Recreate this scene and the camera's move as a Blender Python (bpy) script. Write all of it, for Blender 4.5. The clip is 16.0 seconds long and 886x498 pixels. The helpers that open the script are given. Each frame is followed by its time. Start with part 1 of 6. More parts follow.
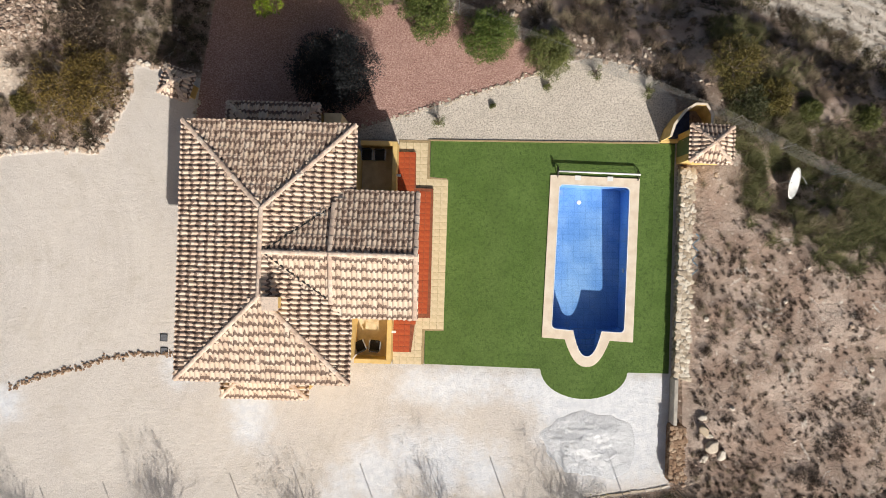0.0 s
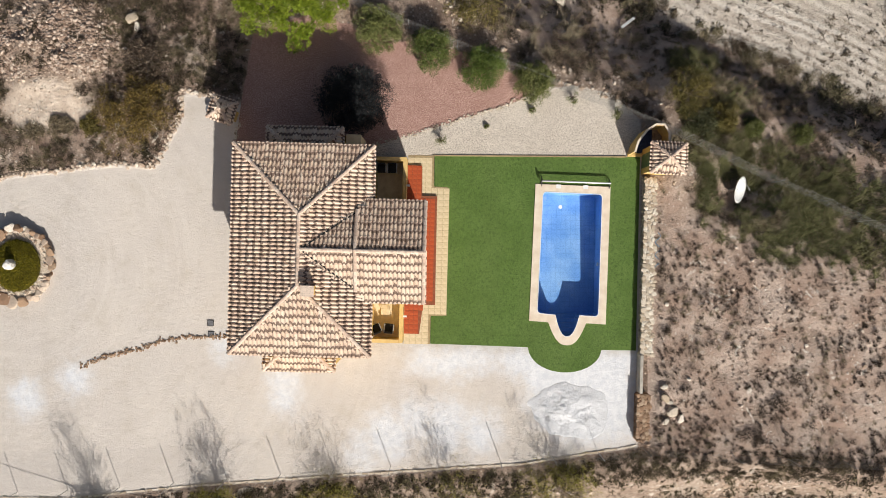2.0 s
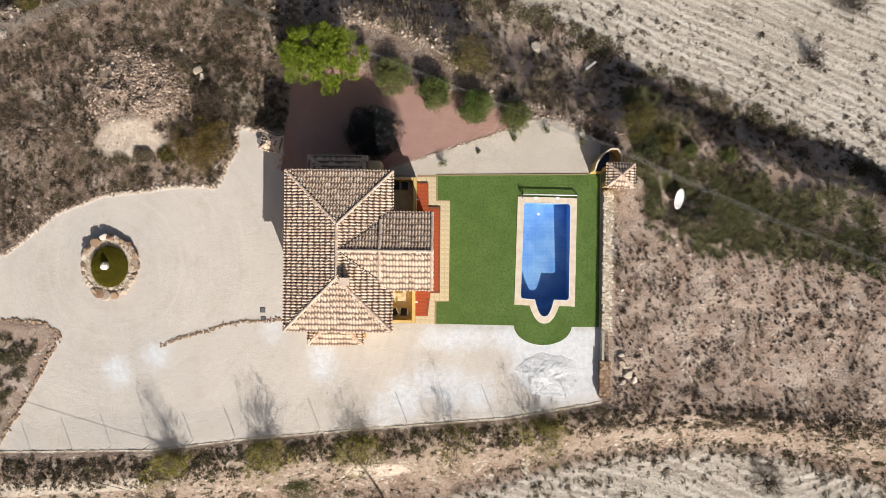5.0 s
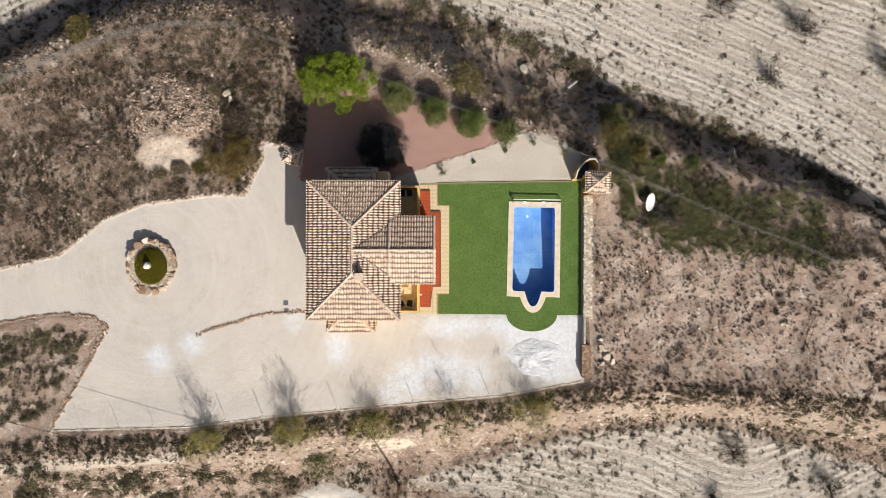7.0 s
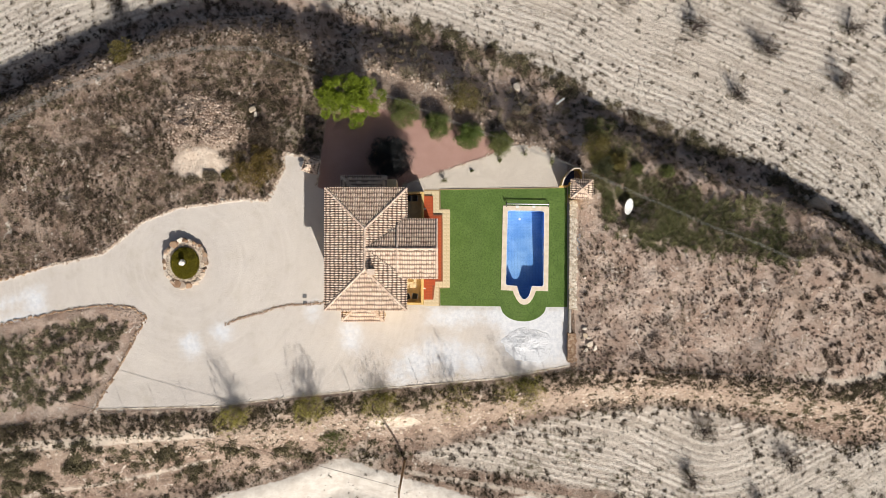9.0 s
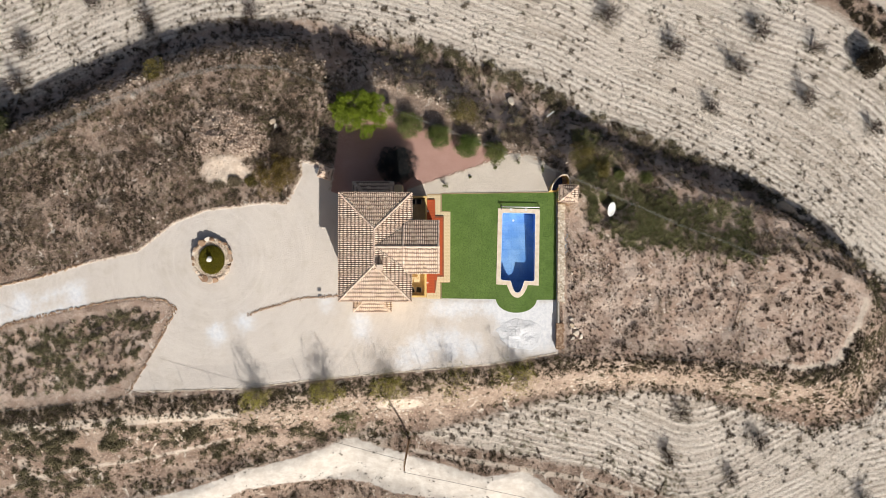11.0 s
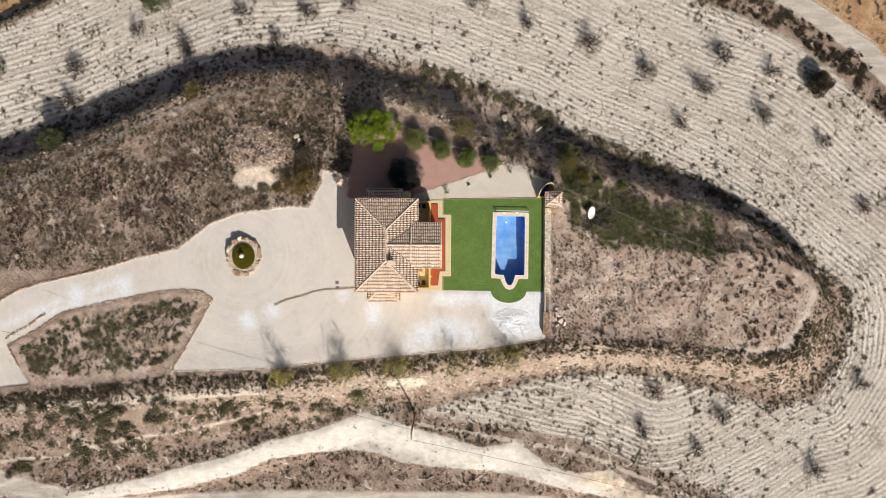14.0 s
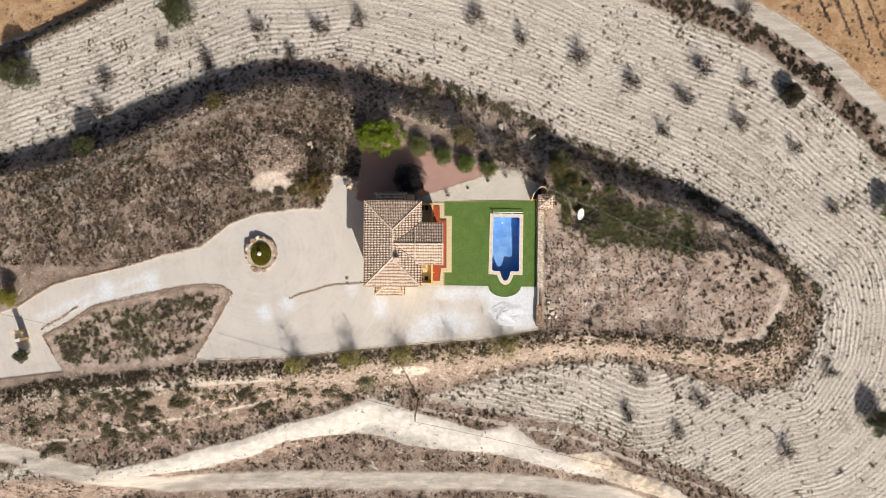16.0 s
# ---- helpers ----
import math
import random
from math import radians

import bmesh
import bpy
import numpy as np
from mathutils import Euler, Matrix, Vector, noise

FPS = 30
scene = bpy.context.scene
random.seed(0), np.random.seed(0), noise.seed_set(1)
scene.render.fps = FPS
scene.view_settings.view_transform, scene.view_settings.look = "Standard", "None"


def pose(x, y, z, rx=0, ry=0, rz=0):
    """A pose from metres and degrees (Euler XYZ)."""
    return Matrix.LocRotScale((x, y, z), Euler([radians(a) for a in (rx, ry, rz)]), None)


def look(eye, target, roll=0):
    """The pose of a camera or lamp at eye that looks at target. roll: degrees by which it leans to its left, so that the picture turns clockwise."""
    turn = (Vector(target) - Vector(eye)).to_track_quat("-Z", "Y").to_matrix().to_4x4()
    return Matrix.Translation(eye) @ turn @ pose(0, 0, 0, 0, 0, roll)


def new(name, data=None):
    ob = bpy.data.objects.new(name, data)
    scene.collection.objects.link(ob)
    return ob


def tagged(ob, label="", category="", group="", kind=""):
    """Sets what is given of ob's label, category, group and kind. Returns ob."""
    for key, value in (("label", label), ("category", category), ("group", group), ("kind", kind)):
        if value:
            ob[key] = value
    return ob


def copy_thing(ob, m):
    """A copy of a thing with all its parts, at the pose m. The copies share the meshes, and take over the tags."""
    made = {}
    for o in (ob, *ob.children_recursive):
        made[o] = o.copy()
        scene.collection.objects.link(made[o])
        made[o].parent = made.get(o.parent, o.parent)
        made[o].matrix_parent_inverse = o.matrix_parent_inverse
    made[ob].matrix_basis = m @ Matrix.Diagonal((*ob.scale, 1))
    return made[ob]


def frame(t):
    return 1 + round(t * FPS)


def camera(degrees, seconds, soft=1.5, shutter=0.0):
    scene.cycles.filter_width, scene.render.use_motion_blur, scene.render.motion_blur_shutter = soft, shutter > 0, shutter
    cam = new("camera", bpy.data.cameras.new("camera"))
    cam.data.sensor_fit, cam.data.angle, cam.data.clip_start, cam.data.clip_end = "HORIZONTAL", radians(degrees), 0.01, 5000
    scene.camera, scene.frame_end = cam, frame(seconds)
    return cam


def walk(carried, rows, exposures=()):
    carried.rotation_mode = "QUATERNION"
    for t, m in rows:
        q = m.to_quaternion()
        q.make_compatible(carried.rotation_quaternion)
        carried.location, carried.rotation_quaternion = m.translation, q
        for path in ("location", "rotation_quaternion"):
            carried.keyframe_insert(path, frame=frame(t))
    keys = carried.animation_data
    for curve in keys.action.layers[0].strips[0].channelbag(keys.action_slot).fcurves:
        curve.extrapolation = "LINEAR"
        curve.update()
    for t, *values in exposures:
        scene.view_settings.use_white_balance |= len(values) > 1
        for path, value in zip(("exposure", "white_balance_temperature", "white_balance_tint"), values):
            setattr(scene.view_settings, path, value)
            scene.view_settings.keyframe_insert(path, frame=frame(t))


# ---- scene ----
cam = camera(73.7, 16.0, soft=0.4)
PATH = [
    (0.0, 0.0, 0.0, 33.11, -0.152, 0.103, 1.82),
    (0.5, -0.029, -0.04, 34.189, -0.174, 0.068, 1.861),
    (1.0, -0.057, -0.096, 35.83, -0.156, 0.044, 1.873),
    (1.5, -0.119, -0.157, 37.58, -0.108, 0.01, 1.874),
    (2.0, -0.229, -0.186, 39.336, -0.069, -0.015, 1.455),
    (2.5, -0.307, -0.199, 41.102, -0.051, -0.029, 1.236),
    (3.0, -0.358, -0.227, 42.825, -0.032, -0.033, 1.118),
    (3.5, -0.397, -0.224, 44.569, -0.024, -0.028, 1.119),
    (4.0, -0.426, -0.247, 46.325, 0.015, -0.032, 1.07),
    (6.5, -0.526, -0.402, 54.993, 0.103, -0.044, 0.107),
    (7.0, -0.549, -0.458, 56.722, 0.121, -0.068, 0.108),
    (7.5, -0.536, -0.528, 58.481, 0.12, -0.04, 0.124),
    (8.0, -0.551, -0.571, 60.273, 0.138, -0.022, 0.13),
    (8.5, -0.56, -0.569, 62.048, 0.116, 0.006, 0.156),
    (9.0, -0.618, -0.574, 63.796, 0.114, 0.014, 0.162),
    (11.5, -0.635, -1.06, 72.548, 0.304, 0.123, 0.241),
    (12.0, -0.655, -1.075, 74.268, 0.293, 0.131, 0.247),
    (12.5, -0.669, -1.118, 75.918, 0.281, 0.139, 0.263),
    (13.0, -0.673, -1.155, 77.699, 0.279, 0.137, 0.269),
    (13.5, -0.726, -1.209, 79.496, 0.277, 0.155, 0.285),
    (14.0, -0.767, -1.273, 81.299, 0.275, 0.163, 0.301),
    (14.5, -0.782, -1.321, 83.091, 0.273, 0.181, 0.307),
    (15.0, -0.785, -1.397, 84.866, 0.271, 0.198, 0.313),
    (15.5, -0.805, -1.477, 86.675, 0.279, 0.216, 0.339),
    (16.0, -0.825, -1.553, 88.461, 0.277, 0.234, 0.345),
]
walk(cam, [(t, pose(*row)) for t, *row in PATH])
# ---- light ----
SUN_TO = Vector((3.37, -8.53, 5.95)).normalized()
world = bpy.data.worlds.new("world")
scene.world = world
world.use_nodes = True
wn = world.node_tree.nodes
sky = wn.new("ShaderNodeTexSky")
sky.sky_type, sky.sun_disc = "NISHITA", False
sky.air_density, sky.dust_density, sky.ozone_density = 0.9, 4.0, 0.5
sky.sun_elevation, sky.sun_rotation = math.asin(SUN_TO.z), math.atan2(SUN_TO.x, SUN_TO.y)
wn["Background"].inputs[1].default_value = 0.050
world.node_tree.links.new(sky.outputs[0], wn["Background"].inputs[0])
sun = new("sun", bpy.data.lights.new("sun", "SUN"))
sun.data.energy, sun.data.angle, sun.data.color = 4.6, radians(0.55), (1.0, 0.955, 0.885)
sun.matrix_world = look(SUN_TO * 300, (0, 0, 0))
scene.view_settings.exposure = 0.20


# ---- materials ----
class Nodes:
    """Short hand for building one node material."""

    def __init__(self, name, rough=0.85, metal=0.0):
        self.mat = bpy.data.materials.new(name)
        self.mat.use_nodes = True
        self.tree = self.mat.node_tree
        self.bsdf = self.tree.nodes["Principled BSDF"]
        self.bsdf.inputs["Roughness"].default_value = rough
        self.bsdf.inputs["Metallic"].default_value = metal
        self.bsdf.inputs["Specular IOR Level"].default_value = 0.3
        self.coord = self.tree.nodes.new("ShaderNodeTexCoord").outputs["Object"]

    def put(self, node, socket, value):
        if value is None:
            return
        if isinstance(value, bpy.types.NodeSocket):
            self.tree.links.new(value, node.inputs[socket])
        else:
            if isinstance(value, tuple) and len(value) == 3 and node.inputs[socket].type == "RGBA":
                value = (*value, 1)
            node.inputs[socket].default_value = value

    def noise(self, scale, detail=3, rough=0.55, vec=None, warp=0.0):
        n = self.tree.nodes.new("ShaderNodeTexNoise")
        n.inputs["Scale"].default_value, n.inputs["Detail"].default_value = scale, detail
        n.inputs["Roughness"].default_value, n.inputs["Distortion"].default_value = rough, warp
        self.put(n, "Vector", vec or self.coord)
        return n.outputs["Fac"]

    def cells(self, scale, out="Distance", feature="F1", vec=None):
        n = self.tree.nodes.new("ShaderNodeTexVoronoi")
        n.feature = feature
        n.inputs["Scale"].default_value = scale
        self.put(n, "Vector", vec or self.coord)
        return n.outputs[out]

    def scaled(self, sx, sy, sz, rz=0.0):
        n = self.tree.nodes.new("ShaderNodeMapping")
        n.inputs["Scale"].default_value, n.inputs["Rotation"].default_value = (sx, sy, sz), (0, 0, rz)
        self.put(n, "Vector", self.coord)
        return n.outputs[0]

    def math(self, op, a, b=None, c=None):
        n = self.tree.nodes.new("ShaderNodeMath")
        n.operation = op
        for i, v in enumerate((a, b, c)):
            self.put(n, i, v)
        return n.outputs[0]

    def step(self, value, lo, hi, to0=0.0, to1=1.0):
        n = self.tree.nodes.new("ShaderNodeMapRange")
        n.interpolation_type = "SMOOTHSTEP"
        for i, v in enumerate((value, lo, hi, to0, to1)):
            self.put(n, i, v)
        return n.outputs[0]

    def mix(self, fac, a, b, how="MIX"):
        n = self.tree.nodes.new("ShaderNodeMix")
        n.data_type, n.blend_type = "RGBA", how
        self.put(n, 0, fac), self.put(n, 6, a), self.put(n, 7, b)
        return n.outputs[2]

    def attr(self, name, out="Fac"):
        n = self.tree.nodes.new("ShaderNodeAttribute")
        n.attribute_name = name
        return n.outputs[out]

    def random(self):
        """A number of its own for each object and each loose piece of a mesh."""
        a = self.tree.nodes.new("ShaderNodeObjectInfo").outputs["Random"]
        b = self.tree.nodes.new("ShaderNodeNewGeometry").outputs["Random Per Island"]
        return self.math("FRACT", self.math("ADD", self.math("MULTIPLY", a, 7.3), b))

    def bump(self, height, distance, strength=1.0):
        n = self.tree.nodes.new("ShaderNodeBump")
        n.inputs["Distance"].default_value, n.inputs["Strength"].default_value = distance, strength
        self.put(n, "Height", height)
        self.put(self.bsdf, "Normal", n.outputs[0])

    def done(self, colour):
        self.put(self.bsdf, "Base Color", colour)
        return self.mat


def plain(name, c1, c2, scale=6.0, rough=0.8, bump=0.004, metal=0.0, fine=40.0):
    """A surface of two tones at a coarse and a fine scale, with a light relief."""
    n = Nodes(name, rough, metal)
    f = n.math("ADD", n.math("MULTIPLY", n.noise(scale), 0.65), n.math("MULTIPLY", n.noise(fine), 0.35))
    n.bump(n.noise(fine, 4), bump)
    return n.done(n.mix(n.step(f, 0.35, 0.65), c1, c2))


def gravel(name, base, dark, light, size=28.0, patch=0.35):
    n = Nodes(name, 0.95)
    stones = n.step(n.noise(size, 3, 0.85), 0.28, 0.72)
    tone = n.math("ADD", n.math("MULTIPLY", stones, 0.7), n.math("MULTIPLY", n.noise(patch, 5, 0.6), 0.3))
    col = n.mix(n.step(tone, 0.2, 0.5), dark, base)
    col = n.mix(n.step(tone, 0.5, 0.8), col, light)
    col = n.mix(n.step(n.noise(7.0, 4, 0.75), 0.55, 0.7, 0.0, 0.25), col, dark)
    col = n.mix(n.step(n.noise(1.7, 6, 0.7), 0.35, 0.75), col, n.mix(0.25, col, dark))
    n.bump(n.math("ADD", n.noise(size * 1.5, 3, 0.8), n.noise(6.0, 5, 0.75)), 0.05, 1.0)
    return n.done(col)


MAT = {}
MAT["render"] = plain("ochre_render", (0.62, 0.43, 0.16), (0.72, 0.52, 0.22), 3.0, 0.85, 0.003)
MAT["lawn_edge"] = plain("lawn_edge_stone", (0.30, 0.22, 0.12), (0.42, 0.32, 0.18), 5.0)
MAT["coping"] = plain("cream_coping", (0.70, 0.58, 0.45), (0.80, 0.70, 0.57), 2.0, 0.6)
MAT["paving"] = plain("sand_paving", (0.58, 0.47, 0.29), (0.72, 0.60, 0.40), 3.0, 0.7)
MAT["terracotta"] = plain("terracotta_tile", (0.34, 0.06, 0.022), (0.46, 0.10, 0.035), 3.0, 0.5)
MAT["red_gravel"] = gravel("red_gravel", (0.46, 0.275, 0.23), (0.27, 0.145, 0.118), (0.66, 0.46, 0.39), 12.0)
MAT["pale_gravel"] = gravel("pale_gravel", (0.67, 0.595, 0.515), (0.38, 0.335, 0.275), (0.80, 0.735, 0.64), 12.0)
MAT["white_plastic"] = plain("white_plastic", (0.75, 0.75, 0.74), (0.82, 0.82, 0.8), 4.0, 0.4, 0.0005)
MAT["dark_metal"] = plain("dark_metal", (0.03, 0.03, 0.03), (0.06, 0.055, 0.05), 8.0, 0.5, 0.001, 0.6)
MAT["grey_metal"] = plain("galvanised_metal", (0.42, 0.42, 0.42), (0.55, 0.55, 0.54), 8.0, 0.45, 0.001, 0.8)
MAT["green_door"] = plain("green_paint", (0.08, 0.12, 0.07), (0.12, 0.17, 0.10), 5.0, 0.5)
MAT["dark_cloth"] = plain("dark_weave", (0.015, 0.013, 0.012), (0.035, 0.03, 0.028), 20.0, 0.7)
MAT["bark"] = plain("grey_bark", (0.10, 0.075, 0.06), (0.20, 0.16, 0.13), 9.0, 0.95, 0.02)
MAT["concrete"] = plain("old_concrete", (0.36, 0.33, 0.29), (0.50, 0.46, 0.40), 3.0, 0.9)
MAT["wood"] = plain("weathered_wood", (0.22, 0.15, 0.09), (0.36, 0.26, 0.17), 8.0, 0.85)


def stone_material(name, a, b, c):
    n = Nodes(name, 0.9)
    r = n.random()
    col = n.mix(n.step(r, 0.0, 0.6), a, b)
    col = n.mix(n.step(r, 0.55, 1.0), col, c)
    col = n.mix(n.step(n.noise(9.0, 6, 0.65), 0.45, 0.75), col, n.mix(0.45, col, (0.16, 0.12, 0.09)))
    n.bump(n.noise(14.0, 6, 0.7), 0.03)
    return n.done(col)


MAT["stone"] = stone_material("limestone", (0.46, 0.37, 0.27), (0.64, 0.55, 0.44), (0.74, 0.67, 0.57))
MAT["pink_stone"] = stone_material("pinkish_limestone", (0.45, 0.33, 0.245), (0.63, 0.51, 0.40), (0.76, 0.68, 0.58))
MAT["wall_stone"] = stone_material("wall_limestone", (0.46, 0.37, 0.27), (0.66, 0.57, 0.45), (0.78, 0.71, 0.60))
MAT["heap_stone"] = stone_material("heap_stone", (0.19, 0.13, 0.095), (0.36, 0.265, 0.205), (0.60, 0.49, 0.40))
MAT["brown_stone"] = stone_material("brown_stone", (0.26, 0.16, 0.10), (0.38, 0.25, 0.16), (0.50, 0.37, 0.26))


def tile_material():
    n = Nodes("flamed_clay_tile", 0.85)
    uv = n.tree.nodes.new("ShaderNodeUVMap")
    xyz = n.tree.nodes.new("ShaderNodeSeparateXYZ")
    n.put(xyz, 0, uv.outputs[0])
    wave = n.math("SINE", n.math("ADD", n.math("MULTIPLY", xyz.outputs[0], 6.283), 2.2))
    v = n.math("ADD", xyz.outputs[1], n.math("MULTIPLY", n.math("SUBTRACT", n.noise(5.0, 3, 0.6), 0.5), 0.8))
    v = n.math("ADD", v, n.math("MULTIPLY", wave, 0.13))
    r = n.random()
    body = n.mix(n.step(r, 0.2, 1.0), (0.64, 0.48, 0.365), (0.78, 0.635, 0.505))
    body = n.mix(n.step(n.noise(2.2, 4), 0.45, 0.75), body, (0.70, 0.545, 0.39))
    off = n.math("ABSOLUTE", n.math("SUBTRACT", n.math("ADD", v, n.math("MULTIPLY", r, 0.2)), 0.42))
    burnt = n.step(off, 0.235, 0.12)
    burnt = n.math("MULTIPLY", burnt, n.step(n.noise(3.0, 2), 0.2, 0.42))
    col = n.mix(n.math("MULTIPLY", burnt, 0.88), body, (0.13, 0.078, 0.06))
    n.bump(n.noise(30.0, 4), 0.006)
    return n.done(col)


MAT["tile"] = tile_material()
MAT["cap"] = stone_material("pale_clay_cap", (0.60, 0.44, 0.34), (0.70, 0.54, 0.43), (0.80, 0.66, 0.54))


def turf_material():
    n = Nodes("artificial_turf", 0.9)
    f = n.noise(0.5, 5, 0.6)
    g = n.noise(60.0, 2)
    stripe = n.noise(1.0, 2, 0.5, n.scaled(0.55, 0.05, 1))
    col = n.mix(n.step(f, 0.3, 0.7), (0.135, 0.228, 0.048), (0.188, 0.296, 0.073))
    col = n.mix(n.step(stripe, 0.45, 0.6, 0.0, 0.35), col, (0.155, 0.235, 0.062))
    col = n.mix(n.step(n.noise(5.0, 6, 0.8), 0.45, 0.7, 0.0, 0.75), col, (0.062, 0.112, 0.026))
    col = n.mix(n.step(g, 0.4, 0.7, 0.0, 0.4), col, (0.03, 0.07, 0.01))
    n.bump(n.math("ADD", g, n.noise(8.0, 5, 0.75)), 0.06)
    return n.done(col)


MAT["turf"] = turf_material()


def mosaic_material():
    n = Nodes("blue_mosaic", 0.35)
    brick = n.tree.nodes.new("ShaderNodeTexBrick")
    brick.offset = 0.0
    n.put(brick, "Vector", n.coord)
    for k, v in (("Scale", 1.0), ("Mortar Size", 0.006), ("Brick Width", 0.33), ("Row Height", 0.33)):
        brick.inputs[k].default_value = v
    f = n.noise(0.6, 4)
    base = n.mix(n.step(f, 0.35, 0.7), (0.17, 0.38, 0.77), (0.30, 0.54, 0.87))
    speck = n.cells(30.0, "Color")
    base = n.mix(n.step(speck, 0.3, 0.9, 0.0, 0.35), base, (0.03, 0.12, 0.42))
    base = n.mix(n.step(n.noise(0.8, 6, 0.7), 0.58, 0.75, 0.0, 0.5), base, (0.42, 0.44, 0.46))
    col = n.mix(n.math("MULTIPLY", brick.outputs["Fac"], 0.5), base, (0.05, 0.14, 0.36))
    return n.done(col)


MAT["mosaic"] = mosaic_material()


def leaf_material(name, dark, mid, light, rough=0.6):
    n = Nodes(name, rough)
    r = n.random()
    col = n.mix(n.step(r, 0.0, 0.6), dark, mid)
    col = n.mix(n.step(r, 0.6, 1.0), col, light)
    col = n.mix(n.step(n.noise(0.9, 3), 0.35, 0.7, 0.0, 0.4), col, dark)
    col = n.mix(n.math("MULTIPLY", n.attr("tone"), 0.75), col, light)
    n.bsdf.inputs["Subsurface Weight"].default_value = 0.0
    return n.done(col)


MAT["pine"] = leaf_material("bright_pine_needles", (0.09, 0.13, 0.008), (0.18, 0.235, 0.012), (0.29, 0.345, 0.03))
MAT["dark_leaf"] = leaf_material("deep_green_leaves", (0.045, 0.066, 0.0151), (0.1125, 0.144, 0.0324), (0.24, 0.264, 0.0756))
MAT["olive_leaf"] = leaf_material("olive_leaves", (0.0747, 0.0862, 0.0253), (0.161, 0.1782, 0.0517), (0.2875, 0.299, 0.1035))
MAT["yellow_leaf"] = leaf_material("yellow_green_leaves", (0.14, 0.125, 0.018), (0.32, 0.28, 0.04), (0.50, 0.44, 0.08))
MAT["dry_scrub"] = leaf_material("dry_scrub", (0.0304, 0.0208, 0.0144), (0.096, 0.0688, 0.048), (0.272, 0.204, 0.144), 0.95)
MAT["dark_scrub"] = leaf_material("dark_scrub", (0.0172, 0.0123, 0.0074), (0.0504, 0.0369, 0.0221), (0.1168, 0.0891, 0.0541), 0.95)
MAT["plot_scrub"] = leaf_material("purplish_brown_scrub", (0.0255, 0.018, 0.015), (0.0722, 0.0506, 0.0374), (0.17, 0.1224, 0.086), 0.95)
MAT["field_weed"] = leaf_material("grey_brown_weeds", (0.0413, 0.0315, 0.0225), (0.0975, 0.075, 0.054), (0.1875, 0.15, 0.105), 0.95)
MAT["field_green"] = leaf_material("olive_weeds", (0.09, 0.085, 0.04), (0.18, 0.165, 0.085), (0.30, 0.27, 0.16), 0.95)
MAT["green_bush"] = leaf_material("grass_green_leaves", (0.05, 0.06, 0.018), (0.12, 0.14, 0.04), (0.22, 0.25, 0.08), 0.9)
MAT["foot_bush"] = leaf_material("brown_olive_bush", (0.04, 0.034, 0.018), (0.10, 0.085, 0.048), (0.21, 0.18, 0.10), 0.95)
MAT["almond_leaf"] = leaf_material("almond_leaves", (0.20, 0.18, 0.03), (0.36, 0.32, 0.06), (0.52, 0.46, 0.12))
MAT["olive_gold"] = leaf_material("olive_gold_leaves", (0.068, 0.0561, 0.017), (0.17, 0.1377, 0.0382), (0.289, 0.2338, 0.0723), 0.9)
MAT["green_scrub"] = leaf_material("green_scrub", (0.0245, 0.0206, 0.0107), (0.0857, 0.0711, 0.0374), (0.1989, 0.1644, 0.0918), 0.95)
MAT["straw"] = leaf_material("dry_straw", (0.14, 0.11, 0.07), (0.25, 0.20, 0.13), (0.38, 0.32, 0.22), 0.95)
MAT["pale_twig"] = plain("brown_twigs", (0.12, 0.09, 0.07), (0.24, 0.19, 0.15), 9.0, 0.95)
MAT["twig"] = plain("dark_twigs", (0.06, 0.045, 0.04), (0.13, 0.10, 0.09), 9.0, 0.95)


def net_material(name, wire):
    n = Nodes(name, 0.5, 0.6)
    n.bsdf.inputs["Base Color"].default_value = (0.45, 0.45, 0.44, 1)
    waves = []
    for sign in (1, -1):
        xyz = n.tree.nodes.new("ShaderNodeSeparateXYZ")
        n.put(xyz, 0, n.tree.nodes.new("ShaderNodeUVMap").outputs[0])
        s = n.math("FRACT", n.math("MULTIPLY", n.math("ADD", xyz.outputs[0], n.math("MULTIPLY", xyz.outputs[1], sign)), 14.0))
        waves.append(n.math("LESS_THAN", s, wire))
    n.put(n.bsdf, "Alpha", n.math("MAXIMUM", waves[0], waves[1]))
    return n.mat


MAT["net"] = net_material("chain_link", 0.04)
MAT["thick_net"] = net_material("dense_chain_link", 0.10)
# leaf colour with the shade of the house painted in
MAT["shade_leaf"] = leaf_material("house_shade_leaves", (0.012, 0.013, 0.015), (0.020, 0.022, 0.024), (0.034, 0.037, 0.036))
MAT["dark_olive"] = leaf_material("dark_olive_leaves", (0.035, 0.04, 0.018), (0.08, 0.085, 0.036), (0.17, 0.17, 0.075))
MAT["long_grass"] = leaf_material("long_green_grass", (0.0445, 0.0491, 0.0187), (0.117, 0.1229, 0.0445), (0.2691, 0.2457, 0.117), 0.9)
MAT["moss_leaf"] = leaf_material("olive_ground_cover", (0.09, 0.078, 0.004), (0.20, 0.17, 0.008), (0.34, 0.28, 0.02), 0.8)
MAT["moss_bed"] = plain("moss_bed", (0.05, 0.042, 0.008), (0.10, 0.085, 0.014), 9.0, 0.9, 0.02)
MAT["white_gravel"] = gravel("white_gravel", (0.84, 0.85, 0.87), (0.78, 0.79, 0.82), (0.89, 0.89, 0.9), 16.0)
MAT["white_stone"] = plain("white_stone", (0.72, 0.69, 0.64), (0.82, 0.8, 0.76), 4.0, 0.8, 0.02)
MAT["white_paint"] = plain("white_paint", (0.72, 0.72, 0.70), (0.82, 0.82, 0.80), 2.0, 0.5, 0.001)
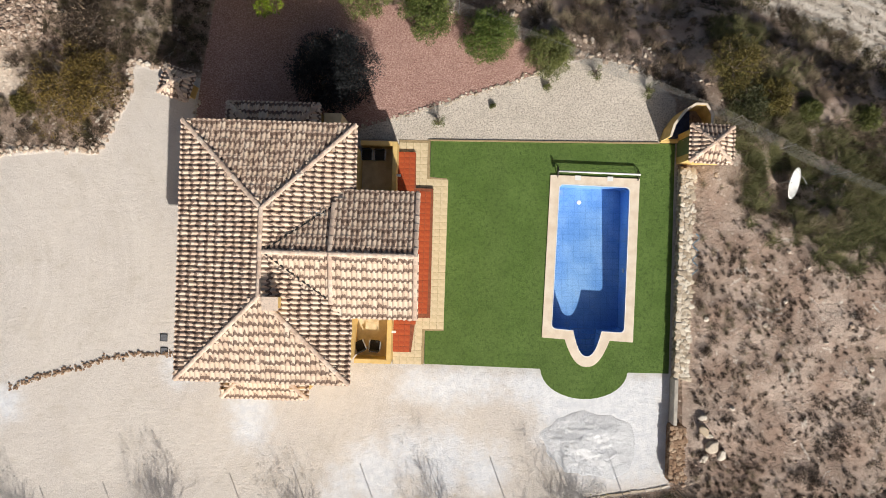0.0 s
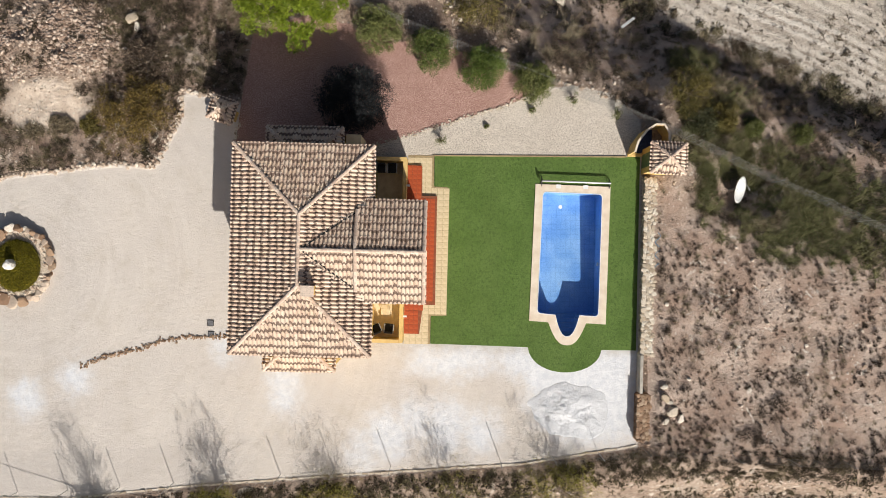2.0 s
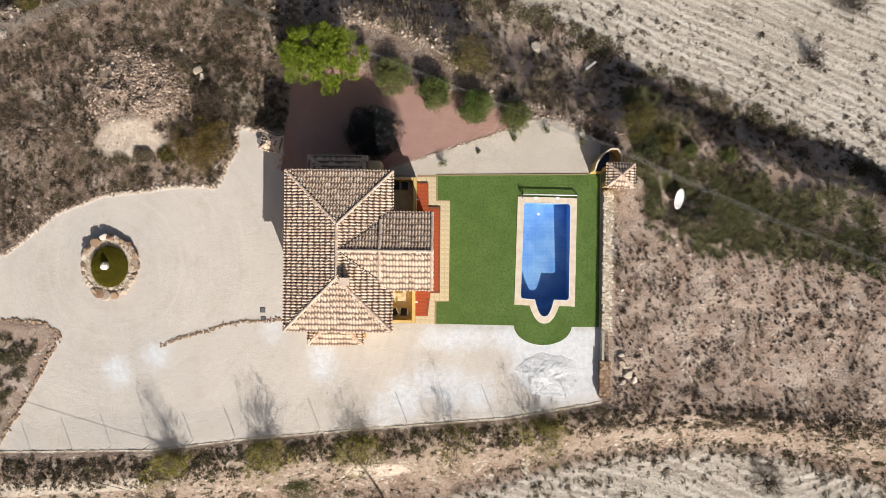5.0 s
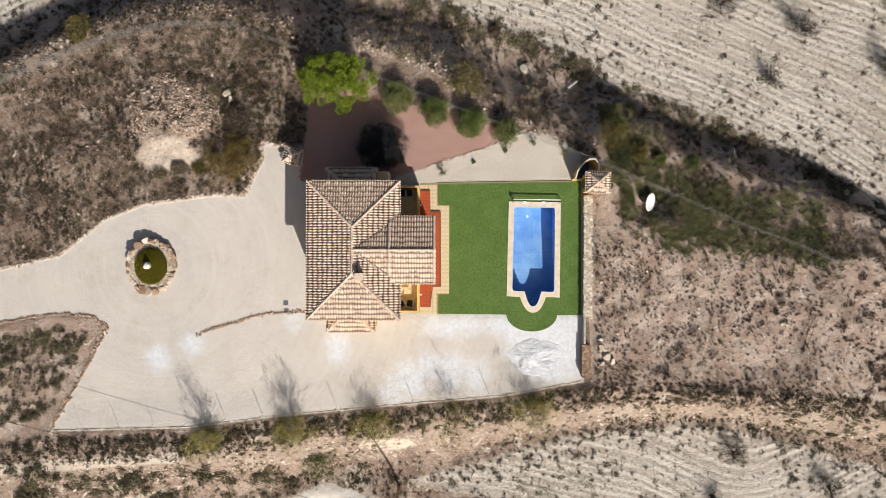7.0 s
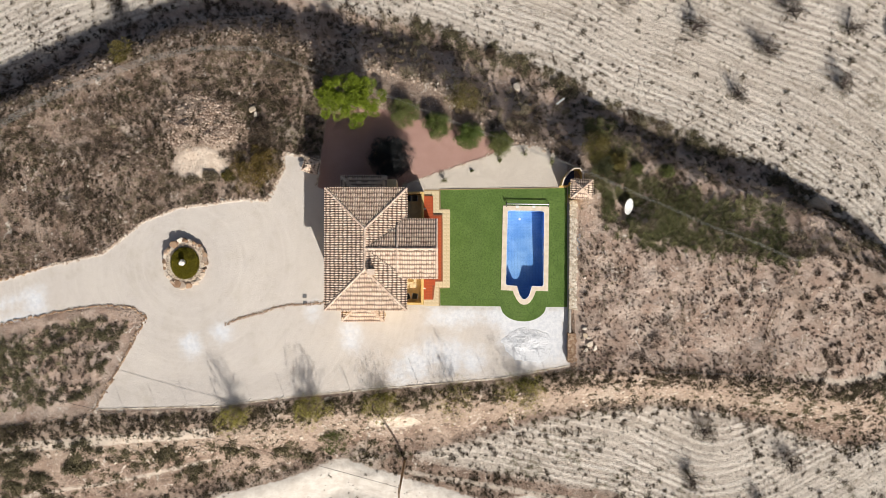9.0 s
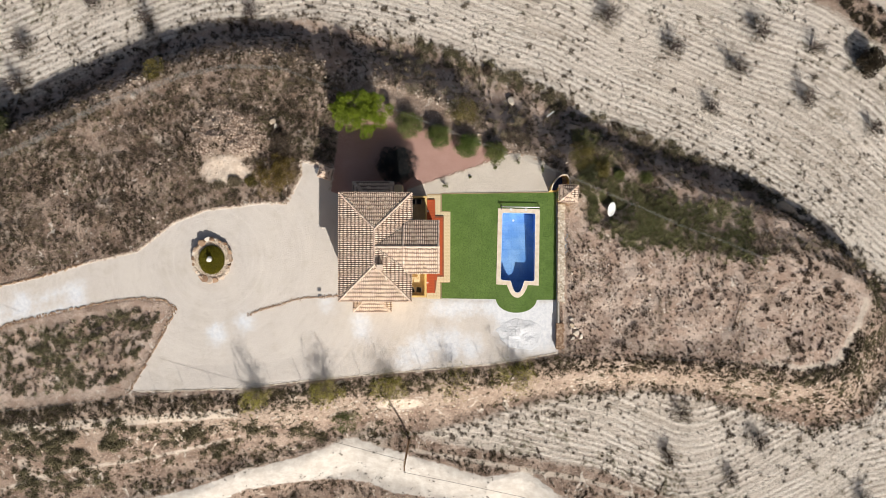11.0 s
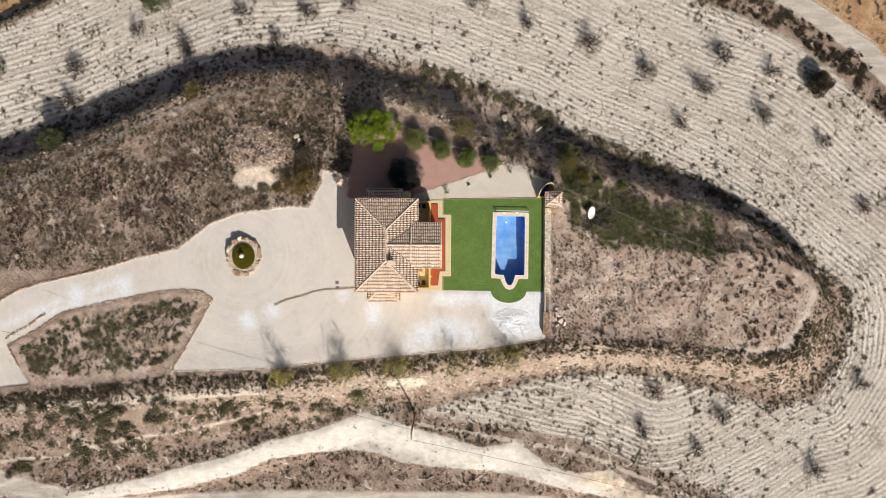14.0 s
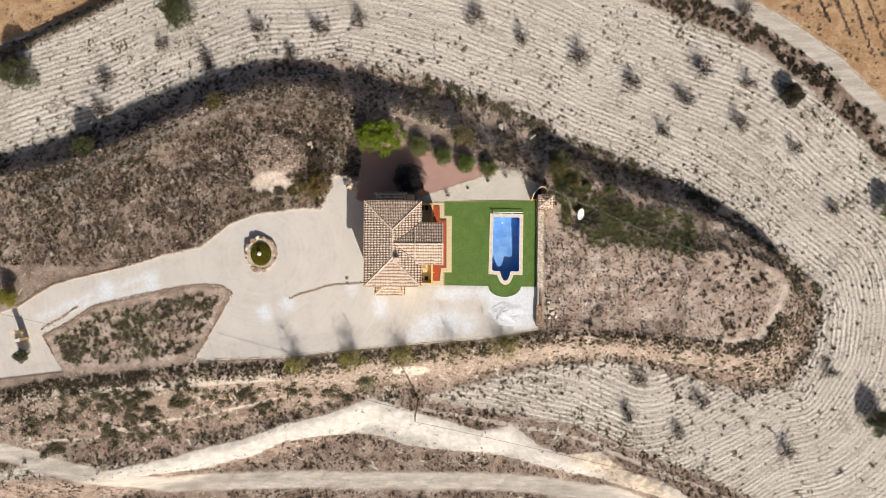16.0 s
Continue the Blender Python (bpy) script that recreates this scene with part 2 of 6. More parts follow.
MAT["blue_plastic"] = plain("blue_plastic", (0.10, 0.28, 0.42), (0.16, 0.36, 0.50), 6.0, 0.45, 0.001)
MAT["lid"] = plain("grey_cast_iron", (0.14, 0.14, 0.15), (0.22, 0.22, 0.23), 7.0, 0.6, 0.003, 0.3)
MAT["hedge_leaf"] = leaf_material("hedge_leaves", (0.048, 0.078, 0.0151), (0.1125, 0.162, 0.0281), (0.225, 0.276, 0.0648))
MAT["brown_leaf"] = leaf_material("brownish_olive_leaves", (0.06, 0.044, 0.014), (0.18, 0.122, 0.032), (0.32, 0.225, 0.065), 0.9)
MAT["grout"] = plain("dark_grout", (0.20, 0.06, 0.03), (0.28, 0.10, 0.05), 5.0)
MAT["sandy"] = gravel("sandy_gravel", (0.66, 0.55, 0.43), (0.42, 0.33, 0.24), (0.80, 0.71, 0.60), 12.0)
# ---- mesh helpers ----
def mesh_of(name, verts, faces, material, smooth=False, uvs=None):
    me = bpy.data.meshes.new(name)
    me.from_pydata([tuple(v) for v in verts], [], faces)
    if uvs is not None:
        layer = me.uv_layers.new(name="UVMap")
        layer.data.foreach_set("uv", np.array(uvs, dtype=np.float32).ravel())
    me.materials.append(material)
    if smooth:
        me.polygons.foreach_set("use_smooth", [True] * len(me.polygons))
    me.update()
    return me


def joined(name, verts, faces, material, parent=None, label="", smooth=False, uvs=None):
    ob = new(name, mesh_of(name, verts, faces, material, smooth, uvs))
    if parent:
        ob.parent = parent
    return tagged(ob, label)


def part(name, bm, material, parent=None, label="", smooth=False):
    """Links a bmesh as one mesh object under a thing or a part."""
    me = bpy.data.meshes.new(name)
    bm.to_mesh(me)
    bm.free()
    me.materials.append(material)
    if smooth:
        me.polygons.foreach_set("use_smooth", [True] * len(me.polygons))
    ob = new(name, me)
    if parent:
        ob.parent = parent
    return tagged(ob, label)


def thing(name, label, category, at=(0, 0, 0), group="", kind="", rz=0.0):
    ob = new(name)
    ob.empty_display_size = 0.2
    ob.matrix_basis = pose(*at, 0, 0, rz)
    return tagged(ob, label, category, group, kind)


def box(x0, y0, z0, x1, y1, z1, bevel=0.0, bm=None):
    bm = bm or bmesh.new()
    made = bmesh.ops.create_cube(bm, size=1.0, matrix=Matrix.LocRotScale(((x0 + x1) / 2, (y0 + y1) / 2, (z0 + z1) / 2), None, (abs(x1 - x0), abs(y1 - y0), abs(z1 - z0))))
    if bevel:
        edges = list({e for v in made["verts"] for e in v.link_edges})
        bmesh.ops.bevel(bm, geom=edges, offset=bevel, segments=2, affect="EDGES")
    return bm


def tube(points, radii, sides=6, bm=None, cap=True):
    """A tube through points, with a radius at each."""
    bm = bm or bmesh.new()
    rings = []
    for i, p in enumerate(points):
        p = Vector(p)
        way = (Vector(points[min(i + 1, len(points) - 1)]) - Vector(points[max(i - 1, 0)])).normalized()
        side = way.cross(Vector((0, 0, 1)) if abs(way.z) < 0.9 else Vector((1, 0, 0))).normalized()
        up = way.cross(side)
        rings.append([bm.verts.new(p + (side * math.cos(a) + up * math.sin(a)) * radii[i]) for a in (2 * math.pi * k / sides for k in range(sides))])
    for a, b in zip(rings, rings[1:]):
        for k in range(sides):
            bm.faces.new((a[k], a[(k + 1) % sides], b[(k + 1) % sides], b[k]))
    if cap:
        bm.faces.new(list(reversed(rings[0])))
        bm.faces.new(rings[-1])
    return bm


def slab(outline, z0, z1, hole=None, bm=None):
    """A level plate with the given outline, perhaps with a hole of its own outline."""
    bm = bm or bmesh.new()
    edges = []
    for ring in (outline, hole):
        if ring:
            vs = [bm.verts.new((x, y, z1)) for x, y in ring]
            edges += [bm.edges.new((vs[i - 1], vs[i])) for i in range(len(vs))]
    faces = [f for f in bmesh.ops.triangle_fill(bm, edges=edges, use_beauty=True)["geom"] if isinstance(f, bmesh.types.BMFace)]
    if faces and sum(f.normal.z * f.calc_area() for f in faces) < 0:
        bmesh.ops.reverse_faces(bm, faces=faces)
    low = bmesh.ops.extrude_face_region(bm, geom=faces)["geom"]
    bmesh.ops.translate(bm, verts=[v for v in low if isinstance(v, bmesh.types.BMVert)], vec=(0, 0, z0 - z1))
    bmesh.ops.recalc_face_normals(bm, faces=bm.faces)
    return bm


def arc(cx, cy, rx, ry, a0, a1, n):
    return [(cx + rx * math.cos(radians(a0 + (a1 - a0) * i / n)), cy + ry * math.sin(radians(a0 + (a1 - a0) * i / n))) for i in range(n + 1)]


# ---- lie of the land ----
RIM = [(-110, -5), (-70.7, 9.5), (-66, 10.4), (-61.4, 11.2), (-56.7, 12.7), (-50.7, 14.8), (-42.1, 18.0), (-34.1, 21.1), (-29, 22.4), (-22.1, 22.6), (-16.4, 21.1), (-12.7, 19.2), (-7.8, 19),
       (-1.5, 16.8), (4.4, 12.6), (10.2, 10.2), (13.8, 8.4), (16.0, 2.6), (24, 0.0), (35, -1.6), (41.5, -1.2), (46.1, -2.6), (50.2, -4.6), (50.8, -7.1),
       (49.4, -10.4), (47.1, -14.5), (42.1, -15.4), (36.4, -14.4), (26.4, -13.8), (16.3, -13.4), (5.3, -15.4), (-8.2, -16.6), (-16.7, -17.5), (-25.1, -18.7), (-38.9, -19.4),
       (-50.4, -21), (-59.8, -22), (-67.5, -23.4), (-110, -34)]
BASE = [(-110, 0), (-72.2, 13.2), (-63.2, 15.8), (-54.1, 18.8), (-49.6, 20.9), (-44.5, 23.2), (-36, 25.8), (-30.5, 27.4), (-23.9, 27.8), (-17.3, 28.2), (-11.3, 26.5), (-1.6, 24.4),
        (10.7, 19.7), (18.5, 15.5), (28.7, 12), (36, 9), (44.3, 4.2), (49.1, 0.1), (54.5, -4.2), (57.6, -6.9), (58.2, -10.4), (57.2, -15.8), (53.6, -22),
        (46.8, -23.6), (40.2, -21.8), (32.4, -19.5), (25.2, -18.6), (18.7, -19), (10.9, -20.2), (6.1, -21.7), (-1, -23.6), (-4.5, -24.2), (-13.5, -25),
        (-17.1, -26.6), (-24.4, -28.2), (-30.5, -29.8), (-37.8, -31.9), (-45, -34.1), (-53.6, -35.7), (-67, -36), (-110, -44)]
CHALK_TOP = [(-59.6, -37.7), (-55, -36.7), (-49.6, -35.5), (-43.4, -34.3), (-39.8, -33), (-33.5, -31.6), (-30, -30.5), (-26.4, -29), (-21.1, -27.8), (-17.5, -26.6), (-13.9, -25.2), (-12.1, -24.8), (-8.6, -25.9), (-3.2, -27.4), (0.4, -28.5), (4.8, -29.7), (7.5, -29.2), (9.8, -28.9), (12, -30.2), (14.2, -32.1), (16.9, -33), (19.1, -33.5), (21.8, -33), (24, -32.9), (26.2, -34.9), (28.9, -36.3), (32.5, -37.1), (36, -38.9), (40, -41.5)]
CHALK_FOOT = [(35.1, -40.9), (27.9, -39), (23.3, -37.8), (16.9, -36.3), (11.4, -35.2), (5, -33.9), (-1.4, -33.7), (-6.9, -33), (-10.6, -31.6), (-16, -31.1), (-21.5, -31.5), (-26.6, -32.1), (-31.6, -34.7), (-40.7, -36.8), (-53.6, -38), (-59.1, -38.2)]
ROAD_S = [(-110, -24), (-82, -31.5), (-71.0, -33.5), (-66.5, -34.6), (-62.0, -36.0), (-57.5, -37.2), (-53.5, -38.3), (-45.5, -39.6), (-36.3, -39.1), (-27.1, -38.7), (-13.3, -38.8), (0.5, -38.8), (9.7, -38.9), (18.8, -39.9), (28.0, -41.0), (42, -47), (60, -58)]
ROAD_N = [(20, 47), (43.7, 38.5), (47.3, 36.8), (51.3, 34.8), (55.3, 32.1), (58, 30.1), (60.7, 28.1), (63.3, 25.2), (66, 22.7), (68.5, 20.3), (80, 6), (90, -16)]
TRACKS_SW = [[(-66.2, -32.4), (-61.8, -31.6), (-56.5, -31.5), (-52.1, -29.8), (-47.8, -28.9), (-43.4, -28), (-39, -27.5), (-34.6, -26.4), (-27, -24.6)],
             [(-66.2, -24.6), (-61, -23.6), (-52.2, -22.9), (-43.4, -22.3), (-34.7, -21.4), (-26, -20.6)]]
FOOTPATH = [(-4.8, -26.2), (-0.5, -27.1), (4.8, -27.9), (11.1, -29), (16.9, -29.9), (20.9, -31), (25.3, -32.9), (29.8, -34.6), (34.2, -36.4), (39.6, -38.3), (60, -48)]
SOUTH_SCRUB = [(-4.5, -24.2), (-1, -25.3), (8, -26.8), (18.8, -28.5), (27.8, -32.1), (35, -34.5), (41.4, -37.2), (60, -46), (60, -80), (-110, -80), (-110, -44), (-53.6, -35.7), (-30.5, -29.8), (-13.5, -25)]
YARD = [(-67.6, -10.6), (-64.2, -8.4), (-61.9, -7.1), (-57.9, -6), (-50.5, -4.3), (-42.5, -2), (-38, -1.1), (-33.4, 2.4), (-29.4, 3.9), (-25, 4.4), (-22.2, 4.8), (-19.5, 4.7), (-18.8, 6.1), (-17.7, 8.2),
        (-17.8, 9.8), (-16, 9.4), (-13.5, 9), (-13.2, 13.6), (-8.5, 14.3), (-6.3, 12.9), (-2.5, 12.1), (3.9, 11), (10.9, 10.4), (12.7, 8.6), (12.9, 6), (13.1, -13.1), (5.3, -14.5),
        (-8.2, -15.7), (-16.6, -16.5), (-25.1, -17.6), (-38.9, -18.3), (-35.8, -12.8), (-33.1, -7.9), (-34.6, -7), (-38.7, -6.9), (-42.1, -7.4), (-47.8, -8.6), (-55, -10.3),
        (-59.3, -13), (-63.3, -15), (-61.6, -18.1), (-60.1, -20.4), (-75, -22.4), (-110, -30), (-110, -24)]
WHITE = [(-2.2, -6.7), (5.6, -6.6), (13, -6.6), (13, -12.6), (8.5, -13), (6.2, -11.4), (5.2, -9), (3.4, -7.9), (0.6, -9), (-2.3, -8.2)]
ISLAND = [(-63.3, -15), (-59.3, -13), (-55, -10.3), (-47.8, -8.6), (-42.1, -7.4), (-38.7, -6.9), (-34.6, -7), (-33.1, -7.9), (-35.8, -12.8), (-39.1, -18.3), (-50.6, -20.1), (-60.1, -20.7), (-61.6, -18.1)]
STREAKS = ([(-59.4, -10.1), (-55.9, -8.8), (-51.6, -7.4), (-45.8, -5.4)], [(-58.6, -10.7), (-55.9, -9.9), (-50.6, -8.8), (-44.7, -7.7)], [(-64, -12.2), (-59.4, -10.1)])
NW_BAND = [(-120, 12), (-71.8, 29.4), (-53.7, 38.2), (-30, 48), (-33, 52), (-57.3, 38.9), (-71.8, 32.8), (-120, 16)]


def poly_distance(px, py, ring, closed=True):
    """Distance of points to a line of corners; negative inside if it is closed."""
    d = np.full(px.shape, 1e9)
    inside = np.zeros(px.shape, bool)
    n = len(ring)
    for i in range(n if closed else n - 1):
        (ax, ay), (bx, by) = ring[i], ring[(i + 1) % n]
        ex, ey = bx - ax, by - ay
        t = np.clip(((px - ax) * ex + (py - ay) * ey) / (ex * ex + ey * ey + 1e-12), 0, 1)
        d = np.minimum(d, np.hypot(px - ax - t * ex, py - ay - t * ey))
        if closed and ay != by:
            inside ^= ((ay > py) != (by > py)) & (px < ex * (py - ay) / ey + ax)
    return np.where(inside, -d, d) if closed else d


def smooth(v, lo, hi):
    t = np.clip((v - lo) / (hi - lo), 0, 1)
    return t * t * (3 - 2 * t)


LATTICE = np.random.RandomState(5).rand(256, 256)


def rough_noise(px, py, size, octaves=3):
    """Smooth random relief, about -1 to 1, with lumps of the given size in metres."""
    total, amp = 0, 1.0
    for o in range(octaves):
        u, v = px / size + 17.3 * o, py / size + 41.7 * o
        iu, iv = np.floor(u).astype(int), np.floor(v).astype(int)
        fu, fv = u - iu, v - iv
        fu, fv = fu * fu * (3 - 2 * fu), fv * fv * (3 - 2 * fv)
        g = lambda a, b: LATTICE[a % 256, b % 256]
        total = total + amp * (2 * ((g(iu, iv) * (1 - fu) + g(iu + 1, iv) * fu) * (1 - fv) + (g(iu, iv + 1) * (1 - fu) + g(iu + 1, iv + 1) * fu) * fv) - 1)
        size, amp = size / 2.1, amp * 0.5
    return total / 1.75


def land(px, py, detail=True):
    """Height of the ground."""
    px, py = np.asarray(px, float), np.asarray(py, float)
    rim, base = poly_distance(px, py, RIM), poly_distance(px, py, BASE)
    top = -0.085 * np.maximum(0, -24 - px) * (1 - smooth(-px, 70, 120) * 0.3) + 0.45 * smooth(px, 13.2, 14.5) - 0.9 * smooth(px, 36, 52)
    low = np.where(py > -5, np.interp(px, [-75, -50, -40, -28, 0, 18, 34, 50], [-6.9, -6.3, -5.2, -3.5, -3.3, -3.7, -4.9, -4.85]), -4.8)
    f = np.clip(rim, 0, None) / (np.clip(rim, 0, None) + np.clip(-base, 0, None) + 1e-6)
    f = np.where(rim <= 0, 0, np.where(base >= 0, 1, f))
    f_east = 0.42 * f + 0.58 * smooth(f, 0.6, 0.9)
    f_north = smooth(f, 0.0, 0.85)
    e = smooth(px, 12, 18)
    f = np.where(py > -4, f_north * (1 - e) + f_east * e, smooth(f, 0.0, 0.9))
    z = top * (1 - f) + low * f
    cut = np.interp(px, [c[0] for c in CHALK_TOP], [c[1] for c in CHALK_TOP])
    z = z - 3.0 * smooth(cut - py, 0.2, 5.5) * np.where(py < -20, 1, 0) * (1 - smooth(px, 45, 70))
    step_d = py - (29.4 + (px + 71.8) * 0.486)
    z = z - 2.0 * smooth(step_d, 0.5, 3.5) * smooth(-px, 20, 34)
    if detail:
        yard = poly_distance(px, py, YARD)
        wild = smooth(yard, 0.3, 2.5)
        flat = 1 - 0.75 * smooth(base, 0, 1.5) * (1 - smooth(cut - py, -1, 1) * np.where(py < -20, 1, 0))
        z = z + wild * flat * (0.22 * rough_noise(px, py, 3.0) + 0.14 * rough_noise(px + 50, py, 0.9, 2))
        wash = 1 - smooth(np.hypot((px - 27) / 9.0, (py + 36.3 + 0.42 * (px - 27)) / 2.4), 0.6, 1.15)
        z = z + wash * 0.75 * rough_noise(px, py, 1.7, 3)
        z = z - 0.9 * (1 - smooth(np.hypot(px - 20.0, py - 4.4), 0.8, 2.8))
        mound = np.hypot((px + 26.8) / 5.5, (py - 12.5) / 4.5)
        z = z + 0.8 * (1 - smooth(mound, 0.1, 1.2)) * (1 + 0.4 * rough_noise(px, py, 0.9, 3))
    return z


def ground_z(x, y):
    return float(land(np.array([x]), np.array([y]))[0])
# ---- ground ----
def ground_material():
    n = Nodes("dry_ground", 0.95)
    wob = n.math("MULTIPLY", n.math("SUBTRACT", n.noise(0.9, 5, 0.65), 0.5), 1.6)
    fine = n.math("MULTIPLY", n.math("SUBTRACT", n.noise(6.0, 4, 0.65), 0.5), 0.5)
    edge = lambda name, soft=0.2, wobble=1.0: n.step(n.math("ADD", n.math("ADD", n.attr(name), n.math("MULTIPLY", wob, wobble)), fine), soft, -soft)
    grain = n.noise(11.0, 6, 0.7)
    # ploughed chalky field, furrows along the foot of the hill
    phase = n.math("ADD", n.attr("furrow"), n.math("MULTIPLY", n.noise(0.03, 1, 0.4), 6.0))
    rows = n.tree.nodes.new("ShaderNodeCombineXYZ")
    n.put(rows, 0, n.math("MULTIPLY", phase, 1.55))
    n.put(rows, 1, n.math("MULTIPLY", n.noise(0.05, 2), 3.0))
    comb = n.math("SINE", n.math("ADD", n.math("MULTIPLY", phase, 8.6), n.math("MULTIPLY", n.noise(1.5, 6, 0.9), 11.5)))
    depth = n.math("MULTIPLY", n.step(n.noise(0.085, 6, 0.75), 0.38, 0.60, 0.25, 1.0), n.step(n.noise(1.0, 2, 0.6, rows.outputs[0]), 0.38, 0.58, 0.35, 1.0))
    furrow = n.math("MULTIPLY", n.math("SUBTRACT", n.noise(1.0, 3, 0.75, rows.outputs[0]), 0.5), 5.5)
    furrow = n.math("MULTIPLY", furrow, n.step(n.noise(0.11, 4, 0.6), 0.35, 0.65, 0.5, 1.1))
    cross = n.noise(1.0, 3, 0.6, n.scaled(0.09, 1.7, 1, 0.35))
    furrow = n.math("ADD", furrow, n.math("MULTIPLY", n.math("SUBTRACT", cross, 0.5), 1.8))
    furrow = n.math("ADD", furrow, n.math("MULTIPLY", n.math("SUBTRACT", n.noise(2.1, 6, 0.8), 0.5), 4.0))
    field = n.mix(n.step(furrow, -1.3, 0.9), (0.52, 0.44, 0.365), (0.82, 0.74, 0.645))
    # furrow light and shade put into the colour: ridges paler, grooves darker
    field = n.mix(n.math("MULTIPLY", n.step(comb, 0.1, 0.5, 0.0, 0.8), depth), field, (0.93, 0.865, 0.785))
    groove_shade = n.math("MULTIPLY", n.step(comb, -0.4, -0.75), n.math("MULTIPLY", depth, n.step(n.noise(2.6, 6, 0.8), 0.42, 0.54, 0.1, 0.9)))
    field = n.mix(groove_shade, field, (0.27, 0.21, 0.165))
    field = n.mix(n.step(n.noise(0.12, 5, 0.6), 0.42, 0.62, 0.0, 0.25), field, (0.56, 0.49, 0.41))
    weedy = n.step(n.noise(0.16, 6, 0.75), 0.53, 0.68)
    field = n.mix(n.math("MULTIPLY", weedy, n.step(n.noise(1.9, 6, 0.8), 0.42, 0.56, 0.05, 0.7)), field, (0.25, 0.205, 0.145))
    field = n.mix(n.step(n.noise(2.9, 7, 0.8), 0.56, 0.61, 0.0, 0.75), field, (0.17, 0.13, 0.10))
    field = n.mix(n.step(grain, 0.58, 0.68, 0.0, 0.35), field, (0.28, 0.225, 0.18))
    # littered soil under the scrub of the hill
    soil = n.mix(n.step(n.noise(0.35, 6, 0.65), 0.35, 0.65), (0.29, 0.20, 0.15), (0.50, 0.38, 0.30))
    soil = n.mix(n.step(n.noise(1.3, 6, 0.75), 0.51, 0.66, 0.0, 0.7), soil, (0.15, 0.115, 0.088))
    soil = n.mix(n.step(n.cells(3.3), 0.27, 0.16, 0.0, 0.75), soil, (0.70, 0.60, 0.50))
    soil = n.mix(n.step(n.noise(0.14, 4, 0.6, warp=0.6), 0.58, 0.7, 0.0, 0.8), soil, (0.62, 0.52, 0.43))
    soil = n.mix(n.step(n.noise(0.55, 7, 0.72, warp=1.2), 0.605, 0.625, 0.0, 0.9), soil, (0.78, 0.70, 0.60))
    soil = n.mix(n.step(grain, 0.53, 0.66, 0.0, 0.7), soil, (0.10, 0.072, 0.055))
    soil = n.mix(n.step(n.noise(4.5, 7, 0.82), 0.52, 0.60, 0.0, 0.72), soil, (0.10, 0.076, 0.058))
    # bare pinkish soil of the eastern plot, with outcrops of white crust
    pink = n.mix(n.step(n.noise(0.4, 6, 0.65), 0.35, 0.65), (0.47, 0.335, 0.26), (0.67, 0.535, 0.445))
    pink = n.mix(n.step(n.noise(2.2, 7, 0.78), 0.53, 0.63, 0.0, 0.4), pink, (0.30, 0.21, 0.16))
    pink = n.mix(n.step(n.noise(9.0, 5, 0.75), 0.54, 0.66, 0.0, 0.35), pink, (0.26, 0.185, 0.14))
    pink = n.mix(n.step(n.cells(2.6), 0.20, 0.11, 0.0, 0.8), pink, (0.74, 0.64, 0.54))
    pink = n.mix(n.step(n.noise(0.42, 7, 0.75, warp=2.4), 0.605, 0.62, 0.0, 0.9), pink, (0.82, 0.75, 0.66))
    pink = n.mix(n.step(n.noise(0.23, 5, 0.65), 0.52, 0.66, 0.0, 0.55), pink, (0.34, 0.26, 0.20))
    soil = n.mix(edge("plot", 0.8, 2.0), soil, pink)
    rubble = n.mix(n.step(n.noise(3.2, 4, 0.8), 0.35, 0.65), (0.33, 0.24, 0.18), (0.60, 0.49, 0.39))
    rubble = n.mix(n.step(n.noise(2.0, 7, 0.8), 0.53, 0.64, 0.0, 0.7), rubble, (0.14, 0.105, 0.08))
    soil = n.mix(n.math("MULTIPLY", edge("rubble", 0.9, 2.0), 0.5), soil, rubble)
    soil = n.mix(edge("sand", 0.5, 0.8), soil, n.mix(n.step(n.noise(1.5, 6, 0.7), 0.35, 0.7), (0.66, 0.53, 0.42), (0.86, 0.74, 0.62)))
    # gravel of the drive
    yard = n.mix(n.step(n.noise(14.0, 3, 0.85), 0.34, 0.66), (0.525, 0.472, 0.425), (0.74, 0.68, 0.625))
    yard = n.mix(n.step(n.noise(0.22, 5, 0.6), 0.35, 0.7, 0.0, 0.7), yard, (0.69, 0.63, 0.565))
    yard = n.mix(n.step(n.noise(1.6, 6, 0.7), 0.5, 0.8, 0.0, 0.45), yard, (0.43, 0.375, 0.30))
    yard = n.mix(n.step(n.noise(7.5, 5, 0.75), 0.55, 0.72, 0.0, 0.5), yard, (0.38, 0.335, 0.28))
    polar = n.tree.nodes.new("ShaderNodeCombineXYZ")
    n.put(polar, 0, n.math("MULTIPLY", n.attr("ring"), 1.6))
    n.put(polar, 1, n.math("MULTIPLY", n.noise(0.15, 2), 2.0))
    lines = n.noise(1.3, 5, 0.7, polar.outputs[0])
    yard = n.mix(n.step(n.noise(0.5, 6, 0.7), 0.5, 0.7, 0.0, 0.35), yard, (0.50, 0.44, 0.36))
    yard = n.mix(n.step(lines, 0.48, 0.66, 0.0, 0.24), yard, (0.77, 0.72, 0.66))
    yard = n.mix(n.step(lines, 0.46, 0.32, 0.0, 0.14), yard, (0.46, 0.41, 0.35))
    snow = n.mix(n.step(n.noise(2.4, 5, 0.7), 0.35, 0.65), (0.70, 0.72, 0.76), (0.84, 0.85, 0.87))
    yard = n.mix(n.math("MULTIPLY", edge("white", 1.0, 1.7), 0.9), yard, snow)
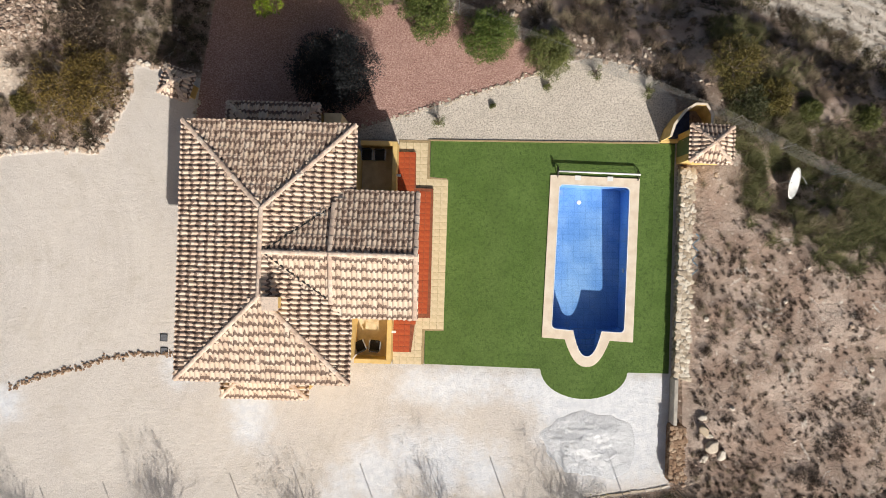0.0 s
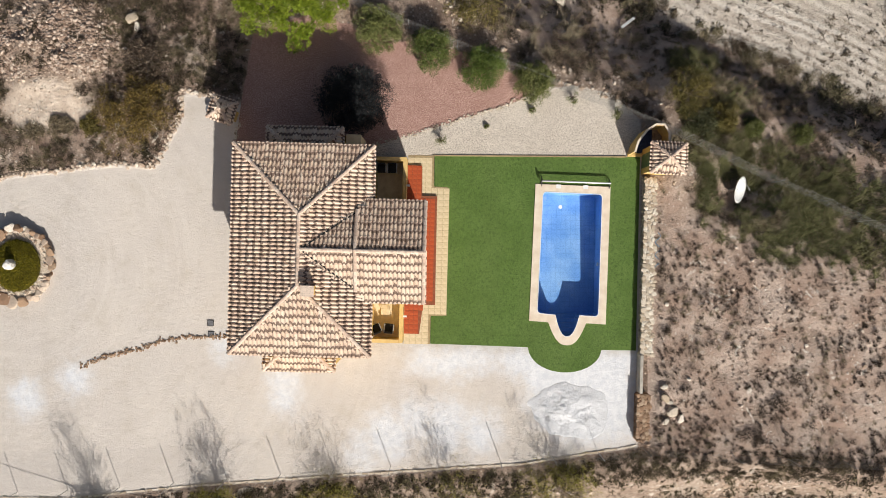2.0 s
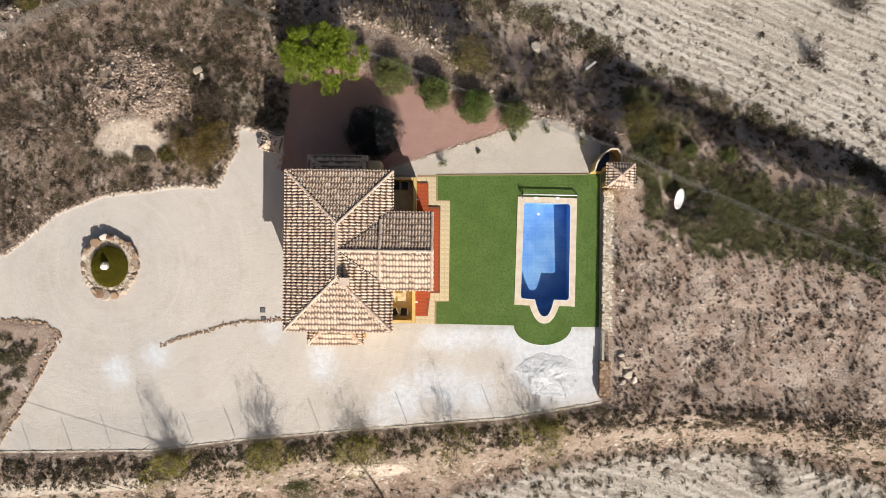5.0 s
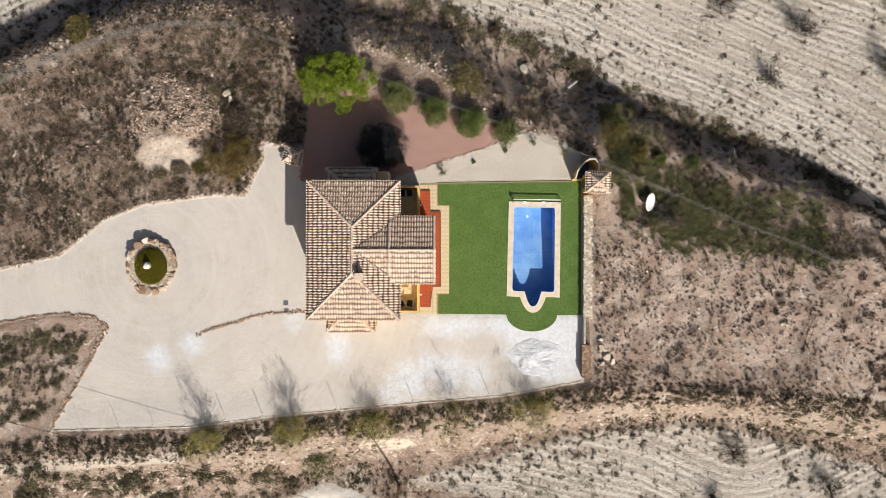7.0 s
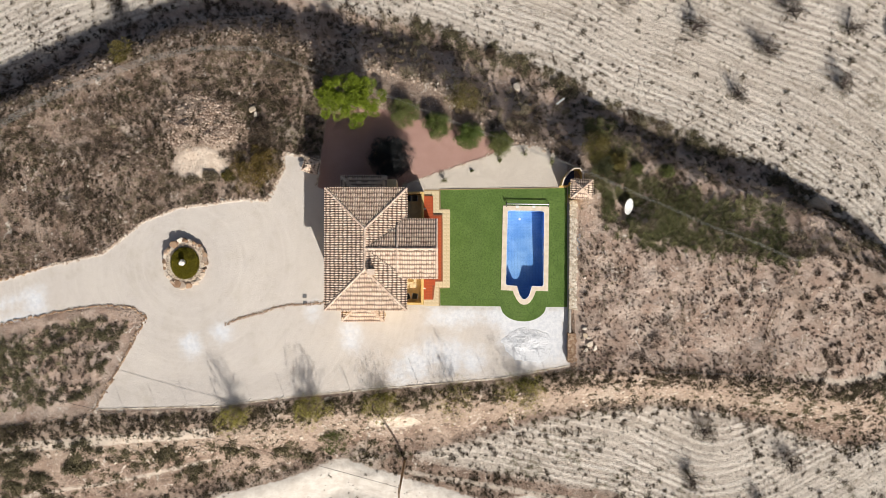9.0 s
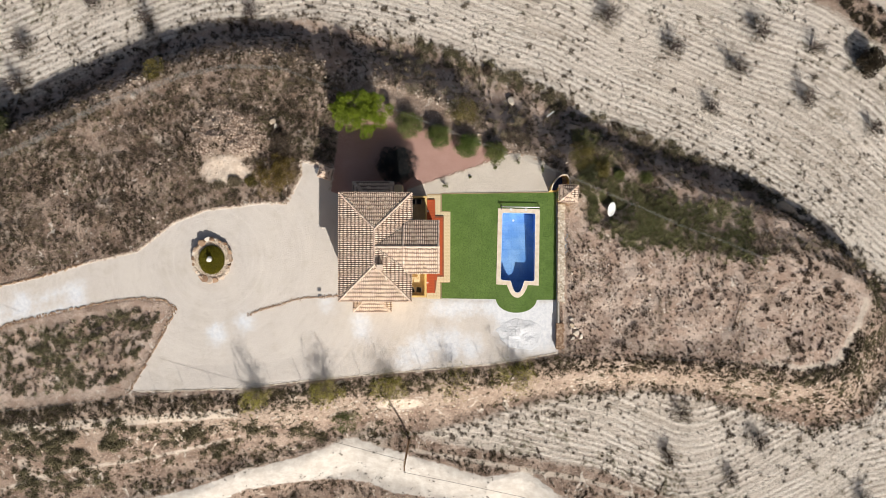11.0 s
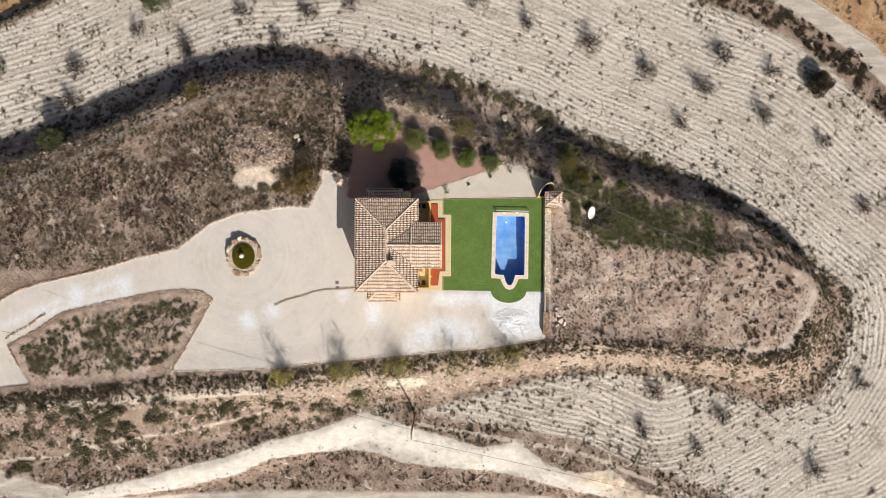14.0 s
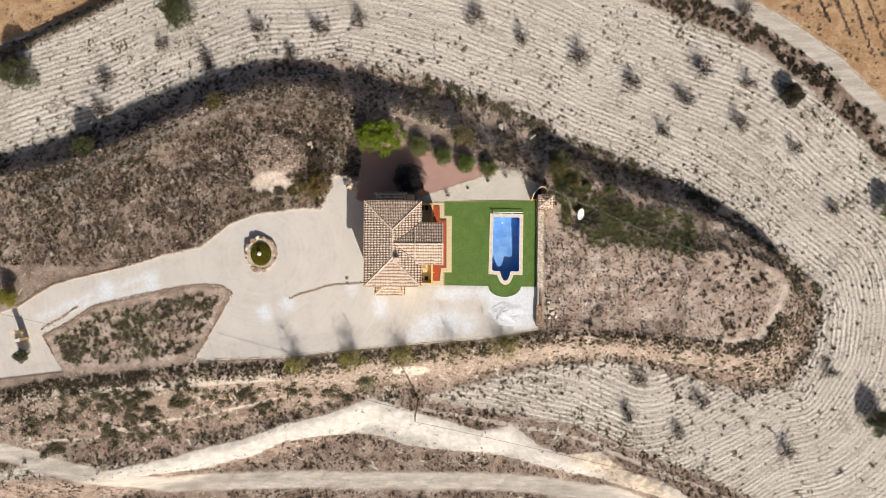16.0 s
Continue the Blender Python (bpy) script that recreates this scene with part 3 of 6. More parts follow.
    chalk = n.mix(n.step(n.noise(0.8, 6, 0.7), 0.35, 0.7), (0.59, 0.535, 0.475), (0.73, 0.685, 0.625))
    chalk = n.mix(n.step(n.noise(2.4, 7, 0.8), 0.57, 0.66, 0.0, 0.55), chalk, (0.46, 0.37, 0.29))
    chalk = n.mix(n.math("MULTIPLY", edge("gully", 1.0, 1.0), 0.7), chalk, n.mix(n.step(n.noise(1.0, 6, 0.7), 0.4, 0.65), (0.50, 0.36, 0.24), (0.78, 0.65, 0.50)))
    track = n.mix(n.step(n.noise(0.7, 5, 0.65, n.scaled(0.3, 1.6, 1)), 0.35, 0.65), (0.56, 0.485, 0.41), (0.72, 0.645, 0.56))
    track = n.mix(n.step(n.noise(3.5, 6, 0.75), 0.52, 0.66, 0.0, 0.5), track, (0.42, 0.34, 0.27))
    red = n.mix(n.step(n.noise(0.5, 5, 0.65), 0.35, 0.65), (0.46, 0.27, 0.14), (0.62, 0.41, 0.24))
    red = n.mix(n.step(n.noise(2.5, 6, 0.75), 0.5, 0.66, 0.0, 0.6), red, (0.34, 0.19, 0.095))
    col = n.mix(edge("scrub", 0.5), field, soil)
    col = n.mix(edge("red", 0.5), col, red)
    col = n.mix(edge("chalk", 0.12, 0.7), col, chalk)
    col = n.mix(edge("road", 0.3, 0.5), col, track)
    col = n.mix(n.math("MULTIPLY", edge("path", 0.15, 0.45), 0.75), col, (0.72, 0.625, 0.52))
    col = n.mix(edge("yard", 0.12, 0.12), col, yard)
    far = n.attr("far")
    col = n.mix(far, col, n.mix(n.step(n.noise(0.02, 5), 0.4, 0.6), (0.30, 0.24, 0.17), (0.44, 0.37, 0.28)))
    lump = n.math("ADD", n.math("ADD", n.math("MULTIPLY", n.noise(2.4, 7, 0.8), 0.95), n.math("MULTIPLY", n.noise(7.0, 4, 0.75), 0.42)), n.math("MULTIPLY", n.math("ADD", n.math("MULTIPLY", furrow, 0.08), n.math("MULTIPLY", n.math("MULTIPLY", comb, depth), 0.05)), n.math("MULTIPLY", n.step(n.attr("road"), 0.0, 0.4), n.step(n.attr("scrub"), -0.3, 0.3))))
    n.bump(n.math("MULTIPLY", lump, n.step(n.attr("yard"), -0.2, 0.3, 0.22, 1.0)), 0.25)
    return n.done(col)


def axis(lo, hi, step, out):
    core = list(np.arange(lo, hi + 1e-6, step))
    a, b, s = [], [], step
    while not a or hi + sum(a) < out:
        s *= 1.35
        a.append(s)
    up = hi + np.cumsum(a)
    down = lo - np.cumsum(a)
    return np.array(list(down[::-1]) + core + list(up))


GX, GY = axis(-74, 74, 0.34, 2500), axis(-45, 43, 0.34, 2500)
mx, my = np.meshgrid(GX, GY)
fx, fy = mx.ravel(), my.ravel()


def roman_end(cx, y0, half_width, depth, n=14):
    """The tapering bay at the shallow end, from its right foot to its left one."""
    return [(cx + half_width * u, y0 - depth * (1 - abs(u) ** 2.4)) for u in (1 - 2 * i / n for i in range(n + 1))]


def rounded(x, y, dx, dy, r=0.24, n=4):
    """A rounded corner at (x, y), between the directions (dx, 0) and (0, dy) into the outline."""
    return [(x + dx * r * (1 - math.sin(t)), y + dy * r * (1 - math.cos(t))) for t in (math.pi / 2 * i / n for i in range(n + 1))]


COPING = [(5.82, 4.24), (10.8, 4.17), (10.71, -4.97)] + roman_end(8.15, -4.92, 1.25, 1.5) + [(5.62, -4.85)]
WATER = rounded(6.30, 3.76, 1, -1)[::-1] + rounded(10.29, 3.70, -1, -1) + rounded(10.24, -4.48, -1, 1)[::-1] + roman_end(8.15, -4.45, 0.81, 1.43) + rounded(6.12, -4.38, 1, 1)
fz = land(fx, fy)
garden = [(-13, 6), (13, 6.3), (13, -6.9), (-13, -6.9)]
fz = fz - 0.06 * smooth(-poly_distance(fx, fy, garden), 0.0, 0.3)
fz = np.where(poly_distance(fx, fy, WATER) < 0.22, -2.6, fz)
far = smooth(np.maximum(np.abs(fx) - 85, np.abs(fy) - 60), 0, 60)
fz = fz + far * 3.0 * rough_noise(fx, fy, 160.0) + far * (6.0 - 0.004 * np.hypot(fx, fy)) * rough_noise(fx, fy, 700.0, 2)
ny, nx = mx.shape
me = bpy.data.meshes.new("ground")
idx = np.arange(nx * ny).reshape(ny, nx)
quads = np.stack([idx[:-1, :-1], idx[:-1, 1:], idx[1:, 1:], idx[1:, :-1]], -1).reshape(-1, 4)
me.vertices.add(nx * ny)
me.vertices.foreach_set("co", np.stack([fx, fy, fz], 1).astype(np.float32).ravel())
me.loops.add(quads.size)
me.loops.foreach_set("vertex_index", quads.ravel().astype(np.int32))
me.polygons.add(len(quads))
me.polygons.foreach_set("loop_start", np.arange(0, quads.size, 4, dtype=np.int32))
me.polygons.foreach_set("use_smooth", np.ones(len(quads), bool))
me.update()
me.validate()

hill = poly_distance(fx, fy, BASE)
south = poly_distance(fx, fy, SOUTH_SCRUB)
north_road = poly_distance(fx, fy, ROAD_N, False)
chalk = np.maximum(poly_distance(fx, fy, CHALK_TOP + CHALK_FOOT), -3)
nw = poly_distance(fx, fy, NW_BAND)
beyond_road = np.where((fy > np.interp(fx, [c[0] for c in ROAD_N], [c[1] for c in ROAD_N])) & (fx > 15), 1, -1)
red_ne = np.where(beyond_road > 0, -1, 1) * north_road + 1.55
red_nw = np.where((fy > 33.5 + (fx + 71.8) * 0.383) & (fx < 0), -1, 1) * np.abs(fy - 33.5 - (fx + 71.8) * 0.383)
white = poly_distance(fx, fy, WHITE) + 0.1
for cx, cy, rx in ((-28.0, -11.0, 1.1), (-24.5, -9.5, 0.9), (-10.5, -10.3, 1.0), (-10.6, -9.2, 0.9), (-14.7, -7.2, 0.6), (0.2, -12.0, 1.5), (2.5, -12.4, 1.2), (-3.6, -12.8, 1.5), (-1.8, -11.6, 1.2), (-5.2, -13.8, 0.9), (-46, -6.2, 1.2), (-53, -8.0, 1.4)):
    white = np.minimum(white, np.hypot(fx - cx, (fy - cy) * 0.9) - rx)
for streak in STREAKS:
    white = np.minimum(white, poly_distance(fx, fy, streak, False) - 0.25)
rubble = np.minimum.reduce([np.hypot((fx + 26.8) / 4.6, (fy - 13) / 3.4) * 3 - 3,
                            np.abs(np.interp(fx, [-70, -40, -10, 20, 50], [-25, -22, -19.5, -17, -17.5]) - fy) - 1.6,
                            np.abs(poly_distance(fx, fy, RIM) - 0.6) - 0.7])
layers = {
    "yard": poly_distance(fx, fy, YARD),
    "scrub": np.minimum.reduce([hill, south, nw, np.abs(north_road - 3.3) - 2.0 + np.where(beyond_road > 0, 9, 0)]),
    "furrow": np.where(fy < -15, (hill + south) * smooth(fx, 28, 54) - south, hill),
    "chalk": chalk,
    "gully": np.hypot((fx - 27) / 9.0, (fy + 36.5 + 0.42 * (fx - 27)) / 2.2) * 2 - 2,
    "plot": np.minimum.reduce([np.where(fx > 13.5, np.maximum(poly_distance(fx, fy, RIM) - 0.5, fy - 4.5), 9.0), np.where(fy > -8, np.maximum(0.6 - poly_distance(fx, fy, RIM), hill), 9.0), poly_distance(fx, fy, ISLAND) + 0.3]),
    "road": np.minimum(poly_distance(fx, fy, ROAD_S, False) - 1.35, north_road - 1.35),
    "path": np.minimum.reduce([poly_distance(fx, fy, TRACKS_SW[0], False) - 0.2, poly_distance(fx, fy, TRACKS_SW[1], False) - 0.6, poly_distance(fx, fy, FOOTPATH, False) - 0.28, np.abs(poly_distance(fx, fy, RIM) + 0.6) - 0.34 + np.where((fx > 37) & (fy < -6), 0, 9)]),
    "red": np.minimum(red_ne, red_nw),
    "white": white,
    "rubble": rubble,
    "sand": np.minimum(np.hypot((fx + 27.0) / 3.2, (fy - 8.7) / 1.7) * 2 - 2, np.hypot((fx + 5.9) / 3.0, (fy + 19.8) / 0.8) * 2 - 2),
    "ring": np.hypot(fx + 28.45, fy + 2.05),
    "far": far,
}
for key, values in layers.items():
    me.attributes.new(key, "FLOAT", "POINT").data.foreach_set("value", values.astype(np.float32))
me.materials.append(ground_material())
ground = tagged(new("ground", me), "dry chalky ground with ploughed field, scrub slopes and gravel drive", "ground", kind="structure")

# ---- garden surfaces ----
LAWN = [(-0.93, 5.95), (12.72, 6.2), (12.78, -6.66), (10.5, -6.68)] + arc(8.05, -6.62, 2.43, 1.62, -3, -177, 18) + [(5.58, -6.62), (-0.9, -6.55), (-0.92, -4.68), (0.12, -4.65), (0.04, 3.87), (-0.9, 3.92)]
bm = slab(LAWN, -0.1, 0.03, COPING)
tagged(part("lawn", bm, MAT["turf"]), "green artificial turf lawn round the pool", "lawn", kind="structure")
RED_BED = [(-14.2, 6.2), (-13.9, 9.0), (-13.2, 13.8), (-8.5, 15.6), (-6.3, 15.4), (-2.9, 14.15), (0.5, 12.95), (3.6, 11.75), (6.3, 10.75), (4.71, 9.8), (2.06, 8.85), (-0.75, 7.9), (-3.26, 7.05), (-5.08, 6.45), (-5.2, 5.6), (-12, 5.4)]
tagged(part("gravel_bed", slab(RED_BED, -0.3, 0.012), MAT["red_gravel"]), "red crushed stone bed behind the house", "gravel bed", kind="structure")
PALE_BED = [(-5.06, 5.9), (12.6, 6.24), (12.7, 8.5), (10.9, 10.35), (8.0, 10.9), (6.8, 10.5), (4.71, 9.8), (2.06, 8.85), (-0.75, 7.9), (-3.26, 7.05), (-5.08, 6.45)]
tagged(part("gravel_strip", slab(PALE_BED, -0.3, 0.02), MAT["pale_gravel"]), "pale gravel strip beyond the lawn", "gravel bed", kind="structure")
tagged(part("lawn_edging", box(-0.95, 5.94, -0.1, 11.9, 6.02, 0.08), MAT["lawn_edge"]), "low ochre kerb along the turf", "kerb", kind="structure").rotation_euler[2] = 0.018


def tiled_floor(name, label, outline, z, size, material, gap=0.012, base=None, limit=300):
    """A floor of square tiles that stand a little proud of their bed; the tiles are parts."""
    floor = part(name, slab(outline, z - 0.12, z - 0.006), base or MAT["concrete"])
    tagged(floor, label, "paving", kind="structure")
    xs, ys = [p[0] for p in outline], [p[1] for p in outline]
    h = size / 2 - gap / 2
    bm = box(-h, -h, -0.03, h, h, 0.0, 0.006)
    proto = bpy.data.meshes.new("tile")
    bm.to_mesh(proto)
    bm.free()
    proto.materials.append(material)
    gx, gy = np.meshgrid(np.arange(min(xs) + size / 2, max(xs), size), np.arange(min(ys) + size / 2, max(ys), size))
    inside = poly_distance(gx.ravel(), gy.ravel(), outline) < -size * 0.3
    spots = list(zip(gx.ravel()[inside], gy.ravel()[inside]))
    for x, y in spots[:limit]:
        ob = new("tile", proto)
        ob.parent = floor
        ob.location = (x, y, z + random.uniform(0, 0.003))
        ob.rotation_euler = (random.gauss(0, 0.003), random.gauss(0, 0.003), 0)
    return floor


# ---- pool ----
pool = thing("swimming_pool", "empty swimming pool lined with blue mosaic, cream stone coping", "swimming pool")
bm = slab(COPING, -0.12, 0.10, WATER)
part("coping", bm, MAT["coping"], pool, "cream stone coping")


def pool_floor(y):
    return -1.3 - 0.45 * (y + 4.4) / 8.2


bm = bmesh.new()
ring = WATER
top = [bm.verts.new((x, y, 0.04)) for x, y in ring]
low = [bm.verts.new((x, y, pool_floor(y) if y > -4.6 else -1.3)) for x, y in ring]
for i in range(len(ring)):
    bm.faces.new((top[i - 1], top[i], low[i], low[i - 1]))
bmesh.ops.triangle_fill(bm, edges=[bm.edges.get((low[i - 1], low[i])) for i in range(len(low))])
bmesh.ops.recalc_face_normals(bm, faces=bm.faces)
bmesh.ops.reverse_faces(bm, faces=bm.faces)
part("basin", bm, MAT["mosaic"], pool, "blue mosaic basin")
for k in range(5):
    y1 = -5.86 + 0.28 * (k + 1)
    u = (1 - (-4.45 - y1) / 1.43) ** (1 / 2.4) * 0.8
    outline = [(8.15 - u, y1), (8.15 + u, y1)] + [p for p in roman_end(8.15, -4.45, 0.80, 1.42, 18) if p[1] < y1 - 0.02]
    part("step", slab(outline, -1.3, -0.22 - 0.22 * k), MAT["mosaic"], pool)
inset = [(x + (8.2 - x) * 0.022, y + (-0.4 - y) * 0.012) for x, y in WATER]
part("rim", slab(WATER, 0.05, 0.112, inset), MAT["white_paint"], pool, "white rim tile inside the coping")
part("drain", tube([(7.85, 2.9, pool_floor(2.9)), (7.85, 2.9, pool_floor(2.9) + 0.03)], [0.14, 0.12], 14), MAT["white_plastic"], pool, "round white drain cover")
part("light", tube([(10.27, -1.0, -0.6), (10.2, -1.0, -0.6)], [0.13, 0.13], 12), MAT["white_plastic"], pool, "round white lamp in the pool wall")
for x in (7.35, 9.15):
    part("skimmer_lid", box(x - 0.16, 3.98, 0.1, x + 0.16, 4.25, 0.112, 0.005), MAT["white_plastic"], pool, "white skimmer lid")

roller = thing("cover_roller", "white pool cover roller tube on dark end stands", "pool roller", (0, 0, 0.03))
part("tube", tube([(6.2, 4.42, 0.42), (10.72, 4.36, 0.42)], [0.055, 0.055], 10), MAT["white_plastic"], roller, "white tube", True)
for x in (6.22, 10.7):
    y = 4.42 - 0.06 * (x - 6.22) / 4.5
    bm = tube([(x, y - 0.32, 0.02), (x, y, 0.42), (x, y + 0.32, 0.02)], [0.03] * 3, 6)
    tube([(x, y - 0.32, 0.02), (x, y + 0.32, 0.02)], [0.025, 0.025], 6, bm)
    part("stand", bm, MAT["dark_metal"], roller, "dark metal end stand")
part("wheel", tube([(6.16, 4.42, 0.42), (6.12, 4.42, 0.42)], [0.2, 0.2], 14), MAT["dark_metal"], roller)

# ---- house ----
EAVE, PITCH = 5.93, 0.22
house = thing("house", "two-storey ochre villa under a hipped clay tile roof", "house")
WALL = dict(x0=-11.75, x1=-4.65, y0=-6.0, y1=5.05)


def wall_ring(x0, x1, y0, y1, z0, z1, t=0.28):
    outer = [(x0, y0), (x1, y0), (x1, y1), (x0, y1)]
    inner = [(x0 + t, y0 + t), (x1 - t, y0 + t), (x1 - t, y1 - t), (x0 + t, y1 - t)]
    return slab(outer, z0, z1, inner)


part("wall", wall_ring(-11.75, -4.65, -6.0, 5.05, -0.05, 5.86), MAT["render"], house, "ochre rendered wall")
part("wall", wall_ring(-4.6, -1.7, -2.85, 1.95, -0.05, 5.86), MAT["render"], house, "ochre rendered wall of the front wing")


TILE_W, TILE_L = 0.232, 0.445


def tile_mesh():
    """One S-shaped clay tile, its lower end at y = 0, with the turned-down front edge."""
    prof = [(0.0, 0.0), (0.018, 0.034), (0.055, 0.060), (0.105, 0.062), (0.145, 0.038), (0.168, 0.004), (0.205, -0.008), (0.246, 0.0)]
    vs, fs, uv = [], [], []
    for x, z in prof:
        vs.append((x, 0.0, z + 0.034))
    for x, z in prof:
        vs.append((x, TILE_L + 0.06, z + 0.002))
    for x, z in prof:
        vs.append((x, 0.006, z + 0.012))
    vs += vs[:len(prof)]
    k = len(prof)
    co = [(x / 0.246, w) for w in (0.0, 1.0, 0.0, 0.0) for x, _ in prof]
    for i in range(k - 1):
        for f in ((i, i + 1, k + i + 1, k + i), (2 * k + i, 2 * k + i + 1, 3 * k + i + 1, 3 * k + i)):
            fs.append(f)
            uv += [co[j] for j in f]
    return vs, fs, uv


TILE_V, TILE_F, TILE_UV = tile_mesh()
TILE_ME = mesh_of("tile", TILE_V, TILE_F, MAT["tile"], True, TILE_UV)


def tile_face(corner, along, up, inside, parent, singles):
    """Tiles over one roof slope. corner: start of the eave; along, up: unit vectors; inside(a, b): whether a tile there lies on the slope."""
    corner, along, up = Vector(corner), Vector(along).normalized(), Vector(up).normalized()
    normal = along.cross(up)
    turn = Matrix((along, up, normal)).transposed()
    vs, fs, uv = [], [], []
    rows = 0
    for j in range(40):
        for i in range(80):
            a, b = i * TILE_W, j * TILE_L - 0.05
            if not inside(a + TILE_W / 2, b + TILE_L / 2):
                continue
            at = corner + along * (a + random.gauss(0, 0.004)) + up * (b + random.gauss(0, 0.008)) + normal * random.uniform(0.0, 0.006)
            m = Matrix.Translation(at) @ (turn @ Euler((random.gauss(0, 0.008), random.gauss(0, 0.012), random.gauss(0, 0.012))).to_matrix()).to_4x4()
            if singles > 0:
                singles -= 1
                ob = new("tile", TILE_ME)
                ob.parent = parent
                ob.matrix_basis = m
            else:
                k = len(vs)
                vs += [m @ Vector(v) for v in TILE_V]
                fs += [tuple(q + k for q in f) for f in TILE_F]
                uv += TILE_UV
    if vs:
        tagged(joined("tile_cover", vs, fs, MAT["tile"], parent, "", True, uv), kind="stuff")


CAP_ME = None


def cap_row(a, b, parent, lift=0.05, radius=0.115):
    """Half-round ridge tiles from a to b, each over the end of the one before."""
    global CAP_ME
    a, b = Vector(a), Vector(b)
    count = max(1, round((b - a).length / 0.40))
    if CAP_ME is None:
        vs, fs = [], []
        for y, r, z in ((0, 1.0, 0.014), (0.46, 0.86, 0.0), (0.004, 0.8, 0.0)):
            vs += [(radius * r * math.cos(t), y, z + radius * r * 0.55 * math.sin(t)) for t in (math.pi * k / 6 for k in range(7))]
        vs += vs[:7]
        for i in range(6):
            fs += [(i, i + 1, 7 + i + 1, 7 + i)[::-1], (14 + i, 14 + i + 1, 21 + i + 1, 21 + i)[::-1]]
        CAP_ME = mesh_of("ridge_tile", vs, fs, MAT["cap"], True)
    way = (b - a) / count
    q = way.to_track_quat("Y", "Z").to_matrix().to_4x4()
    for i in range(count):
        ob = new("ridge_tile", CAP_ME)
        ob.parent = parent
        ob.matrix_basis = Matrix.Translation(a + way * i + Vector((0, 0, lift + random.uniform(0, 0.01)))) @ q @ pose(0, 0, 0, random.gauss(0, 0.8), random.gauss(0, 2), random.gauss(0, 1.2)) @ Matrix.Diagonal((1, way.length / 0.4, 1, 1))


def deck(points, thickness, parent, name="deck", material=None):
    """A sloping roof board under the tiles."""
    bm = bmesh.new()
    f = bm.faces.new([bm.verts.new(p) for p in points])
    if f.normal.z < 0:
        f.normal_flip()
    bm.normal_update()
    low = bmesh.ops.extrude_face_region(bm, geom=[f])["geom"]
    bmesh.ops.translate(bm, verts=[v for v in low if isinstance(v, bmesh.types.BMVert)], vec=(0, 0, -thickness))
    bmesh.ops.recalc_face_normals(bm, faces=bm.faces)
    return part(name, bm, material or MAT["coping"], parent)


# main hipped roof
RX0, RX1, RY0, RY1 = -12.2, -4.18, -6.45, 5.5
half = (RX1 - RX0) / 2
RIDGE_Z = EAVE + half * PITCH
NA, SA = ((RX0 + RX1) / 2, RY1 - half, RIDGE_Z), ((RX0 + RX1) / 2, RY0 + half, RIDGE_Z)
C = dict(sw=(RX0, RY0, EAVE), se=(RX1, RY0, EAVE), ne=(RX1, RY1, EAVE), nw=(RX0, RY1, EAVE))
roof = thing("roof", "", "")
roof.parent = house
deck([C["sw"], C["nw"], NA, SA], 0.1, roof)
deck([C["se"], C["ne"], NA, SA], 0.1, roof)
deck([C["nw"], C["ne"], NA], 0.1, roof)
deck([C["sw"], C["se"], SA], 0.1, roof)
SLOPE = math.hypot(1, PITCH)
run = half * SLOPE
LENX, LENY = RX1 - RX0, RY1 - RY0
WING_Y0, WING_Y1, WING_X1 = -3.32, 2.44, -1.2
WING_MID, WING_Z = (WING_Y0 + WING_Y1) / 2, EAVE + 0.02
WING_P = half * PITCH / ((WING_Y1 - WING_Y0) / 2)
WING_RISE = half * PITCH
WSLOPE = math.hypot(1, WING_P)


def under_wing(y, b):
    """Whether a spot of the front slope lies under the wing's roof."""
    return WING_Z + WING_RISE - abs(y - WING_MID) * WING_P > EAVE + b / SLOPE * PITCH + 0.02


trapeze = lambda a, b, n: b < run and b / SLOPE < a + 0.06 and b / SLOPE < n - a + 0.06
tile_face(C["se"], (0, 1, 0), (-1, 0, PITCH), lambda a, b: a < LENY and trapeze(a, b, LENY) and not under_wing(RY0 + a, b), roof, 150)
tile_face(C["ne"], (-1, 0, 0), (0, -1, PITCH), lambda a, b: a < LENX and trapeze(a, b, LENX), roof, 60)
tile_face(C["nw"], (0, -1, 0), (1, 0, PITCH), lambda a, b: a < LENY and trapeze(a, b, LENY), roof, 30)
tile_face(C["sw"], (1, 0, 0), (0, 1, PITCH), lambda a, b: a < LENX and trapeze(a, b, LENX), roof, 60)
for c in C.values():
    cap_row(c, NA if c[1] > 0 else SA, roof, 0.075)
cap_row(SA, NA, roof, 0.07)

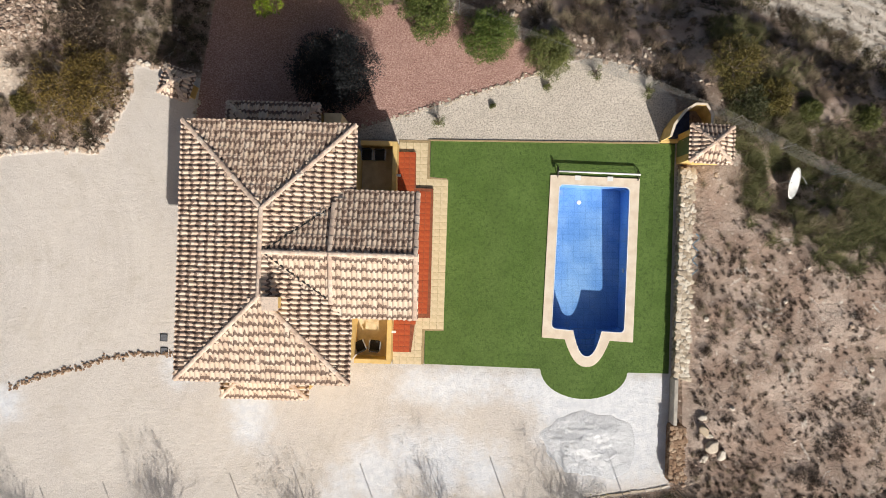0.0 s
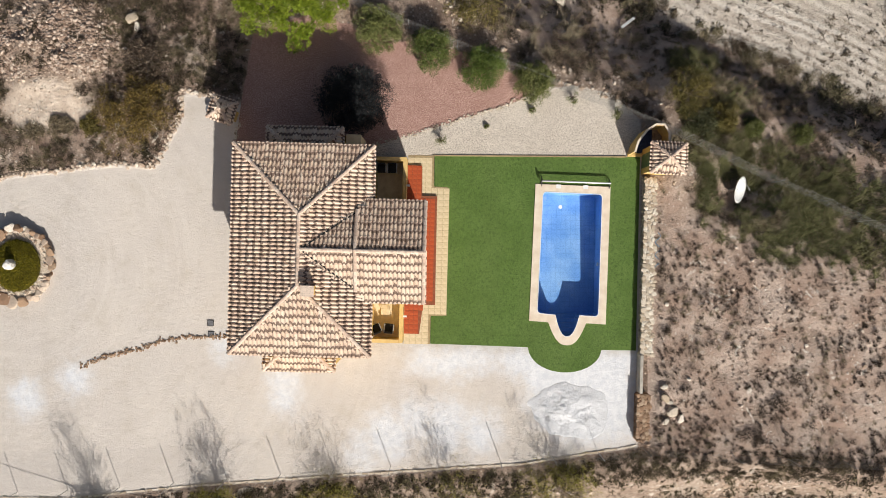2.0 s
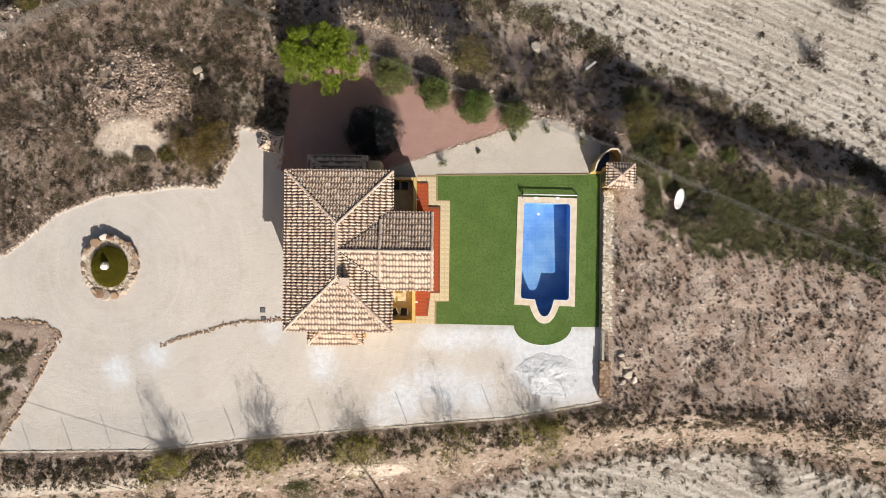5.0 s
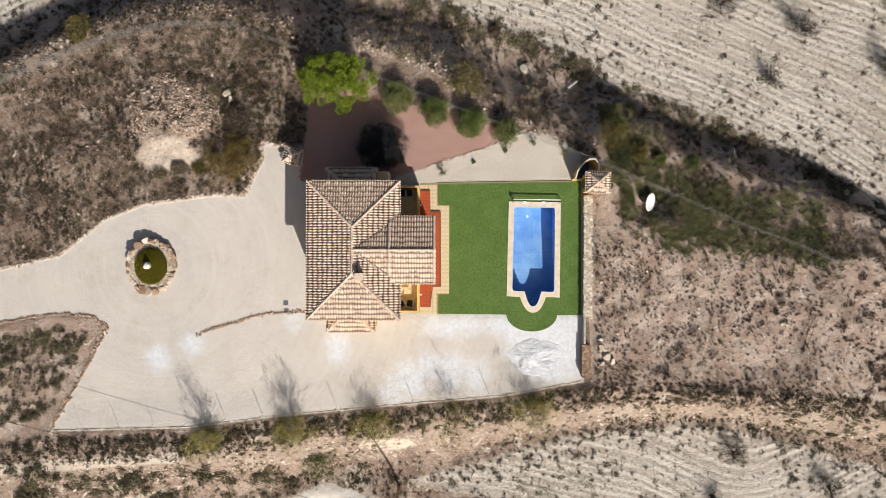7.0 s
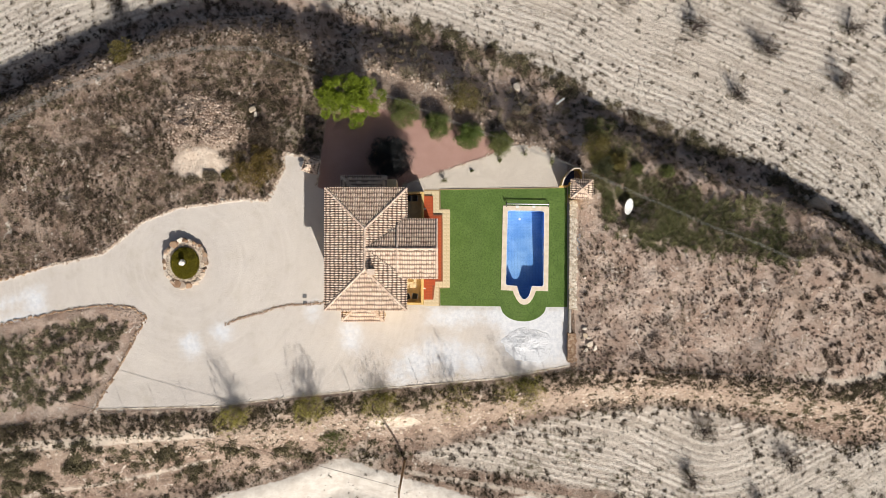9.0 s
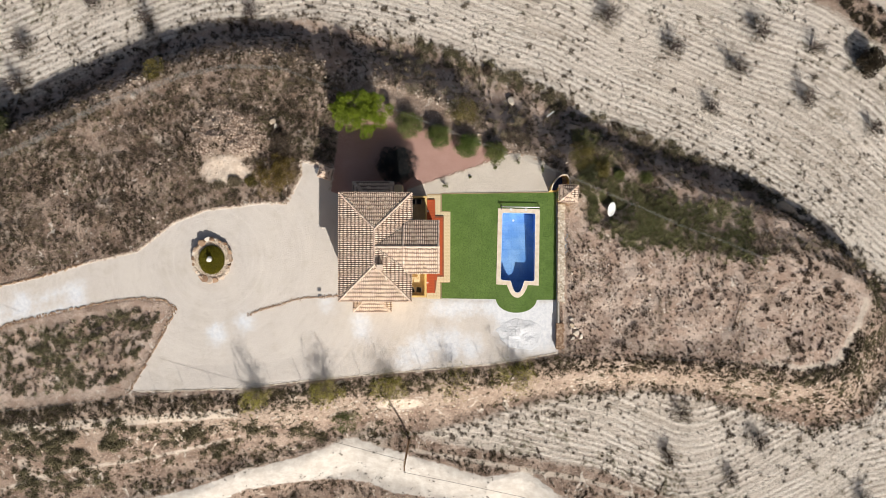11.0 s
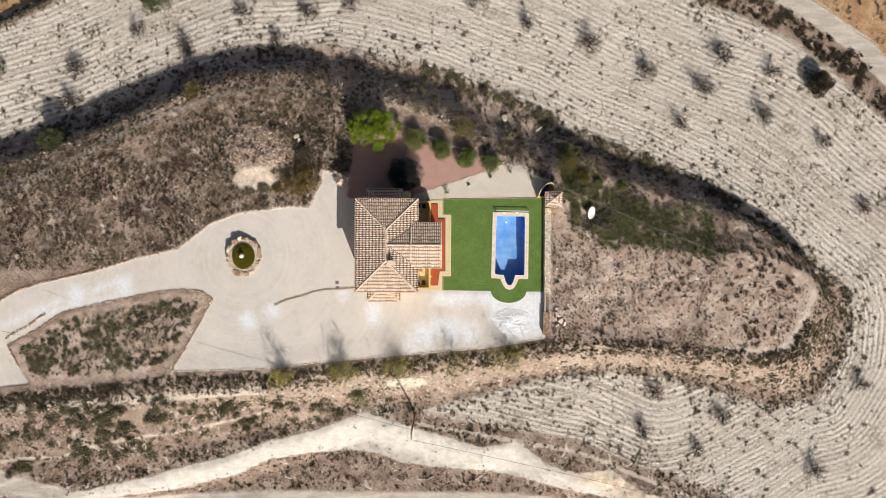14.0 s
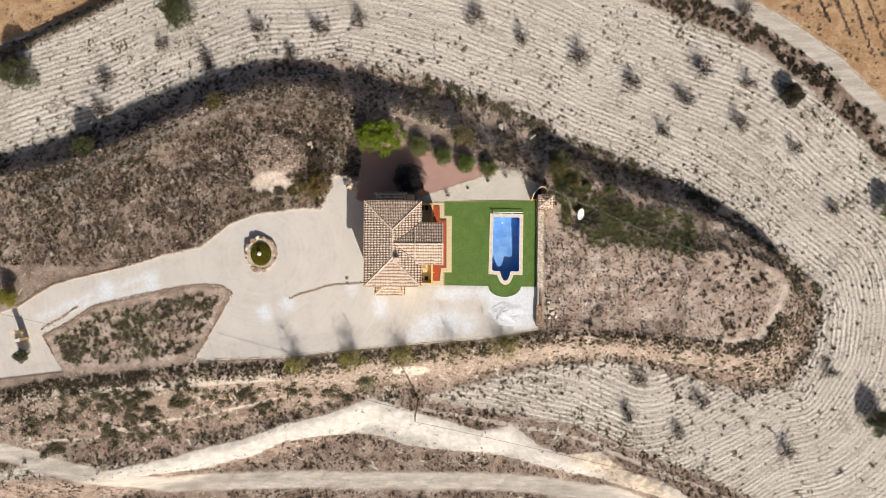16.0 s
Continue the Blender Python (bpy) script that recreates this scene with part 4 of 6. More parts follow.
# front wing, gabled, its outer part a little higher
wing = thing("wing_roof", "", "")
wing.parent = house
for x0, x1, dz, singles in ((-8.1, -5.05, 0.0, 40), (-5.05, WING_X1, 0.12, 110)):
    z0, z1 = WING_Z + dz, WING_Z + WING_RISE + dz
    deck([(x0, WING_Y0, z0), (x1, WING_Y0, z0), (x1, WING_MID, z1), (x0, WING_MID, z1)], 0.1, wing)
    deck([(x0, WING_Y1, z0), (x1, WING_Y1, z0), (x1, WING_MID, z1), (x0, WING_MID, z1)], 0.1, wing)
    wrun = (WING_Y1 - WING_Y0) / 2 * WSLOPE
    clear = lambda x, b: x > RX1 or b / WSLOPE * WING_P > (RX1 - x) * PITCH - 0.04
    tile_face((x0, WING_Y0, z0), (1, 0, 0), (0, 1, WING_P), lambda a, b: b < wrun and a < x1 - x0 and clear(x0 + a, b), wing, singles)
    tile_face((x1, WING_Y1, z0), (-1, 0, 0), (0, -1, WING_P), lambda a, b: b < wrun and a < x1 - x0 and clear(x1 - a, b), wing, singles)
    cap_row((x0, WING_MID, z1), (x1, WING_MID, z1), wing)
for y0, y1 in ((WING_Y0, WING_MID), (WING_Y1, WING_MID)):
    za, zb = WING_Z + 0.12, WING_Z + WING_RISE + 0.12
    cap_row((WING_X1 - 0.05, y0, za), (WING_X1 - 0.05, y1, zb), wing)
    g = 0.2
    ya = y0 + (y1 - y0) * g
    cap_row((-5.05, ya, za + (zb - za) * g), (-5.05, y1, zb), wing)
bm = bmesh.new()
f = bm.faces.new([bm.verts.new(p) for p in ((-1.72, -2.85, 5.8), (-1.72, 1.95, 5.8), (-1.72, WING_MID, 6.62))])
bmesh.ops.translate(bm, verts=[v for v in bmesh.ops.extrude_face_region(bm, geom=[f])["geom"] if isinstance(v, bmesh.types.BMVert)], vec=(-0.25, 0, 0))
bmesh.ops.recalc_face_normals(bm, faces=bm.faces)
part("gable", bm, MAT["render"], house)
bm = bmesh.new()
f = bm.faces.new([bm.verts.new(p) for p in ((-4.95, WING_Y0 + 0.1, 5.9), (-4.95, WING_Y1 - 0.1, 5.9), (-4.95, WING_Y1 - 0.1, 5.96), (-4.95, WING_MID, 6.82), (-4.95, WING_Y0 + 0.1, 5.96))])
bmesh.ops.translate(bm, verts=[v for v in bmesh.ops.extrude_face_region(bm, geom=[f])["geom"] if isinstance(v, bmesh.types.BMVert)], vec=(0.2, 0, 0))
bmesh.ops.recalc_face_normals(bm, faces=bm.faces)
part("gable", bm, MAT["render"], house)
part("annex", box(-6.42, 5.06, -0.05, -5.5, 6.75, 2.6, 0.015), MAT["paving"], house, "flat-topped sand-coloured annex")


def porch_roof(x0, x1, wall_y, out_y, z, singles=45):
    """A small hipped canopy against a wall."""
    canopy = thing("canopy", "", "")
    canopy.parent = house
    d = abs(out_y - wall_y)
    s = 1 if out_y > wall_y else -1
    rise = d * 0.33
    a, b = (x0, out_y, z), (x1, out_y, z)
    c, e = (x1 - d, wall_y, z + rise), (x0 + d, wall_y, z + rise)
    deck([a, b, c, e], 0.1, canopy)
    deck([b, (x1, wall_y, z), c], 0.1, canopy)
    deck([a, (x0, wall_y, z), e], 0.1, canopy)
    k = math.hypot(1, 0.33)
    tri = lambda a_, b_, n: b_ < d * k and b_ / k < a_ + 0.05 and b_ / k < n - a_ + 0.05
    n = x1 - x0
    start = (x0, out_y, z) if s < 0 else (x1, out_y, z)
    tile_face(start, (1 if s < 0 else -1, 0, 0), (0, -s, 0.33), lambda p, q: p < n and tri(p, q, n), canopy, singles)
    tile_face((x1, out_y if s < 0 else wall_y, z), (0, 1, 0), (-1, 0, 0.33), lambda p, q: p < d and q / k < (p if s < 0 else d - p) + 0.05, canopy, 20)
    tile_face((x0, wall_y if s < 0 else out_y, z), (0, -1, 0), (1, 0, 0.33), lambda p, q: p < d and q / k < (d - p if s < 0 else p) + 0.05, canopy, 20)
    cap_row(a, e, canopy, 0.04)
    cap_row(b, c, canopy, 0.04)
    for x in (x0 + 0.35, x1 - 0.35):
        part("pillar", box(x - 0.15, out_y - s * 0.45, -0.05, x + 0.15, out_y - s * 0.15, z - 0.1, 0.01), MAT["render"], canopy)
    return canopy


porch_roof(-11.05, -6.4, 5.05, 6.95, 3.55)
porch_roof(-10.95, -6.6, -6.0, -7.85, 3.45)

for wy in (WING_Y0, WING_Y1):
    a, b = Vector((RX1 + 0.05, wy, EAVE + 0.07)), Vector(((RX0 + RX1) / 2 + 0.1, WING_MID, RIDGE_Z + 0.06))
    part("valley_gutter", tube([a, b], [0.045, 0.045], 6), MAT["dark_metal"], roof, "dark metal valley gutter")

# chimney
chim = part("chimney", box(-7.78, -2.93, 6.3, -7.22, -2.43, 7.25, 0.01), MAT["render"], house, "ochre chimney with a capped top")
part("cap", box(-7.86, -3.0, 7.4, -7.14, -2.38, 7.46, 0.01), MAT["cap"], chim)
for dx in (-7.76, -7.32):
    for dy in (-2.91, -2.53):
        part("post", box(dx, dy, 7.25, dx + 0.08, dy + 0.08, 7.4), MAT["render"], chim)


def terrace(y0, y1, label):
    """A small walled terrace in the corner beside the wing."""
    t = thing("terrace", label, "terrace")
    fl = 0.42
    part("floor", box(-4.65, y0, -0.05, -2.75, y1, fl), MAT["paving"], t)
    out = y0 if y0 < 0 else y1
    s = -1 if y0 < 0 else 1
    part("parapet", box(-2.92, y0, -0.05, -2.68, y1, fl + 1.0, 0.012), MAT["render"], t, "ochre rendered parapet")
    part("parapet", box(-4.65, out - s * 0.24, -0.05, -2.925, out, fl + 1.0, 0.012), MAT["render"], t, "ochre rendered parapet")
    lamp = part("wall_lamp", box(-2.68, (y0 + y1) / 2 - 0.06, 1.2, -2.45, (y0 + y1) / 2 + 0.06, 1.34, 0.01), MAT["white_plastic"], t, "white wall lamp")
    return t


terrace(2.0, 5.6, "small terrace with ochre parapet walls, in the shade")
terrace(-6.35, -2.9, "small sunlit terrace with ochre parapet walls")
PAVE = [(-2.68, 5.95), (-0.95, 5.95), (-0.93, 3.9), (0.04, 3.86), (0.12, -4.66), (-0.93, -4.69), (-0.93, -6.58), (-2.68, -6.6)]
tiled_floor("paving", "sand-coloured paving slabs along the house", PAVE, 0.045, 0.4, MAT["paving"], base=MAT["lawn_edge"], gap=0.012)
TERR = [(-2.68, 5.2), (-1.72, 5.2), (-1.68, 3.25), (-0.7, 3.25), (-0.65, -3.95), (-1.45, -3.97), (-1.66, -5.9), (-2.68, -5.9)]
tiled_floor("terracotta_floor", "red terracotta tile platform before the front wing", TERR, 0.19, 0.31, MAT["terracotta"], base=MAT["grout"], gap=0.014)
# ---- boundary walls and huts ----
def stone_mesh(seed, cuts=1):
    """A rough boulder of about unit size."""
    r = random.Random(seed)
    bm = bmesh.new()
    bmesh.ops.create_icosphere(bm, subdivisions=cuts, radius=0.5)
    off = Vector((seed * 3.7, seed * 1.3, seed * 7.1))
    for v in bm.verts:
        v.co = v.co * (r.uniform(0.9, 1.1) if cuts == 1 else 1.0) * (1 + 0.45 * noise.noise(v.co * 1.9 + off) + 0.16 * noise.noise(v.co * 5 + off))
        v.co.z = max(-0.28, min(0.28, v.co.z * 0.9))
    return bm


STONES = {}


def stone(parent, at, size, mat, turn, seed, name="stone", tilt=0.2):
    key = (mat, seed % 9, name)
    if key not in STONES:
        bm = stone_mesh(seed % 9, 2 if name == "boulder" else 1)
        sm = bpy.data.meshes.new("stone")
        bm.to_mesh(sm)
        bm.free()
        sm.materials.append(MAT[mat])
        STONES[key] = sm
    ob = new(name, STONES[key])
    ob.parent = parent
    ob.matrix_basis = Matrix.LocRotScale(at, Euler((random.gauss(0, tilt), random.gauss(0, tilt), turn)), size)
    return ob


def stone_wall(name, label, x0, x1, y0, y1, height, mat, base_z=0.0, size=0.3, skew=0.0):
    wall = part(name, box(x0 + 0.12, y0, base_z - 0.3, x1 - 0.12, y1, base_z + height - 0.1), MAT[mat])
    tagged(wall, label, "stone wall", kind="structure")
    if skew:
        wall.rotation_euler[2] = skew
    y = y0
    k = 0
    while y < y1:
        x = x0 + size * 0.4
        while x < x1:
            s = size * random.uniform(0.7, 1.35)
            stone(wall, (x, y + random.uniform(-0.06, 0.06), base_z + height - 0.1 + random.uniform(-0.02, 0.02)), (s * 1.1, s * random.uniform(0.8, 1.2), 0.2), mat, random.uniform(0, 6.3), k, tilt=0.04)
            k += 1
            x += s * 0.82
        for z in np.arange(base_z + 0.12, base_z + height - 0.15, 0.22):
            s = size * random.uniform(0.8, 1.3)
            stone(wall, (x0 + 0.1, y, z), (0.22, s, 0.24), mat, random.uniform(-0.2, 0.2), k + 3)
        y += size * 0.66
    return wall


stone_wall("wall_east", "dry limestone retaining wall beside the turf", 12.86, 13.66, -6.8, 4.75, 0.75, "wall_stone", size=0.29)
stone_wall("wall_rubble", "reddish rubble wall at the end of the yard", 12.7, 13.6, -12.4, -9.4, 0.8, "brown_stone", size=0.24)
tagged(part("wall_low", box(12.86, -9.35, -0.2, 13.06, -6.85, 0.75, 0.01), MAT["concrete"]), "low pale rendered wall", "wall", kind="structure")


def little_roof(parent, x0, x1, y0, y1, z, rise, singles=80):
    """A pyramid roof of clay tiles."""
    cx, cy = (x0 + x1) / 2, (y0 + y1) / 2
    apex = (cx, cy, z + rise)
    ring = [(x0, y0, z), (x1, y0, z), (x1, y1, z), (x0, y1, z)]
    for i in range(4):
        a, b = Vector(ring[i]), Vector(ring[(i + 1) % 4])
        deck([a, b, apex], 0.08, parent)
        mid = (a + b) / 2
        n = (b - a).length
        d = Vector((cx - mid.x, cy - mid.y, 0)).length
        up = Vector(((cx - mid.x) / d, (cy - mid.y) / d, rise / d))
        k = up.length
        tile_face(a, b - a, up, lambda p, q: p < n and q < d * k and abs(p - n / 2) < (1 - q / (d * k)) * n / 2 + 0.04, parent, singles // 4)
        cap_row(a, apex, parent, 0.03)


def hut(at, rz, sx, sy, height, label, door=True, eaves=0.15):
    h = thing("hut", label, "hut", at, rz=rz)
    part("wall", wall_ring(-sx / 2 + eaves, sx / 2 - eaves, -sy / 2 + eaves, sy / 2 - eaves, -0.4, height, 0.15), MAT["render"], h, "ochre rendered wall")
    if door:
        d = part("door", box(-sx / 2 + 0.11, -0.45, 0.1, -sx / 2 + 0.145, 0.45, 1.95, 0.008), MAT["green_door"], h, "green painted door")
        part("handle", tube([(-sx / 2 + 0.06, 0.33, 1.0), (-sx / 2 + 0.11, 0.33, 1.0)], [0.025, 0.025], 8), MAT["grey_metal"], d)
    r = thing("roof", "", "")
    r.parent = h
    little_roof(r, -sx / 2, sx / 2, -sy / 2, sy / 2, height, 0.45)
    return h


hut((13.82, 5.85, 0.0), -1.5, 2.25, 1.95, 2.15, "small ochre pump hut with tiled pyramid roof at the wall's end")
hut((-14.5, 8.28, 0.0), -17, 1.65, 1.5, 1.65, "small ochre well house with tiled pyramid roof", False, 0.42)

# curved shower wall
shower = thing("shower_wall", "curved ochre rendered wall round a shower, its dark inside painted as shade", "garden wall")
bm = bmesh.new()
outer = [(11.85, 6.3), (12.05, 7.0), (12.6, 7.75), (13.2, 8.15), (13.8, 8.15), (14.15, 7.6), (14.15, 6.9)]
inner = [(14.03, 6.9), (14.02, 7.55), (13.74, 8.03), (13.24, 8.03), (12.69, 7.65), (12.17, 6.94), (11.98, 6.3)]
part("wall", slab(outer + inner, -0.2, 1.5), MAT["render"], shower)
part("capping", slab(outer + inner, 1.503, 1.54), MAT["coping"], shower, "pale capping along the top")
# navy colour puts the shade inside the curved wall into the floor
part("floor", slab(inner + [(12.2, 6.3)], -0.05, 0.06), plain("navy_shade", (0.02, 0.03, 0.09), (0.04, 0.06, 0.15), 6.0, 0.4), shower, "floor coloured dark blue to stand for shade inside the wall")
part("lintel", box(11.85, 6.22, -0.1, 12.9, 6.42, 0.25, 0.01), MAT["render"], shower)

# ---- plants ----
def leaf_cloud(count, shape, size, seed, flat=0.35, long=2.2):
    """Many small leaves on points that shape(r) gives, as verts and faces."""
    r = random.Random(seed)
    vs, fs = [], []
    for _ in range(count):
        p, out = shape(r)
        p, out = Vector(p), Vector(out)
        d = (out + Vector((r.gauss(0, 0.6), r.gauss(0, 0.6), r.gauss(0, 0.6)))).normalized()
        side = d.cross(Vector((r.gauss(0, 1), r.gauss(0, 1), r.gauss(0, 1)))).normalized()
        s = size * r.uniform(0.6, 1.4)
        k = len(vs)
        vs += [p - side * s * flat, p + d * s * long * 0.5 - side * s * flat * 0.6, p + d * s * long, p + d * s * long * 0.4 + side * s * flat]
        fs.append((k, k + 1, k + 2, k + 3))
    return vs, fs


def lumps(r, radius, height, n, lo=0.22, hi=0.42):
    """Centres and sizes of the clumps that make a crown."""
    out = []
    for _ in range(n):
        a, q = r.uniform(0, 6.283), math.sqrt(r.random())
        z = r.uniform(0.25, 1.0)
        w = radius * q * (1.05 - 0.55 * z * z)
        out.append((Vector((w * math.cos(a), w * math.sin(a), height * z)), radius * r.uniform(lo, hi)))
    return out


def crown_shape(clumps):
    def pick(r):
        c, s = clumps[r.randrange(len(clumps))]
        d = Vector((r.gauss(0, 1), r.gauss(0, 1), r.gauss(0.25, 1))).normalized()
        return c + d * s * r.uniform(0.55, 1.0), d
    return pick


def limbs(r, height, spread, base_r, count=7, twigs=3, material="bark"):
    bm = tube([(0, 0, -0.3), (0.03, 0.02, height * 0.25), (r.gauss(0, 0.08), r.gauss(0, 0.08), height * 0.5)], [base_r * 1.3, base_r, base_r * 0.7], 7)
    for i in range(count):
        a = 6.283 * (i + r.random() * 0.6) / count
        z0 = height * r.uniform(0.2, 0.45)
        tip = Vector((spread * math.cos(a) * r.uniform(0.5, 1), spread * math.sin(a) * r.uniform(0.5, 1), height * r.uniform(0.65, 1.0)))
        mid = Vector((tip.x * 0.45, tip.y * 0.45, z0 + (tip.z - z0) * 0.55))
        tube([(0, 0, z0), mid, tip], [base_r * 0.5, base_r * 0.3, base_r * 0.08], 5, bm)
        for _ in range(twigs):
            f = r.uniform(0.3, 0.9)
            p = mid.lerp(tip, f)
            q = p + Vector((r.gauss(0, 0.25), r.gauss(0, 0.25), r.uniform(0.1, 0.5))) * height * 0.22
            tube([p, p.lerp(q, 0.5) + Vector((r.gauss(0, 0.04), r.gauss(0, 0.04), 0)), q], [base_r * 0.16, base_r * 0.1, base_r * 0.04], 3, bm, False)
    return bm


def tree(name, label, category, at, radius, height, leaf, count, size, seed, group="", clumps=40, low=0.1, rz=0.0, twigs=3, squash=1.0, lo=0.2, hi=0.34):
    r = random.Random(seed)
    t = thing(name, label, category, at, group, rz=rz)
    part("trunk", limbs(r, height * 0.85, radius * 0.7, 0.05 + height * 0.02, twigs=twigs), MAT["bark"], t)
    c = [(Vector((p.x, p.y * squash, p.z + low)), s) for p, s in lumps(r, radius * 0.85, height * 0.85, clumps, lo, hi)]
    vs, fs = leaf_cloud(count, crown_shape(c), size, seed + 1)
    joined("crown", vs, fs, MAT[leaf], t)
    return t


def garden_z(x, y):
    return max(ground_z(x, y), 0.01) if poly_distance(np.array([x]), np.array([y]), YARD)[0] < 0 else ground_z(x, y)


tree("pine_tree", "bright green young pine tree with a broad rounded crown", "tree", (-10.5, 15.5, ground_z(-10.5, 15.5)), 4.3, 4.4, "pine", 46000, 0.075, 11, clumps=120, squash=0.78, lo=0.07, hi=0.15)
# near-black leaves stand for house shade that falls short of this tree
tree("dark_tree", "conifer behind the house, leaves coloured near black for its shade", "tree", (-6.1, 9.1, 0), 2.75, 2.9, "shade_leaf", 30000, 0.065, 12, clumps=80)
for i, (x, y, rad, h, leaf) in enumerate(((-4.9, 14.25, 1.95, 1.8, "olive_leaf"), (-1.35, 12.8, 1.85, 2.0, "dark_leaf"), (2.15, 11.75, 1.85, 2.1, "hedge_leaf"), (5.45, 10.95, 1.65, 1.8, "olive_leaf"))):
    tree("shrub", "rounded green hedge shrub on the red gravel", "shrub", (x, y, 0.0), rad, h, leaf, 15000, 0.055, 30 + i, "shrubs along the fence", clumps=110, low=-0.1, lo=0.14, hi=0.25)
for i, (x, y, rad) in enumerate(((-0.55, 6.9, 0.6), (8.1, 9.95, 0.55), (11.05, 9.1, 0.5), (2.47, 7.95, 0.2), (5.45, 9.05, 0.28))):
    tree("small_shrub", "small round olive shrub planted in pale gravel", "shrub", (x, y, 0.02), rad, rad * 1.5, "olive_leaf", 900, 0.03, 50 + i, "small shrubs in the gravel strip", clumps=12, low=-0.03)

# ---- bare and thin trees ----
def twiggy(seed, height, spread, base_r, forks=5, levels=4, upright=0.5):
    """Branches that fork again and again, as one bmesh."""
    r = random.Random(seed)
    bm = bmesh.new()

    def grow(p, way, length, radius, level):
        mid = p + way * length * 0.5 + Vector((r.gauss(0, 0.05), r.gauss(0, 0.05), r.gauss(0, 0.03))) * length
        tip = p + way * length + Vector((r.gauss(0, 0.1), r.gauss(0, 0.1), r.gauss(0, 0.05))) * length
        tube([p, mid, tip], [radius, radius * 0.8, radius * 0.55], 5 if level < 2 else 3, bm, False)
        if level >= levels:
            return
        for k in range(forks if level == 0 else r.choice((2, 3, 3, 4))):
            a = r.uniform(0, 6.283)
            lean = r.uniform(0.35, 0.85)
            side = Vector((math.cos(a), math.sin(a), 0)) * spread
            new_way = (way * (1 - lean * 0.5) + side * lean + Vector((0, 0, upright * r.uniform(0.2, 0.9)))).normalized()
            start = mid.lerp(tip, r.uniform(0.2, 1.0))
            grow(start, new_way, length * r.uniform(0.62, 1.0) * (1.7 if level == 0 else 0.9), max(radius * 0.5, 0.008), level + 1)

    grow(Vector((0, 0, -0.2)), Vector((r.gauss(0, 0.08), r.gauss(0, 0.08), 1)).normalized(), height * 0.2, base_r, 0)
    return bm


def thin_tree(name, label, at, seed, height, spread, leaf, leaves, group, low_rad, rz=0):
    t = thing(name, label, "tree", at, group, rz=rz)
    part("branch_work", twiggy(seed, height * 1.02, spread, 0.085, 9, 4, 0.3), MAT["twig"], t)
    if leaves:
        r = random.Random(seed + 5)
        c = [(Vector((p.x, p.y, p.z)), s) for p, s in lumps(r, low_rad, height * 0.24, 26)]
        vs, fs = leaf_cloud(leaves, crown_shape(c), 0.055, seed + 9)
        joined("foliage", vs, fs, MAT[leaf], t)
    return t


def almond_tree(at, seed, height, leaves, radius, lower):
    """A sparse upright tree: feathery sprays of small leaves, with a denser skirt of low growth."""
    t = thing("almond_tree", "sparse upright almond tree with feathery yellow-green foliage on the bank", "tree", at, "almond trees along the fence")
    part("branch_work", twiggy(seed, height * 0.95, 1.0, 0.045, 9, 4, 0.5), MAT["pale_twig"], t)
    r = random.Random(seed + 5)
    c = []
    for _ in range(130):
        a, q, z = r.uniform(0, 6.283), math.sqrt(r.random()), r.random() ** 0.9
        w = radius * q * (1.15 - 0.55 * z)
        foot = Vector((w * math.cos(a), w * math.sin(a), height * (0.22 + 0.74 * z)))
        for k in range(3):
            c.append((foot + Vector((r.gauss(0, 0.05), r.gauss(0, 0.05), 0.16 * k)), 0.13 - 0.025 * k))
    vs, fs = leaf_cloud(leaves, crown_shape(c), 0.036, seed + 9)
    joined("crown", vs, fs, MAT["almond_leaf"], t)
    c = [(Vector((p.x, p.y * 0.75, p.z)), s) for p, s in lumps(r, radius * 1.0, height * 0.22, 26)]
    vs, fs = leaf_cloud(lower, crown_shape(c), 0.05, seed + 11)
    joined("low_growth", vs, fs, MAT["almond_leaf"], t)
    return t


for i, (x, y, h, n, w, low) in enumerate(((-22.8, -18.5, 4.3, 3800, 1.7, 5200), (-14.4, -17.6, 4.5, 3800, 1.9, 5200), (-7.0, -17.0, 3.8, 2800, 2.3, 5000), (0.7, -16.4, 4.5, 1900, 2.6, 1600), (7.7, -15.7, 4.2, 3200, 2.6, 6000))):
    almond_tree((x, y, ground_z(x, y)), 200 + i, h, n, w, low)

bare = []
for k in range(3):
    t = thin_tree("bare_tree", "leafless almond tree in the ploughed field", (0, 0, 0), 300 + k, 3.0 + 0.4 * k, 0.85, "dark_scrub", 2200, "bare trees in the field", 1.5)
    bare.append(t)
FIELD_TREES = [(-46.1, 31.1), (-25, 28.6), (46.4, 25.1), (39.3, 27.3), (28.1, 25), (45.5, 18.4), (54, 14.9), (59.8, 5.6), (59.4, -20.2), (29.7, -21.3), (39.5, -24.8), (27.9, -26.6), (35.9, -29.7),
               (52.8, -32.7), (-20.5, 32.8), (-14.3, 34.2), (19.7, 28.5), (10.7, 31.6), (3.6, 34.7), (33.5, 17.5), (37, 22.5), (-55.5, 25.5), (-38.5, 28.4), (-30, 33), (52.6, 24.2), (-56, 20.5), (46, 36)]
rnd = random.Random(8)
for i, (x, y) in enumerate(FIELD_TREES):
    at = (x, y, ground_z(x, y) - 0.05)
    s = rnd.uniform(0.8, 1.3)
    m = pose(*at, 0, 0, rnd.uniform(0, 360)) @ Matrix.Diagonal((s, s, s * 0.9, 1))
    if i < 3:
        bare[i].matrix_basis = m
    else:
        c = copy_thing(bare[i % 3], Matrix.Identity(4))
        c.matrix_basis = m
